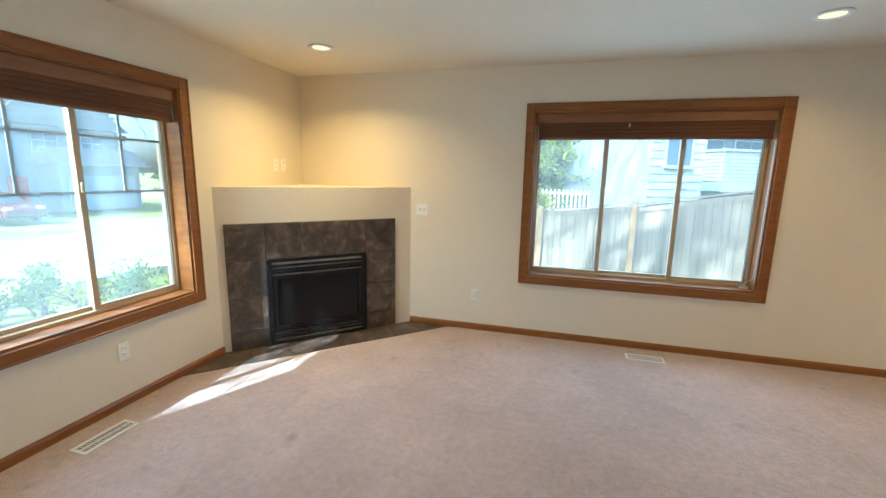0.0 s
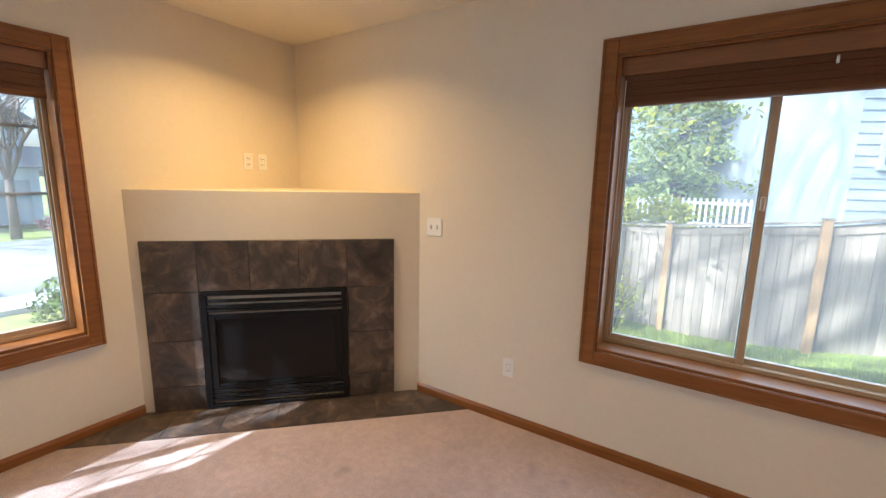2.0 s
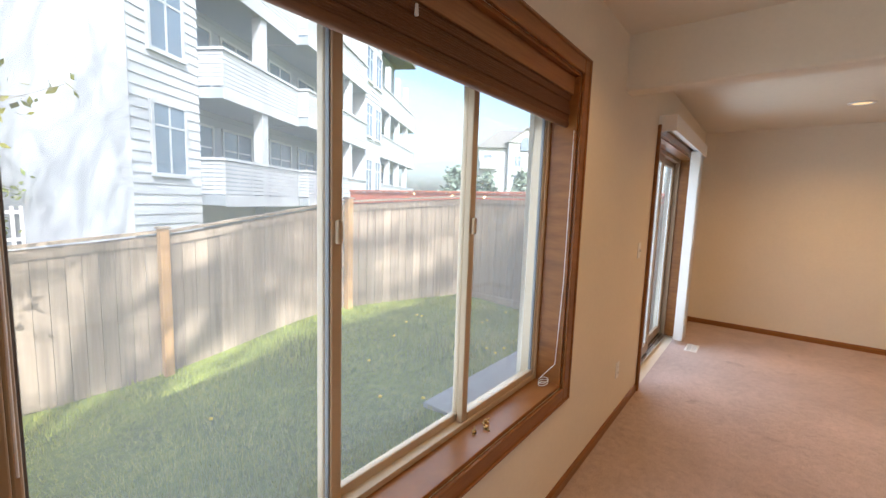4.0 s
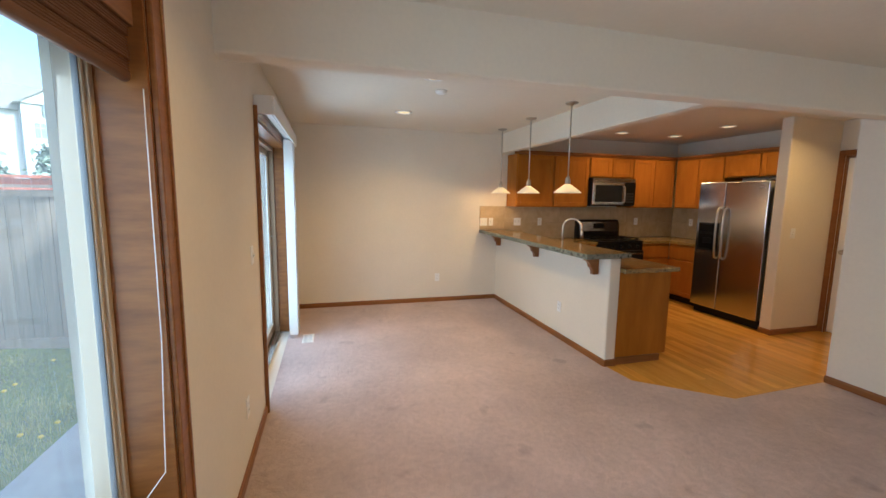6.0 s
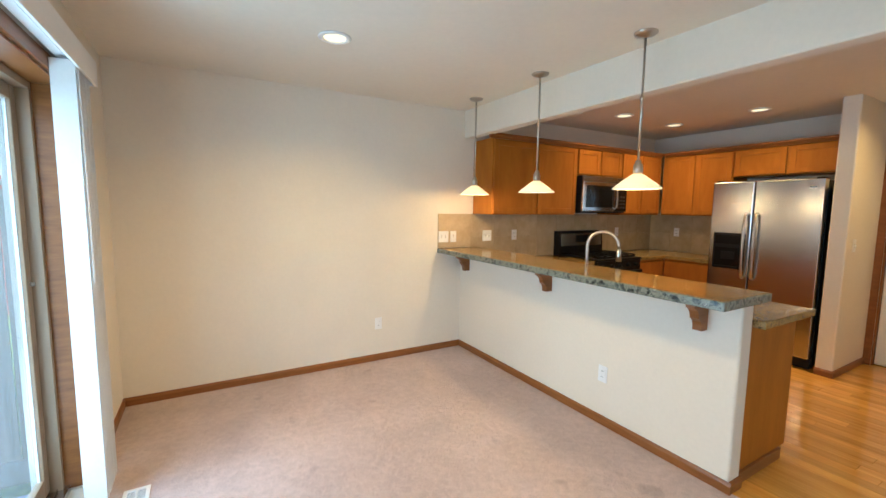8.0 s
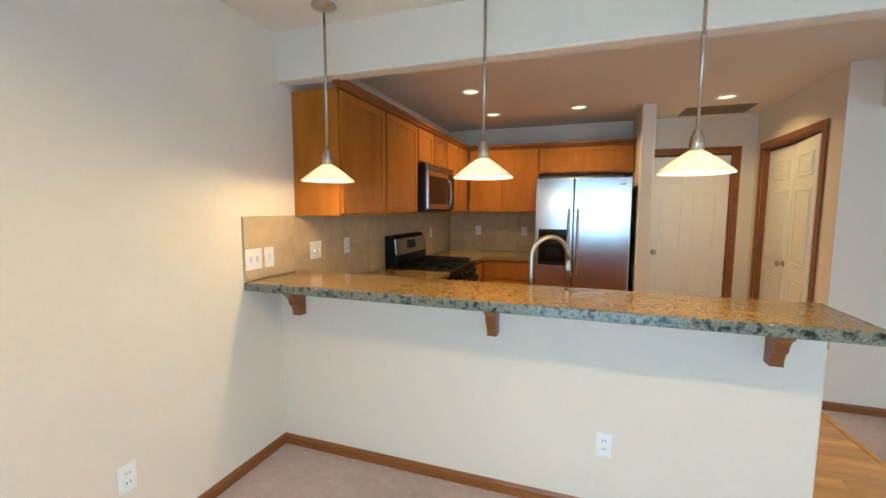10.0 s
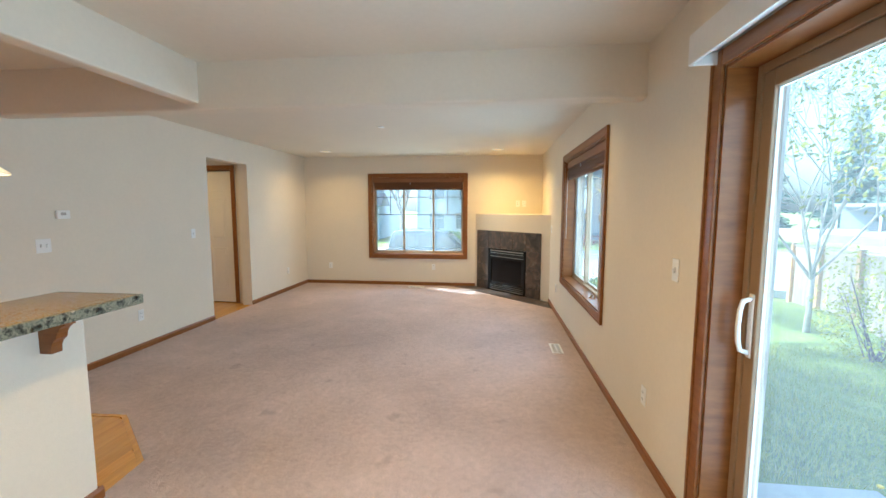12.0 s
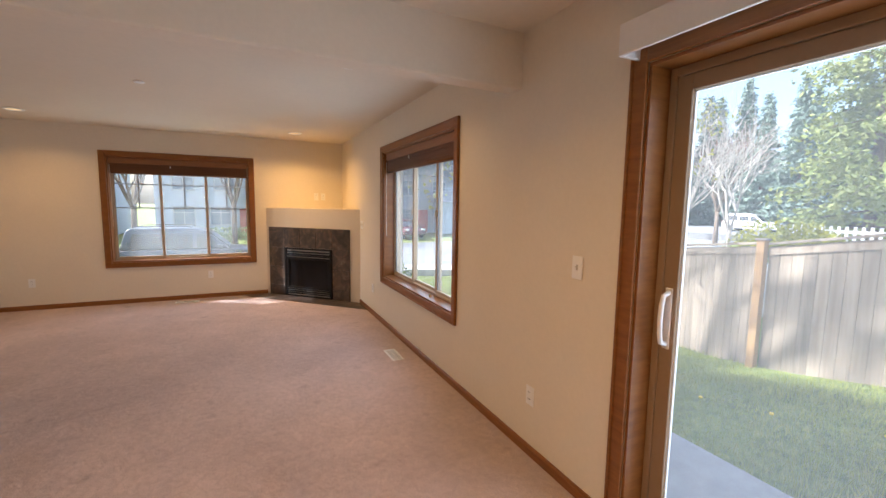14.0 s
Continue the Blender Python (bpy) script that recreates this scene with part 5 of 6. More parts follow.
LEAF_RED = leaf_material("red_buds", (0.18, 0.045, 0.05), (0.34, 0.12, 0.10))


def smooth01(v):
    v = max(0.0, min(1.0, v))
    return v * v * (3 - 2 * v)


def ground_z(x, y):
    """Height of the ground: level by the house, falling to the north-west and to the street."""
    z = -0.31 + 0.07 * smooth01((y - 5.6) / 2.0) + 0.17 * smooth01((-2.6 - x) / 3.0)
    z -= 0.70 * smooth01((4.4 - x) / 4.5) * smooth01((y - 4.4) / 4.2)
    z -= 1.14 * smooth01((-2.6 - x) / 8.0) * (1 - 0.5 * smooth01((y - 5) / 8))
    z -= 0.55 * smooth01((y - 9.5) / 8.0)
    far = smooth01((math.hypot(x, y) - 30) / 20)
    z = z * (1 - far) - 1.40 * far
    return max(z, -1.40) + 0.015 * math.sin(x * 3.1) * math.sin(y * 2.7) * (1 - far)


def terrain():
    xs = sorted({round(v, 3) for v in [*np.arange(-60, -14, 4), *np.arange(-14, 14, 0.4), *np.arange(14, 70, 4), 400, -400]})
    ys = sorted({round(v, 3) for v in [*np.arange(-60, -6, 4), *np.arange(-6, 18, 0.4), *np.arange(18, 90, 4), 400, -400]})
    verts, faces, idx = [], [], {}
    for i, x in enumerate(xs):
        for j, y in enumerate(ys):
            inside = W - 0.2 < x < E + 0.1 and -3.0 < y < N + 0.2
            idx[i, j] = len(verts)
            verts.append((x, y, -0.5 if inside else ground_z(x, y)))
    for i in range(len(xs) - 1):
        for j in range(len(ys) - 1):
            faces.append((idx[i, j], idx[i + 1, j], idx[i + 1, j + 1], idx[i, j + 1]))
    me = bpy.data.meshes.new("ground")
    me.from_pydata(verts, [], faces)
    me.polygons.foreach_set("use_smooth", [True] * len(me.polygons))
    me.materials.append(LAWN)
    return tagged(new("ground", me), "green spring lawn and open ground", "ground", kind="structure")


terrain()
put("road", prism([(-22.5, -60), (-11.6, -60), (-11.6, 9), (-9.0, 15), (-2, 19.5), (6, 21), (6, 24.5), (-3, 24), (-10, 26), (-16, 40), (-26, 60), (-32, 60), (-22.5, 26)], -1.38, -1.262), ASPHALT, "grey asphalt residential street", "road", kind="structure")
put("pavement", prism([(-11.6, -40), (-10.4, -40), (-10.4, 8.4), (-8.0, 14.0), (-9.0, 15), (-11.6, 9)], -1.40, -1.14), CONCRETE, "light concrete pavement with kerb", "pavement", kind="structure")
moss_bm = bmesh.new()
for i in range(32):
    for j in range(34):
        q = [(-10.39 + 0.25 * (i + a), -3.0 + 0.3 * (j + b)) for a, b in ((0, 0), (1, 0), (1, 1), (0, 1))]
        moss_bm.faces.new([moss_bm.verts.new((x, y, ground_z(x, y) + 0.02 + 0.04 * noise.noise((x * 2.1, y * 2.1, 0)))) for x, y in q])
bmesh.ops.remove_doubles(moss_bm, verts=moss_bm.verts, dist=1e-4)
put("planting_bed", moss_bm, MOSS, "yellow-green mossy planting bed by the street", "planting bed", kind="structure", smooth=True)
put("patio", boxes(((2.73, N + TX + 0.002, -0.45), (6.0, 5.55, -0.295)), bevel=0.01), CONCRETE, "pale concrete patio slab", "patio", kind="structure")
put("patio_path", boxes(((3.75, N + TX + 0.004, -0.295), (5.3, N + TX + 0.62, -0.25)), bevel=0.006), CONCRETE, "pale concrete step pad at the patio door", "step", kind="structure")


def leaf_cloud(name, centers, size, mat, parent, seed=0, flat=0.0, label=""):
    """Many small leaf blades about given points, as one mesh. flat draws the blades level."""
    rng = np.random.default_rng(seed)
    c = np.asarray(centers, float)
    n = len(c)
    u = rng.normal(size=(n, 3))
    u[:, 2] *= 1 - flat
    u /= np.linalg.norm(u, axis=1, keepdims=True)
    v = np.cross(u, rng.normal(size=(n, 3)))
    v /= np.linalg.norm(v, axis=1, keepdims=True) + 1e-9
    s = size * rng.uniform(0.6, 1.4, (n, 1))
    pts = np.stack([c - u * s, c + v * s * 0.45, c + u * s, c - v * s * 0.45], 1).reshape(-1, 3)
    me = bpy.data.meshes.new(name)
    me.from_pydata(pts.tolist(), [], np.arange(4 * n).reshape(-1, 4).tolist())
    me.materials.append(mat)
    ob = tagged(new(name, me), label)
    ob.parent = parent
    return ob


def bare_tree(at, height, seed, label, mat=None, thick=0.11, forks=5, depth=5, bud=None, lean=0.5, bole=0.30, twig=0.004, buds=2, bud_size=0.035):
    """A leafless tree: a tapered trunk with limbs that fork into fine twigs."""
    rng = random.Random(seed)
    root = thing("tree", at, label, "tree", "trees")
    trunk_top = height * bole
    bt, bb = bmesh.new(), bmesh.new()
    tube([(0, 0, -0.3), (0.02, 0.01, trunk_top * 0.4), (0.0, 0.03, trunk_top)], [thick * 1.25, thick, thick * 0.85], 12, True, bt)
    tips = []
    def grow(p, d, length, r, level):
        q = p + d * length * 0.5 + Vector((rng.uniform(-1, 1), rng.uniform(-1, 1), rng.uniform(-0.3, 0.6))) * length * 0.06
        e = q + (d + Vector((0, 0, 0.10))).normalized() * length * 0.5
        tube([p, q, e], [r, r * 0.82, r * 0.62], 6 if level < 2 else 4, level == 0, bb)
        tips.append(e)
        if level >= depth:
            return
        for k in range(3 if level < 3 else 2):
            a, b = rng.uniform(0, 2 * math.pi), rng.uniform(0.25, 0.75)
            side = d.orthogonal().normalized()
            side.rotate(Matrix.Rotation(a, 3, d))
            nd = (d * math.cos(b) + side * math.sin(b)).normalized()
            start = p.lerp(e, rng.uniform(0.45, 1.0)) if k else e
            grow(start, nd, length * rng.uniform(0.62, 0.85), max(r * 0.58, twig), level + 1)
    for k in range(forks):
        a = 2 * math.pi * k / forks + rng.uniform(-0.4, 0.4)
        b = rng.uniform(0.2, 0.65) * lean * 1.6
        d = Vector((math.cos(a) * math.sin(b), math.sin(a) * math.sin(b), math.cos(b)))
        grow(Vector((0, 0.02, trunk_top * rng.uniform(0.8, 0.98))), d, height * rng.uniform(0.22, 0.30), thick * 0.55, 0)
    part("trunk", bt, mat or BARK_PALE, root, smooth=True)
    part("branches", bb, mat or BARK_PALE, root, "bare spreading branches")
    if bud:
        leaf_cloud("buds", [t + Vector((rng.uniform(-.1, .1), rng.uniform(-.1, .1), rng.uniform(-.1, .1))) for t in tips for _ in range(buds)], bud_size, bud, root, seed)
    return root


def conifer(at, height, radius, seed, label, mat, count=5200, base=0.08, size=0.16):
    """A conifer: tapered trunk, whorls of drooping boughs and their needles."""
    rng = random.Random(seed)
    root = thing("conifer", at, label, "tree", "trees")
    part("trunk", tube([(0, 0, -0.5), (0, 0, height * 0.5), (0, 0, height * 0.98)], [height * 0.022, height * 0.014, 0.01], 9), BARK_DARK, root, smooth=True)
    boughs, pts = bmesh.new(), []
    whorls = int(height * 2.2)
    per = max(1, count // (whorls * 9))
    for w in range(whorls):
        f = base + (1 - base) * w / whorls
        z = height * f
        reach = radius * (1 - f) ** 1.0 * rng.uniform(0.62, 1.25) + 0.10
        for k in range(9):
            a = rng.uniform(0, 2 * math.pi)
            r = reach * rng.uniform(0.6, 1.15)
            e = Vector((math.cos(a) * r, math.sin(a) * r, z - 0.22 * r + rng.uniform(-0.1, 0.1)))
            if r > 0.5:
                tube([(0, 0, z), e * 0.55 + Vector((0, 0, z * 0.45)), e], [0.025, 0.016, 0.006], 4, False, boughs)
            for _ in range(max(1, round(2.2 * per * (1 - f)))):
                g = rng.uniform(0.15, 1.0) ** 0.7
                p = Vector((e.x * g, e.y * g, z + (e.z - z) * g))
                s = 0.10 + 0.16 * g
                pts.append((p.x + rng.gauss(0, s), p.y + rng.gauss(0, s), p.z + rng.gauss(-0.06, 0.12)))
    part("boughs", boughs, BARK_DARK, root)
    leaf_cloud("crown", pts, size, mat, root, seed, 0.35, "dense drooping evergreen sprays")
    return root


def shrub(at, rx, ry, rz, seed, label, mat, count=1600, size=0.05, twigs=14):
    rng = random.Random(seed)
    root = thing("shrub", at, label, "shrub", "shrubs")
    bm, pts = bmesh.new(), []
    lumps = [(rng.uniform(-0.6, 0.6) * rx, rng.uniform(-0.6, 0.6) * ry, rng.uniform(0.25, 0.8) * rz, rng.uniform(0.25, 0.5)) for _ in range(12)]
    for k in range(twigs):
        l = rng.choice(lumps)
        tube([(rng.uniform(-.08, .08), rng.uniform(-.08, .08), -0.15), (l[0] * 0.5, l[1] * 0.5, l[2] * 0.6), (l[0] + rng.uniform(-.15, .15), l[1] + rng.uniform(-.15, .15), l[2] + rng.uniform(0, 0.25) * rz)], [0.012, 0.009, 0.004], 5, False, bm)
    for _ in range(count):
        l = rng.choice(lumps)
        v = Vector((rng.gauss(0, 1), rng.gauss(0, 1), rng.gauss(0, 1))).normalized() * rng.uniform(0.6, 1.05) * l[3]
        pts.append((l[0] + v.x * rx, l[1] + v.y * ry, max(0.02, l[2] + v.z * rz)))
    part("twigs", bm, BARK_DARK, root)
    leaf_cloud("leaves", pts, size, mat, root, seed)
    return root


# ---- fence ----
FENCE = [(6.30, 7.75), (4.20, 8.45), (1.80, 8.75), (0.05, 9.40), (-1.9, 10.1), (-3.9, 10.8), (-5.9, 11.5), (-7.9, 12.2)]
FTOP = [1.60, 1.45, 1.04, 0.83, 0.72, 0.60, 0.50, 0.42]
board_me = mesh_of(boxes(((0, -0.009, 0), (0.135, 0.009, 1)), bevel=0.003, segments=1), "board")
board_me.materials.append(FENCEWOOD)


def fence_panel(p, q, zt0, zt1, g0, g1, label, old=False):
    a = math.atan2(q[1] - p[1], q[0] - p[0])
    length = math.hypot(q[0] - p[0], q[1] - p[1])
    f = thing("wooden_fence", (*p, 0), label, "fence", "fence panels")
    f.matrix_world = pose(*p, 0, 0, 0, math.degrees(a))
    n = int(length / 0.139)
    for k in range(n):
        t = (k + 0.5) / n
        zt, zg = zt0 + (zt1 - zt0) * t, g0 + (g1 - g0) * t
        b = new("board", board_me)
        b.parent = f
        b.matrix_local = Matrix.Translation((0.04 + k * (length - 0.08) / n, 0.0, zg)) @ Matrix.Diagonal((1, 1, zt - 0.07 - zg, 1))
    def rail(name, zo, h, d0, d1):
        bm = prism([(0.05, zt0 + zo), (length - 0.05, zt1 + zo), (length - 0.05, zt1 + zo + h), (0.05, zt0 + zo + h)], d0, d1, "y")
        part(name, bm, FENCEWOOD, f)
    rail("cap_rail", -0.035, 0.032, -0.05, 0.05)
    rail("top_rail", -0.17, 0.085, 0.010, 0.028)
    rail("face_rail", -0.135, 0.075, -0.030, -0.010)
    bm = prism([(0.05, g0 - 0.10), (length - 0.05, g1 - 0.10), (length - 0.05, g1 + 0.05), (0.05, g0 + 0.05)], -0.035, -0.010, "y")
    part("kick_board", bm, FENCEWOOD, f)
    return f


def fence_post(p, zt, zg):
    o = thing("fence_post", (*p, zg), "square cedar fence post with flat cap", "fence post", "fence posts")
    h = zt - zg
    part("post", boxes(((-0.048, -0.052, -0.3), (0.048, 0.052, h + 0.02)), bevel=0.004, segments=1), POSTWOOD, o)
    part("cap", boxes(((-0.068, -0.070, h + 0.02), (0.068, 0.070, h + 0.045)), bevel=0.008), FENCEWOOD, o)


for i in range(len(FENCE) - 1):
    p, q = FENCE[i], FENCE[i + 1]
    fence_panel(p, q, FTOP[i], FTOP[i + 1], ground_z(*p) - 0.03, ground_z(*q) - 0.03, "weathered cedar board fence panel dappled by branch shadows")
for p, zt in zip(FENCE, FTOP):
    fence_post((p[0] - 0.02, p[1] - 0.06), zt, ground_z(*p))
fence_panel((6.30, 7.75), (6.20, 5.7), 1.60, 1.60, -0.2, -0.2, "weathered cedar board fence panel at the yard's end")
fence_panel((6.20, 5.7), (6.18, 4.2), 1.60, 1.60, -0.2, -0.2, "weathered cedar board fence panel beside the house")
fence_post((6.15, 5.7), 1.60, -0.2)
REDWOOD = ramp_material("red_stained_board", [(0.3, (0.30, 0.075, 0.045)), (0.7, (0.45, 0.13, 0.08))], 3, 6, 0.8, 0.2, stretch=(6, 6, 0.5))
rf = thing("red_fence", (11.5, 12.0, -0.4), "long red-stained board fence beyond the yard", "fence")
rb = bmesh.new()
for k in range(90):
    box(rb, (11.5 + 0.0, 3.0 + 0.16 * k, -0.4), (11.53, 3.152 + 0.16 * k, 1.78 + 0.01 * (k % 3)))
part("boards", local(rb, rf), REDWOOD, rf)
part("cap", local(boxes(((11.44, 3.0, 1.80), (11.60, 17.4, 1.86))), rf), REDWOOD, rf)


# ---- grass ----
def grass():
    rng = np.random.default_rng(5)
    n = 60000
    x = rng.uniform(-2.2, 6.0, n)
    y = 4.2 + (rng.uniform(0, 1, n) ** 1.15) * 5.4
    line = np.interp(x, [p[0] for p in reversed(FENCE)], [p[1] for p in reversed(FENCE)])
    keep = (y < line - 0.05) & ~((x > 2.71) & (y < 5.57)) & (noise_mask(x, y, rng))
    x, y = x[keep], y[keep]
    z = np.array([ground_z(a, b) for a, b in zip(x, y)])
    h = rng.uniform(0.035, 0.095, len(x)) * (1 + 0.5 * np.sin(x * 1.9) * np.sin(y * 2.3))
    a = rng.uniform(0, 2 * np.pi, len(x))
    lean = rng.normal(0, 0.028, (len(x), 2))
    w = 0.0045
    base = np.stack([x, y, z - 0.01], 1)
    side = np.stack([np.cos(a) * w, np.sin(a) * w, 0 * a], 1)
    tip = base + np.stack([lean[:, 0], lean[:, 1], h], 1)
    pts = np.stack([base - side, base + side, tip], 1).reshape(-1, 3)
    me = bpy.data.meshes.new("grass")
    me.from_pydata(pts.tolist(), [], np.arange(len(pts)).reshape(-1, 3).tolist())
    me.materials.append(GRASS)
    tagged(new("grass", me), "uneven green lawn grass in spring", "grass", kind="stuff")


def noise_mask(x, y, rng):
    v = np.sin(x * 2.3 + 1.2 * np.sin(y * 1.7)) * np.sin(y * 2.9 + np.sin(x * 1.3))
    return rng.uniform(-1.3, 1.0, len(x)) < v * 0.5 + 0.55


GRASS = ramp_material("grass_blade", [(0.3, (0.23, 0.27, 0.045)), (0.7, (0.48, 0.48, 0.12))], 1.6, 6, 0.7, 0, spec=0.2)
grass()
YELLOW = material("dandelion_yellow", (0.75, 0.55, 0.03), 0.8)
rngd = random.Random(3)
for k in range(16):
    x, y = rngd.uniform(1.5, 5.6), rngd.uniform(5.5, 7.3)
    d = thing("dandelion", (x, y, ground_z(x, y)), "small yellow dandelion in the lawn", "flower", "dandelions")
    part("stem", tube([(0, 0, 0), (0.004, 0, 0.07)], 0.002, 5), GRASS, d)
    part("flower_head", lathe([(0, 0.066), (0.012, 0.07), (0.019, 0.078), (0.014, 0.086), (0, 0.088)], 10, (0.004, 0, 0)), YELLOW, d)


# ---- planting ----
bare_tree((-9.3, 4.7, ground_z(-9.3, 4.7)), 8.5, 11, "pale-barked leafless street tree with spreading limbs", thick=0.17, forks=7, depth=6, twig=0.006)
bare_tree((-9.0, -1.6, ground_z(-9.0, -1.6)), 7.0, 12, "slender leafless street tree", thick=0.09, forks=5, depth=5)
bare_tree((-3.2, 9.3, ground_z(-3.2, 9.3)), 7.6, 13, "young tree by the fence breaking into yellow-green leaf", thick=0.05, forks=7, depth=5, bud=LEAF_YELLOW, bole=0.16, lean=0.8, buds=5, bud_size=0.05)
# unseen tree, added so its branches break up the carpet's sun patch
bare_tree((-5.9, -2.7, ground_z(-5.9, -2.7)), 8.6, 19, "unseen leafless tree added for branch shadows on the carpet", thick=0.08, forks=4, depth=4, twig=0.006)
bare_tree((-6.4, 19.0, -1.5), 6.8, 14, "pale leafless tree beside the street", thick=0.10, forks=5, depth=4)
bare_tree((-6.0, 21.6, -1.5), 7.0, 15, "pale leafless tree beside the street", thick=0.10, forks=5, depth=4)
bare_tree((-14.0, 34.0, -1.3), 9.0, 16, "tree flushed with reddish buds", thick=0.16, forks=6, depth=5, bud=LEAF_RED, mat=BARK_DARK)
bare_tree((-24.5, 6.5, -1.2), 8.0, 17, "tree flushed with reddish buds across the street", thick=0.16, forks=6, depth=5, bud=LEAF_RED, mat=BARK_DARK)
bare_tree((-23.4, 1.8, -1.2), 9.0, 23, "tree flushed with reddish buds across the street", thick=0.15, forks=7, depth=5, bud=LEAF_RED, mat=BARK_DARK)
bare_tree((-24.8, -3.5, -1.2), 8.0, 18, "leafless tree across the street", thick=0.16, forks=6, depth=4, mat=BARK_DARK)
# two unseen trees, assumed from the fence's dapple and placed to cast it
bare_tree((-7.0, -4.2, -0.7), 23.0, 21, "unseen tall leafless tree south of the house, casting the fence dapple", thick=0.24, forks=10, depth=6, lean=0.8, bole=0.52, twig=0.018)
bare_tree((-9.6, -6.6, -1.0), 22.0, 22, "unseen tall leafless tree south of the house, casting the fence dapple", thick=0.22, forks=10, depth=6, lean=0.8, bole=0.52, twig=0.018)

c1 = conifer((-0.5, 19.0, -1.6), 16.0, 2.7, 31, "tall bright green cedar behind the fence", LEAF_CEDAR, 34000, 0.03, 0.085)
for k, (x, y, h, r) in enumerate([(-24, 59, 17, 3.4), (-33, 52, 32, 6.0), (-30.5, 58, 22, 4.6), (-28, 62, 25, 5.0), (-37.5, 49, 18, 4.6), (-20, 58, 22, 4.8), (-16, 61, 21, 4.6), (-43, 47, 17, 5.0), (-49, 46, 19, 5.2), (-40, 60, 22, 6.0), (-34, 66, 24, 6.0), (-24, 70, 24, 6.4), (-12, 60, 20, 5.0), (-54, 38, 20, 6.0), (-58, 28, 18, 6.0)]):
    if k == 0:
        far_fir = conifer((x, y, -1.4), h, r, 40, "tall dark fir in the distance", LEAF_FIR_HAZED, 15000, 0.04, 0.24)
    else:
        c = copy_thing(far_fir, pose(x, y, -1.4, 0, 0, 47 * k))
        c.scale = (r * 0.22, r * 0.22, h * 0.81 / 17.0)
fir2 = conifer((17.5, 16.3, -1.0), 4.6, 1.5, 51, "blue-green young spruce between the buildings", LEAF_FIR_HAZED, 5000, 0.05, 0.16)
copy_thing(fir2, pose(20.5, 16.2, -1.0, 0, 0, 80))
copy_thing(fir2, pose(20.0, 13.8, -1.0, 0, 0, 200))
for k, (x, y, a, b, c, mat, lab, cnt, sz) in enumerate([
    (-7.3, 2.5, 0.62, 0.55, 0.85, LEAF_SHRUB, "green leafy shrub in the planting bed", 900, 0.05),
    (-5.2, 1.2, 0.7, 0.6, 0.55, LEAF_YELLOW, "sparse yellow-green shrub in the planting bed", 500, 0.04),
    (-6.8, -1.4, 0.8, 0.8, 0.75, LEAF_SHRUB, "green leafy shrub in the planting bed", 1300, 0.055),
    (-8.0, 3.9, 0.55, 0.55, 0.75, LEAF_SHRUB, "rounded green shrub by the tree", 1300, 0.045),
    (-8.0, 4.9, 0.65, 0.6, 0.85, LEAF_SHRUB, "rounded green shrub by the tree", 1300, 0.045),
    (-6.2, 4.4, 0.6, 0.5, 0.45, LEAF_YELLOW, "low mossy yellow-green shrub in the bed", 500, 0.035),
    (-9.0, 7.0, 0.9, 0.8, 0.7, LEAF_SHRUB, "green leafy shrub by the pavement", 1300, 0.055),
    (-1.6, 9.2, 1.3, 0.6, 1.5, LEAF_YELLOW, "twiggy budding shrub against the fence", 2400, 0.032),
    (-0.7, 8.95, 0.6, 0.35, 0.8, LEAF_YELLOW, "sparse twiggy shrub against the fence", 700, 0.028),
    (-3.9, 13.9, 1.1, 0.6, 1.45, LEAF_YELLOW, "yellow-green clipped hedge by the street", 2600, 0.06),
    (-1.05, 15.25, 1.45, 0.55, 0.95, LEAF_YELLOW, "yellow-green clipped hedge on the terrace", 3000, 0.06),
    (-24.0, 1.0, 1.0, 3.6, 1.1, LEAF_SHRUB, "long green hedge across the street", 2600, 0.09),
    (-24.0, 9.0, 0.9, 2.2, 0.9, LEAF_RED, "red-leaved hedge across the street", 1800, 0.08),
]):
    shrub((x, y, ground_z(x, y) if x > -10.4 and y < 12 else 0.05 if y > 15 else -1.25), a, b, c, 60 + k, lab, mat, cnt, sz, 46 if cnt < 800 else 14)

# white picket railing along the street
RAIL = thing("picket_railing", (0.0, 18.0, -1.2), "white painted picket railing by the street", "railing")
for k in range(26):
    part("picket", boxes(((0.16 * k - 0.02, 0, 0), (0.16 * k + 0.05, 0.02, 1.0)), bevel=0.004, segments=1), WHITE_PAINT, RAIL)
part("rail", boxes(((-0.1, 0.022, 0.82), (4.2, 0.06, 0.90))), WHITE_PAINT, RAIL)
part("rail", boxes(((-0.1, 0.022, 0.18), (4.2, 0.06, 0.26))), WHITE_PAINT, RAIL)
RAIL.matrix_world = pose(-1.5, 16.75, 0.05, 0, 0, 6)
put("terrace", boxes(((-2.8, 14.6, -1.45), (3.6, 17.6, 0.05)), bevel=0.02), CONCRETE, "raised concrete terrace beyond the fence", "terrace", kind="structure")
# utility pole and street lamp
pole = thing("utility_pole", (-20.9, 33.2, -1.3), "brown timber utility pole", "utility pole")
part("pole", tube([(0, 0, -0.3), (0, 0, 9.0)], [0.15, 0.11], 12), BARK_DARK, pole, smooth=True)
part("cross_arm", boxes(((-1.1, -0.06, 8.2), (1.1, 0.06, 8.34))), BARK_DARK, pole)
for cx in (-0.9, 0.0, 0.9):
    part("insulator", lathe([(0, 8.34), (0.04, 8.34), (0.05, 8.42), (0.02, 8.5), (0, 8.5)], 10, (cx, 0, 0)), GREYP, pole)


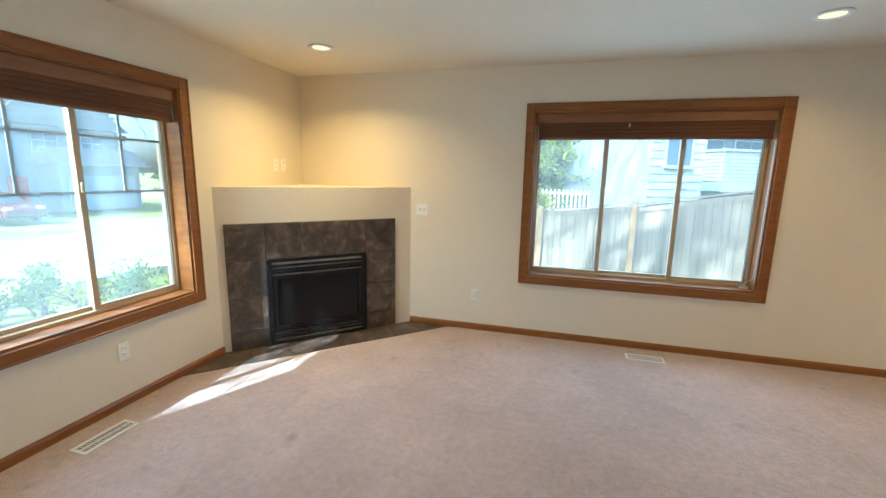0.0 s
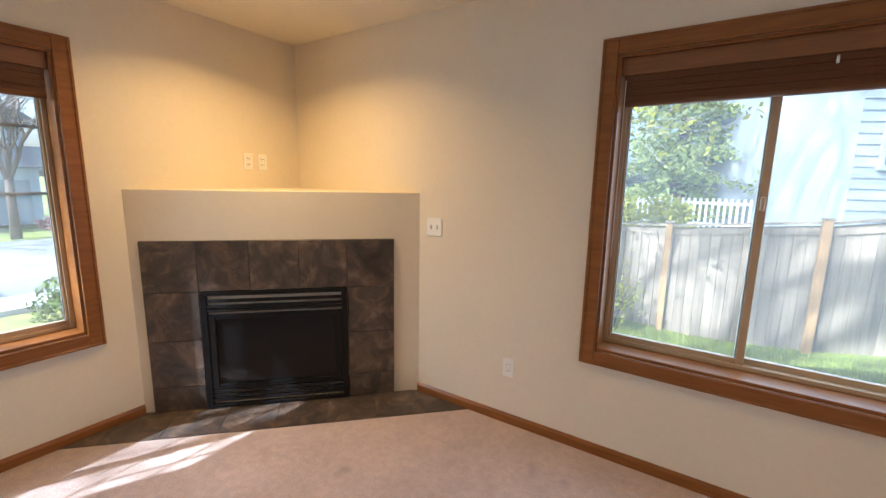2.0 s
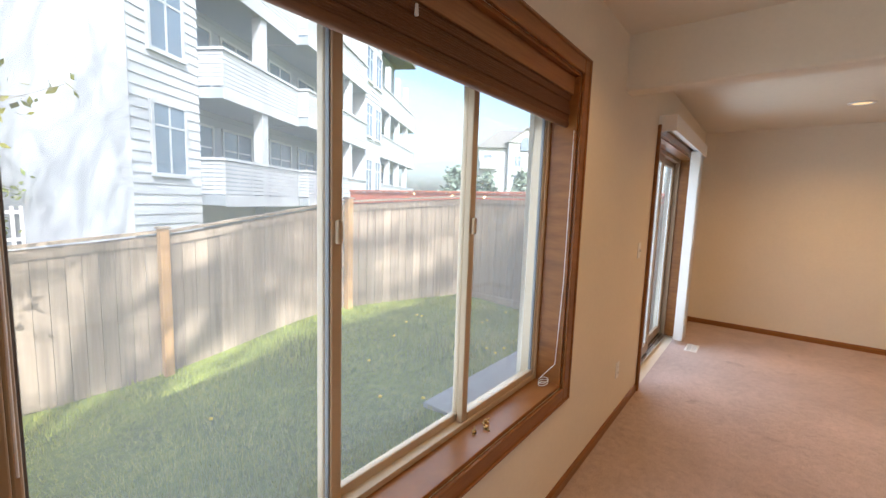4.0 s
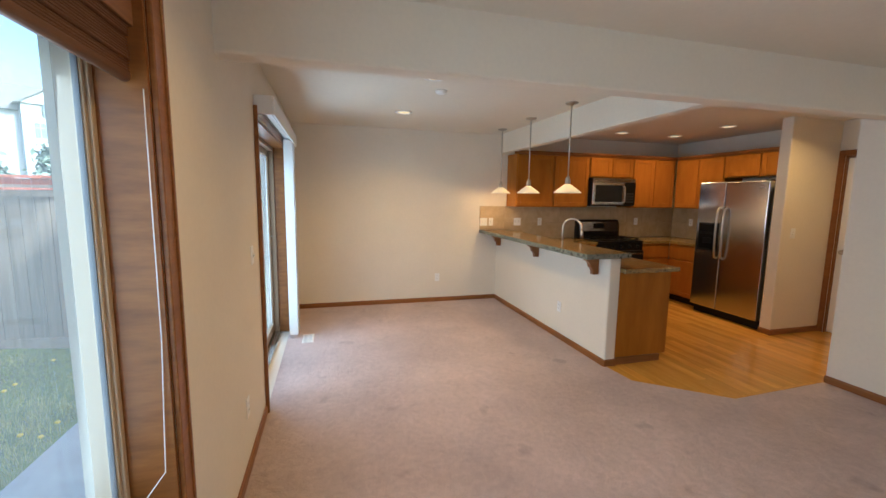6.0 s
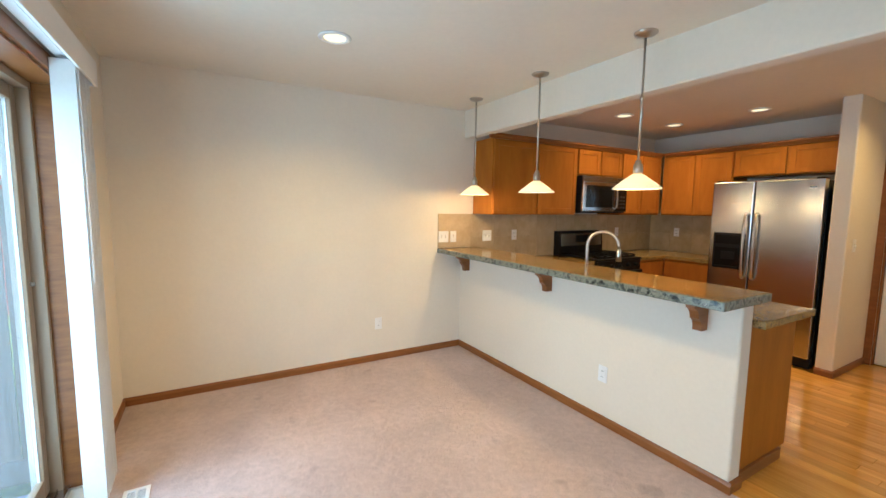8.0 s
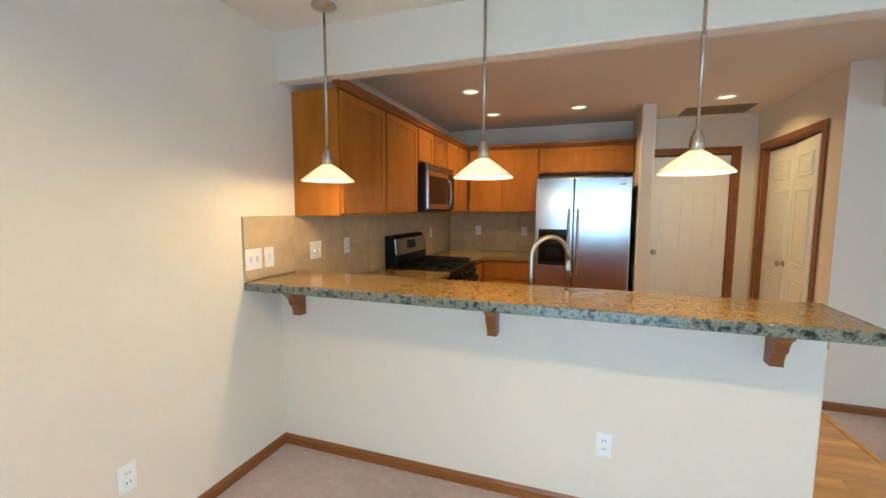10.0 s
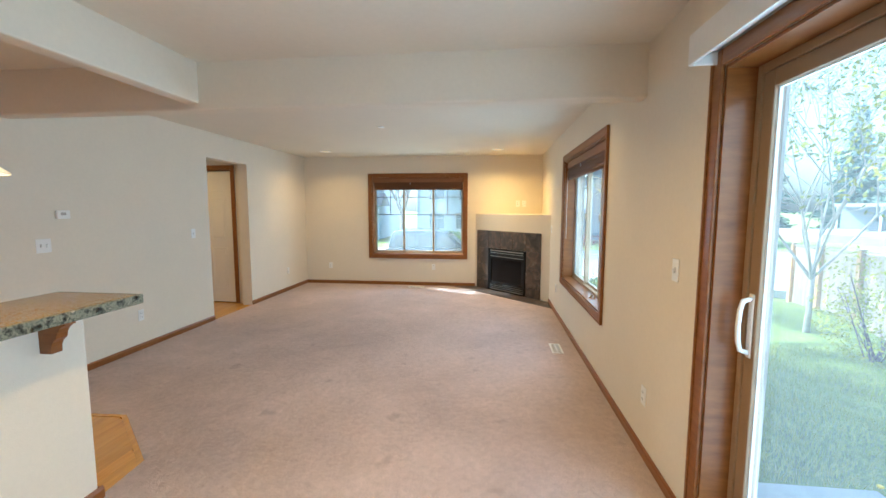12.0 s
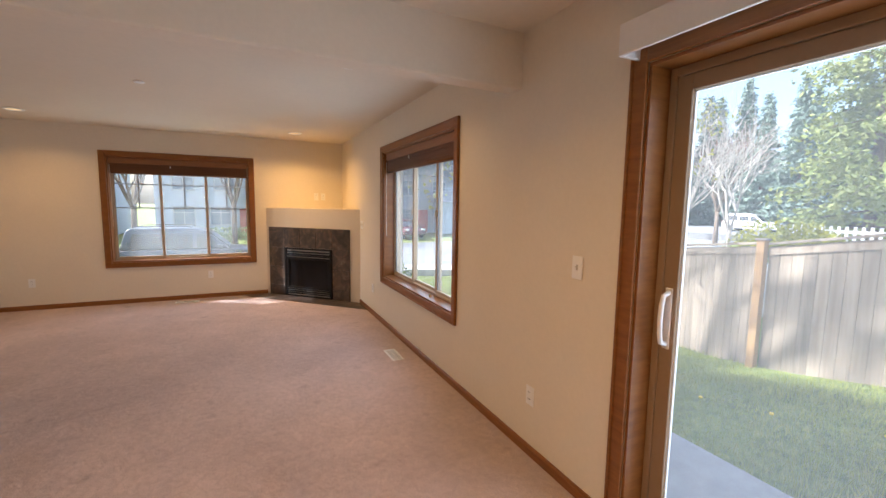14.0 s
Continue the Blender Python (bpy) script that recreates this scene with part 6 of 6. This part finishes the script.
# ---- vehicles ----
def car(at, rz, paint, label, suv=False):
    """A parked car built along local x, nose to +x."""
    c = thing("parked_car", at, label, "car", "parked cars")
    L, Wd, H = (4.7, 1.84, 1.76) if suv else (4.5, 1.78, 1.45)
    belt = 1.02 if suv else 0.90
    if suv:
        body = [(-2.3, 0.42), (-2.35, 0.75), (-2.32, belt), (1.02, belt), (1.35, 0.99), (2.18, 0.93), (2.34, 0.78), (2.35, 0.42), (2.2, 0.33), (-2.2, 0.33)]
        cab = [(-2.28, belt), (-2.10, 1.66), (-1.95, H), (-0.1, H), (0.22, 1.70), (1.02, belt)]
    else:
        body = [(-2.2, 0.38), (-2.25, 0.70), (-2.15, belt), (1.0, belt), (2.05, 0.78), (2.22, 0.62), (2.24, 0.38), (2.1, 0.28), (-2.1, 0.28)]
        cab = [(-1.95, belt), (-1.35, 1.36), (-1.1, H), (-0.1, H), (0.25, 1.37), (1.05, belt)]
    bm = prism(body, -Wd / 2, Wd / 2, "y")
    bmesh.ops.bevel(bm, geom=list(bm.edges), offset=0.06, segments=3, affect="EDGES", profile=0.5)
    part("body", bm, paint, c, "painted car body", True)
    bm = prism(cab, -Wd / 2 + 0.09, Wd / 2 - 0.09, "y")
    for v in bm.verts:
        if v.co.z > belt + 0.1:
            v.co.y *= 0.86
    bmesh.ops.bevel(bm, geom=list(bm.edges), offset=0.05, segments=2, affect="EDGES", profile=0.5)
    cabp = part("cabin", bm, paint, c, "", True)
    for s in (-1, 1):
        y0, y1 = s * (Wd / 2 - 0.115), s * (Wd / 2 - 0.22)
        wins = [(-1.98, -1.05), (-0.95, -0.12), (-0.02, 0.72)] if suv else [(-1.35, -0.55), (-0.45, 0.55)]
        for a, b in wins:
            h = H - 0.10
            bm = bmesh.new()
            lo, hi = belt + 0.05, H - 0.12
            t0, t1 = (a + 0.10 if a < -1.3 else a + 0.02), (b - 0.42 if b > 0.5 else b - 0.02)
            pts = [(a, y0 + s * 0.012, lo), (b, y0 + s * 0.012, lo), (t1, y1 + s * 0.012, hi), (t0, y1 + s * 0.012, hi)]
            vs = [bm.verts.new(p) for p in pts]
            bm.faces.new(vs)
            ext = bmesh.ops.extrude_face_region(bm, geom=list(bm.faces))
            bmesh.ops.translate(bm, verts=[g for g in ext["geom"] if isinstance(g, bmesh.types.BMVert)], vec=(0, s * 0.012, 0))
            bmesh.ops.recalc_face_normals(bm, faces=bm.faces)
            part("side_window", bm, CARGLASS, cabp)
        part("sill_trim", boxes(((-1.6, s * (Wd / 2 - 0.01), 0.55), (1.5, s * (Wd / 2 + 0.012), 0.62)), bevel=0.006, segments=1), BLACK, c)
        part("headlight", boxes(((L / 2 - 0.20, s * (Wd / 2 - 0.36), 0.66), (L / 2 - 0.03, s * (Wd / 2 - 0.07), 0.80)), bevel=0.02), WHITE, c)
        part("tail_light", boxes(((-L / 2 - 0.012, s * (Wd / 2 - 0.22), 0.72), (-L / 2 + 0.10, s * (Wd / 2 - 0.03), 1.0)), bevel=0.02), TAIL, c)
        part("mirror", boxes(((0.62, s * (Wd / 2 - 0.02), belt + 0.02), (0.80, s * (Wd / 2 + 0.16), belt + 0.18)), bevel=0.03), paint, c)
        for x in (-1.40, 1.42):
            w = part("wheel", moved(lathe([(0, -0.02), (0.20, -0.02), (0.30, -0.03), (0.335, 0.0), (0.345, 0.08), (0.335, 0.18), (0.30, 0.20), (0, 0.19)], 26), Matrix.Translation((x, s * (Wd / 2 - 0.20), 0.345)) @ Matrix.Rotation(radians(-90 * s), 4, "X")), TYRE, c, "black tyre", True)
            part("rim", moved(lathe([(0, 0.192), (0.06, 0.205), (0.18, 0.198), (0.215, 0.203), (0.22, 0.19), (0, 0.185)], 20), Matrix.Translation((x, s * (Wd / 2 - 0.20), 0.345)) @ Matrix.Rotation(radians(-90 * s), 4, "X")), STEEL, w, "alloy rim", True)
    part("windscreen", prism([(0.30, H - 0.12), (0.34, H - 0.10), (1.03, belt + 0.05), (0.99, belt + 0.03)], -Wd / 2 + 0.24, Wd / 2 - 0.24, "y"), CARGLASS, c)
    part("bumper", boxes(((L / 2 - 0.10, -Wd / 2 + 0.05, 0.36), (L / 2 + 0.04, Wd / 2 - 0.05, 0.58)), bevel=0.04), paint, c)
    part("bumper", boxes(((-L / 2 - 0.04, -Wd / 2 + 0.05, 0.38), (-L / 2 + 0.10, Wd / 2 - 0.05, 0.62)), bevel=0.04), paint, c)
    if suv:
        for s in (-1, 1):
            part("roof_rail", tube([(-1.9, s * 0.62, H + 0.01), (-1.8, s * 0.62, H + 0.06), (-0.3, s * 0.62, H + 0.06), (-0.15, s * 0.62, H + 0.01)], 0.016, 8), BLACK, c)
    c.matrix_world = pose(*at, 0, 0, rz)
    return c


CARGLASS = material("car_glass", (0.03, 0.035, 0.04), 0.05, spec=0.6)
TYRE = material("tyre_rubber", (0.02, 0.02, 0.02), 0.85)
TAIL = material("tail_lens", (0.35, 0.02, 0.02), 0.2)
P_GREY = material("grey_blue_paint", (0.055, 0.068, 0.09), 0.3, metal=0.2, coat=0.4)
P_WHITE = material("white_car_paint", (0.75, 0.75, 0.74), 0.25, coat=0.6)
P_RED = material("red_car_paint", (0.42, 0.03, 0.03), 0.25, coat=0.6)
P_MAROON = material("maroon_car_paint", (0.10, 0.016, 0.018), 0.25, coat=0.6)
P_SILVER = material("silver_car_paint", (0.45, 0.46, 0.47), 0.25, metal=0.5, coat=0.6)
car((-12.9, 0.9, -1.262), 90, P_GREY, "grey-blue station wagon parked at the kerb", True)
car((-27.5, 14.5, -1.25), 0, P_MAROON, "dark maroon hatchback parked on a driveway")
car((-34.2, 41.2, -0.70), 135, P_WHITE, "white sedan parked under the carport")
car((-32.4, 42.9, -0.70), 135, P_RED, "red sedan parked under the carport")
car((-30.3, 44.9, -0.70), 135, P_SILVER, "silver sedan parked under the carport")
car((-18.3, 47.0, -0.70), 10, P_WHITE, "white pickup-sized wagon parked across the street", True)
put("car_lot", prism([(-46, 36), (-34, 32), (-8, 44), (-8, 56), (-40, 56)], -1.45, -0.70), ASPHALT, "grey asphalt car park beyond the street", "road", kind="structure")


# ---- buildings ----
SIDING_BLUE = material("grey_blue_siding", (0.42, 0.47, 0.55), 0.7, vary=0.05)
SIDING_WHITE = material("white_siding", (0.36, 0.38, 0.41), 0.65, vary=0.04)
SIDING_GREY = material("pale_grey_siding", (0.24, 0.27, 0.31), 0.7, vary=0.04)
ROOFING = ramp_material("shingle_roof", [(0.3, (0.11, 0.11, 0.115)), (0.7, (0.20, 0.20, 0.205))], 8, 8, 0.9, 0.4)
FARGLASS = material("far_window_glass", (0.10, 0.14, 0.19), 0.08, spec=0.7)


def add_window(root, x, z, w, h, y):
    """A framed window with panes on a facade that looks to local -y."""
    o = part("window", boxes(((x - w / 2 - 0.08, y - 0.05, z - 0.08), (x - w / 2, y + 0.02, z + h + 0.08)), ((x + w / 2, y - 0.05, z - 0.08), (x + w / 2 + 0.08, y + 0.02, z + h + 0.08)), ((x - w / 2, y - 0.05, z + h), (x + w / 2, y + 0.02, z + h + 0.08)), ((x - w / 2 - 0.10, y - 0.08, z - 0.10), (x + w / 2 + 0.10, y + 0.02, z))), SIDING_WHITE, root, "white framed window")
    part("pane", boxes(((x - w / 2, y - 0.012, z), (x + w / 2, y + 0.01, z + h))), FARGLASS, o)
    part("glazing_bar", boxes(((x - 0.025, y - 0.03, z), (x + 0.025, y - 0.012, z + h)), ((x - w / 2, y - 0.03, z + h * 0.68), (x + w / 2, y - 0.0125, z + h * 0.68 + 0.05))), SIDING_WHITE, o)
    return o


def siding(root, x0, x1, y0, y1, z0, z1, mat, name="wall"):
    """A wall block with lapped boards on its front, -y."""
    bm = boxes(((x0, y0 + 0.03, z0), (x1, y1, z1)))
    z = z0
    while z < z1 - 0.01:
        t = min(0.24, z1 - z)
        vs = [bm.verts.new(p) for p in ((x0, y0, z), (x1, y0, z), (x1, y0 + 0.028, z + t), (x0, y0 + 0.028, z + t))]
        bm.faces.new(vs)
        vs = [bm.verts.new(p) for p in ((x0, y0, z), (x0, y0 + 0.03, z), (x1, y0 + 0.03, z), (x1, y0, z))]
        bm.faces.new(vs)
        z += 0.24
    return part(name, bm, mat, root)


def balcony(root, x0, x1, y0, z, depth):
    """A balcony with a slatted parapet; y0 is the facade, it stands out to -y."""
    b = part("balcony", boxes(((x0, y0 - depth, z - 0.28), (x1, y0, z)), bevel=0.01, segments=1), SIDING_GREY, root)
    part("fascia", boxes(((x0 - 0.03, y0 - depth - 0.03, z - 0.30), (x1 + 0.03, y0 - depth, z + 0.02)), ((x1, y0 - depth, z - 0.30), (x1 + 0.03, y0, z + 0.02))), SIDING_WHITE, b)
    bm = bmesh.new()
    for k in range(8):
        zz = z + 0.05 + 0.112 * k
        box(bm, (x0, y0 - depth, zz), (x1, y0 - depth + 0.03, zz + 0.095)), box(bm, (x1 - 0.03, y0 - depth + 0.03, zz), (x1, y0, zz + 0.095)), box(bm, (x0, y0 - depth + 0.03, zz), (x0 + 0.03, y0, zz + 0.095))
    part("parapet_boards", bm, SIDING_WHITE, b)
    part("parapet_cap", boxes(((x0 - 0.05, y0 - depth - 0.05, z + 0.95), (x1 + 0.05, y0 - depth + 0.09, z + 1.02)), ((x1 - 0.09, y0 - depth + 0.09, z + 0.95), (x1 + 0.05, y0, z + 1.02)), ((x0 - 0.05, y0 - depth + 0.09, z + 0.95), (x0 + 0.09, y0, z + 1.02))), SIDING_WHITE, b)
    return b


FY = 1.8


def apartment(at, rz, blocks, label):
    """A wing of stacked flats. Local x runs along the facade, -y faces out. blocks: (x0, x1, setback, kind)."""
    apt = thing("apartment_building", at, label, "building", "apartment wings")
    x_lo, x_hi = blocks[0][0], blocks[-1][1]
    for x0, x1, back, kind in blocks:
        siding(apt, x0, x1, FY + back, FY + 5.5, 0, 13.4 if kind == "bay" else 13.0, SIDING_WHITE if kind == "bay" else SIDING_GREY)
        mid, w = (x0 + x1) / 2, x1 - x0
        for z in (2.65, 5.5, 8.3):
            if kind == "bay":
                for x in ((mid - 0.75, mid + 0.75) if w > 2.4 else (mid,)):
                    add_window(apt, x, z + 0.5, 0.95, 1.6, FY + back)
            else:
                balcony(apt, x0 + 0.02, x1 - 0.02, FY + back, z, 1.7)
                n = max(2, round(w / 2.3))
                for k in range(n):
                    add_window(apt, x0 + w * (k + 0.5) / n, z + 0.12, 1.45, 1.95, FY + back)
                for k in range(1, n):
                    part("column", boxes(((x0 + w * k / n - 0.16, FY + back - 1.66, z), (x0 + w * k / n + 0.16, FY + back - 1.36, z + 2.55))), SIDING_WHITE, apt)
        if kind == "bay":
            part("gable", prism([(x0 - 0.4, 13.4), (x1 + 0.4, 13.4), (mid, 15.0)], FY + back - 0.5, FY + 5, "y"), ROOFING, apt, "grey shingle gable")
    part("roof", prism([(FY - 1.2, 13.05), (FY + 5.9, 13.05), (FY + 5.9, 13.5), (FY + 2.8, 15.2), (FY - 1.2, 13.4)], x_lo - 0.5, x_hi + 0.5, "x"), ROOFING, apt, "grey shingle roof with eaves")
    apt.matrix_world = pose(*at, 0, 0, rz)
    return apt


apartment((9.4, 16.5, -1.2), 30, [(-6.5, -4.4, -0.4, "bay"), (-4.4, -0.4, 0.6, "flat"), (-0.4, 6.0, 0.2, "flat"), (6.0, 8.7, -1.4, "bay"), (8.7, 18.0, 0.4, "flat")], "white four-storey apartment building with stacked slatted balconies")

far = thing("apartment_building", (33.0, 26.0, -1.2), "distant white gabled apartment building with arched window", "building")
siding(far, -7, 7, 0, 9, 0, 9.4, SIDING_WHITE)
siding(far, -2.6, 2.6, -1.0, 0.2, 0, 10.2, SIDING_WHITE)
part("gable", prism([(-2.9, 10.2), (2.9, 10.2), (0, 12.2)], -1.2, 3.0, "y"), SIDING_WHITE, far)
part("roof", prism([(-3.2, 10.1), (-3.0, 10.1), (0, 12.25), (3.0, 10.1), (3.2, 10.1), (0, 12.55)], -1.5, 3.2, "y"), ROOFING, far, "grey shingle gable roof")
part("roof", prism([(-7.6, 9.4), (7.6, 9.4), (4.0, 12.0), (-4.0, 12.0)], -0.5, 9.5, "y"), ROOFING, far, "grey shingle roof")
for z in (0.8, 3.7, 6.6):
    for x in (-1.2, 1.2):
        add_window(far, x, z, 1.0, 1.6, -1.0)
    for x in (-5.6, 5.6):
        add_window(far, x, z, 1.3, 1.8, 0)
        balcony(far, x - 1.3, x + 1.3, 0, z - 0.1, 1.2)
part("arched_window", prism([(-0.9, 9.0), (0.9, 9.0), (0.9, 10.2), (0.63, 10.75), (0, 11.0), (-0.63, 10.75), (-0.9, 10.2)], -1.26, -1.18, "y"), FARGLASS, far, "arched gable window")
far.matrix_world = pose(58.0, 33.5, 0.6, 0, 0, -50)
far2 = copy_thing(far, pose(69.0, 23.0, 0.0, 0, 0, -72))


def street_house(at, rz, mat, label):
    h = thing("house", at, label, "house", "houses across the street")
    siding(h, -6, 6, 0, 8, 0, 5.4, mat)
    siding(h, 1.0, 6.0, -2.0, 0.1, 0, 3.0, mat)
    part("roof", prism([(-6.6, 5.3), (6.6, 5.3), (3.2, 7.8), (-3.2, 7.8)], -0.7, 8.6, "y"), ROOFING, h, "grey shingle roof")
    part("porch_roof", prism([(-2.6, 2.9), (0.4, 2.9), (0.4, 3.1), (-1.1, 4.0)], 0.6, 6.4, "x"), ROOFING, h)
    g = part("garage_door", boxes(((1.4, -2.06, 0.05), (5.6, -2.0, 2.25))), P_GARAGE, h, "panelled garage door")
    for r in range(4):
        for k in range(4):
            part("door_panel", boxes(((1.5 + 1.03 * k, -2.075, 0.14 + 0.54 * r), (2.42 + 1.03 * k, -2.058, 0.56 + 0.54 * r)), bevel=0.005, segments=1), P_GARAGE, g)
    for x, z in ((-4.2, 0.9), (-1.8, 0.9), (-4.2, 3.5), (-1.5, 3.5), (1.6, 3.5), (4.4, 3.5)):
        add_window(h, x, z, 1.3, 1.3, 0)
    part("front_door", boxes(((-0.5, -0.04, 0.1), (0.45, 0.02, 2.15))), TAIL, h)
    h.matrix_world = pose(*at, 0, 0, rz)
    return h


P_GARAGE = material("garage_door_paint", (0.30, 0.33, 0.38), 0.6)
street_house((-31.0, 2.5, -1.2), 90, SIDING_BLUE, "grey-blue two-storey house across the street")
street_house((-31.0, 17.5, -1.2), 90, SIDING_GREY, "pale grey two-storey house across the street")
street_house((-31.0, -12.5, -1.2), 90, SIDING_BLUE, "grey-blue two-storey house across the street")
cp = thing("carport", (-36.0, 44.5, -0.70), "long open carport with flat grey roof", "carport")
part("roof", boxes(((-9, -2.8, 2.4), (5, 2.8, 2.75)), bevel=0.02), SIDING_WHITE, cp)
for k in range(5):
    part("post", boxes(((-8.7 + 3.1 * k, -2.5, 0), (-8.55 + 3.1 * k, -2.35, 2.4))), WHITE_PAINT, cp)
part("back_wall", boxes(((-9, 2.6, 0), (5, 2.75, 2.4))), SIDING_GREY, cp)
cp.matrix_world = pose(-36.5, 46.0, -0.70, 0, 0, 45)



# ---- kitchen floor strips ----
def floor_strips():
    """Oak strips along x, cut at the angled edge towards the carpet."""
    rng = random.Random(9)
    wdt = 0.083
    y = -2.2
    row = 0
    def left_limit(y):
        if y < S:
            return HALLX - 0.15
        if y < 0.555:
            return HALLX + (2.94 - HALLX) * (y - S) / (0.555 - S)
        return 2.94 + (3.405 - 2.94) * (y - 0.555) / (1.12 - 0.555)
    while y < 1.115:
        y1 = min(y + wdt, 1.115)
        x = None
        l0, l1 = left_limit(y), left_limit(y1)
        x0 = max(l0, l1)
        start = l0, l1
        x = x0 - rng.uniform(0.0, 0.6)
        end = 6.3 if y1 < 1.05 else 3.715
        while x < end:
            ln = rng.uniform(0.55, 1.5)
            a0, a1 = max(x, l0), max(x, l1)
            b = min(x + ln, end)
            if b > max(a0, a1) + 0.03:
                bm = prism([(a0 + 0.0007, y + 0.0007), (b - 0.0007, y + 0.0007), (b - 0.0007, y1 - 0.0007), (a1 + 0.0007, y1 - 0.0007)], -0.020, -0.004 + rng.uniform(-0.0004, 0.0004))
                part("plank", bm, PLANK, wood)
            x += ln
        y += wdt
    return


floor_strips()
part("edge_strip", prism([(2.987, S), (2.942, 0.555), (3.407, 1.121), (3.719, 1.150), (3.719, 1.118), (3.421, 1.090), (2.974, 0.545), (3.019, S)], -0.02, 0.001), PLANK, wood, "oak edge strip along the carpet")
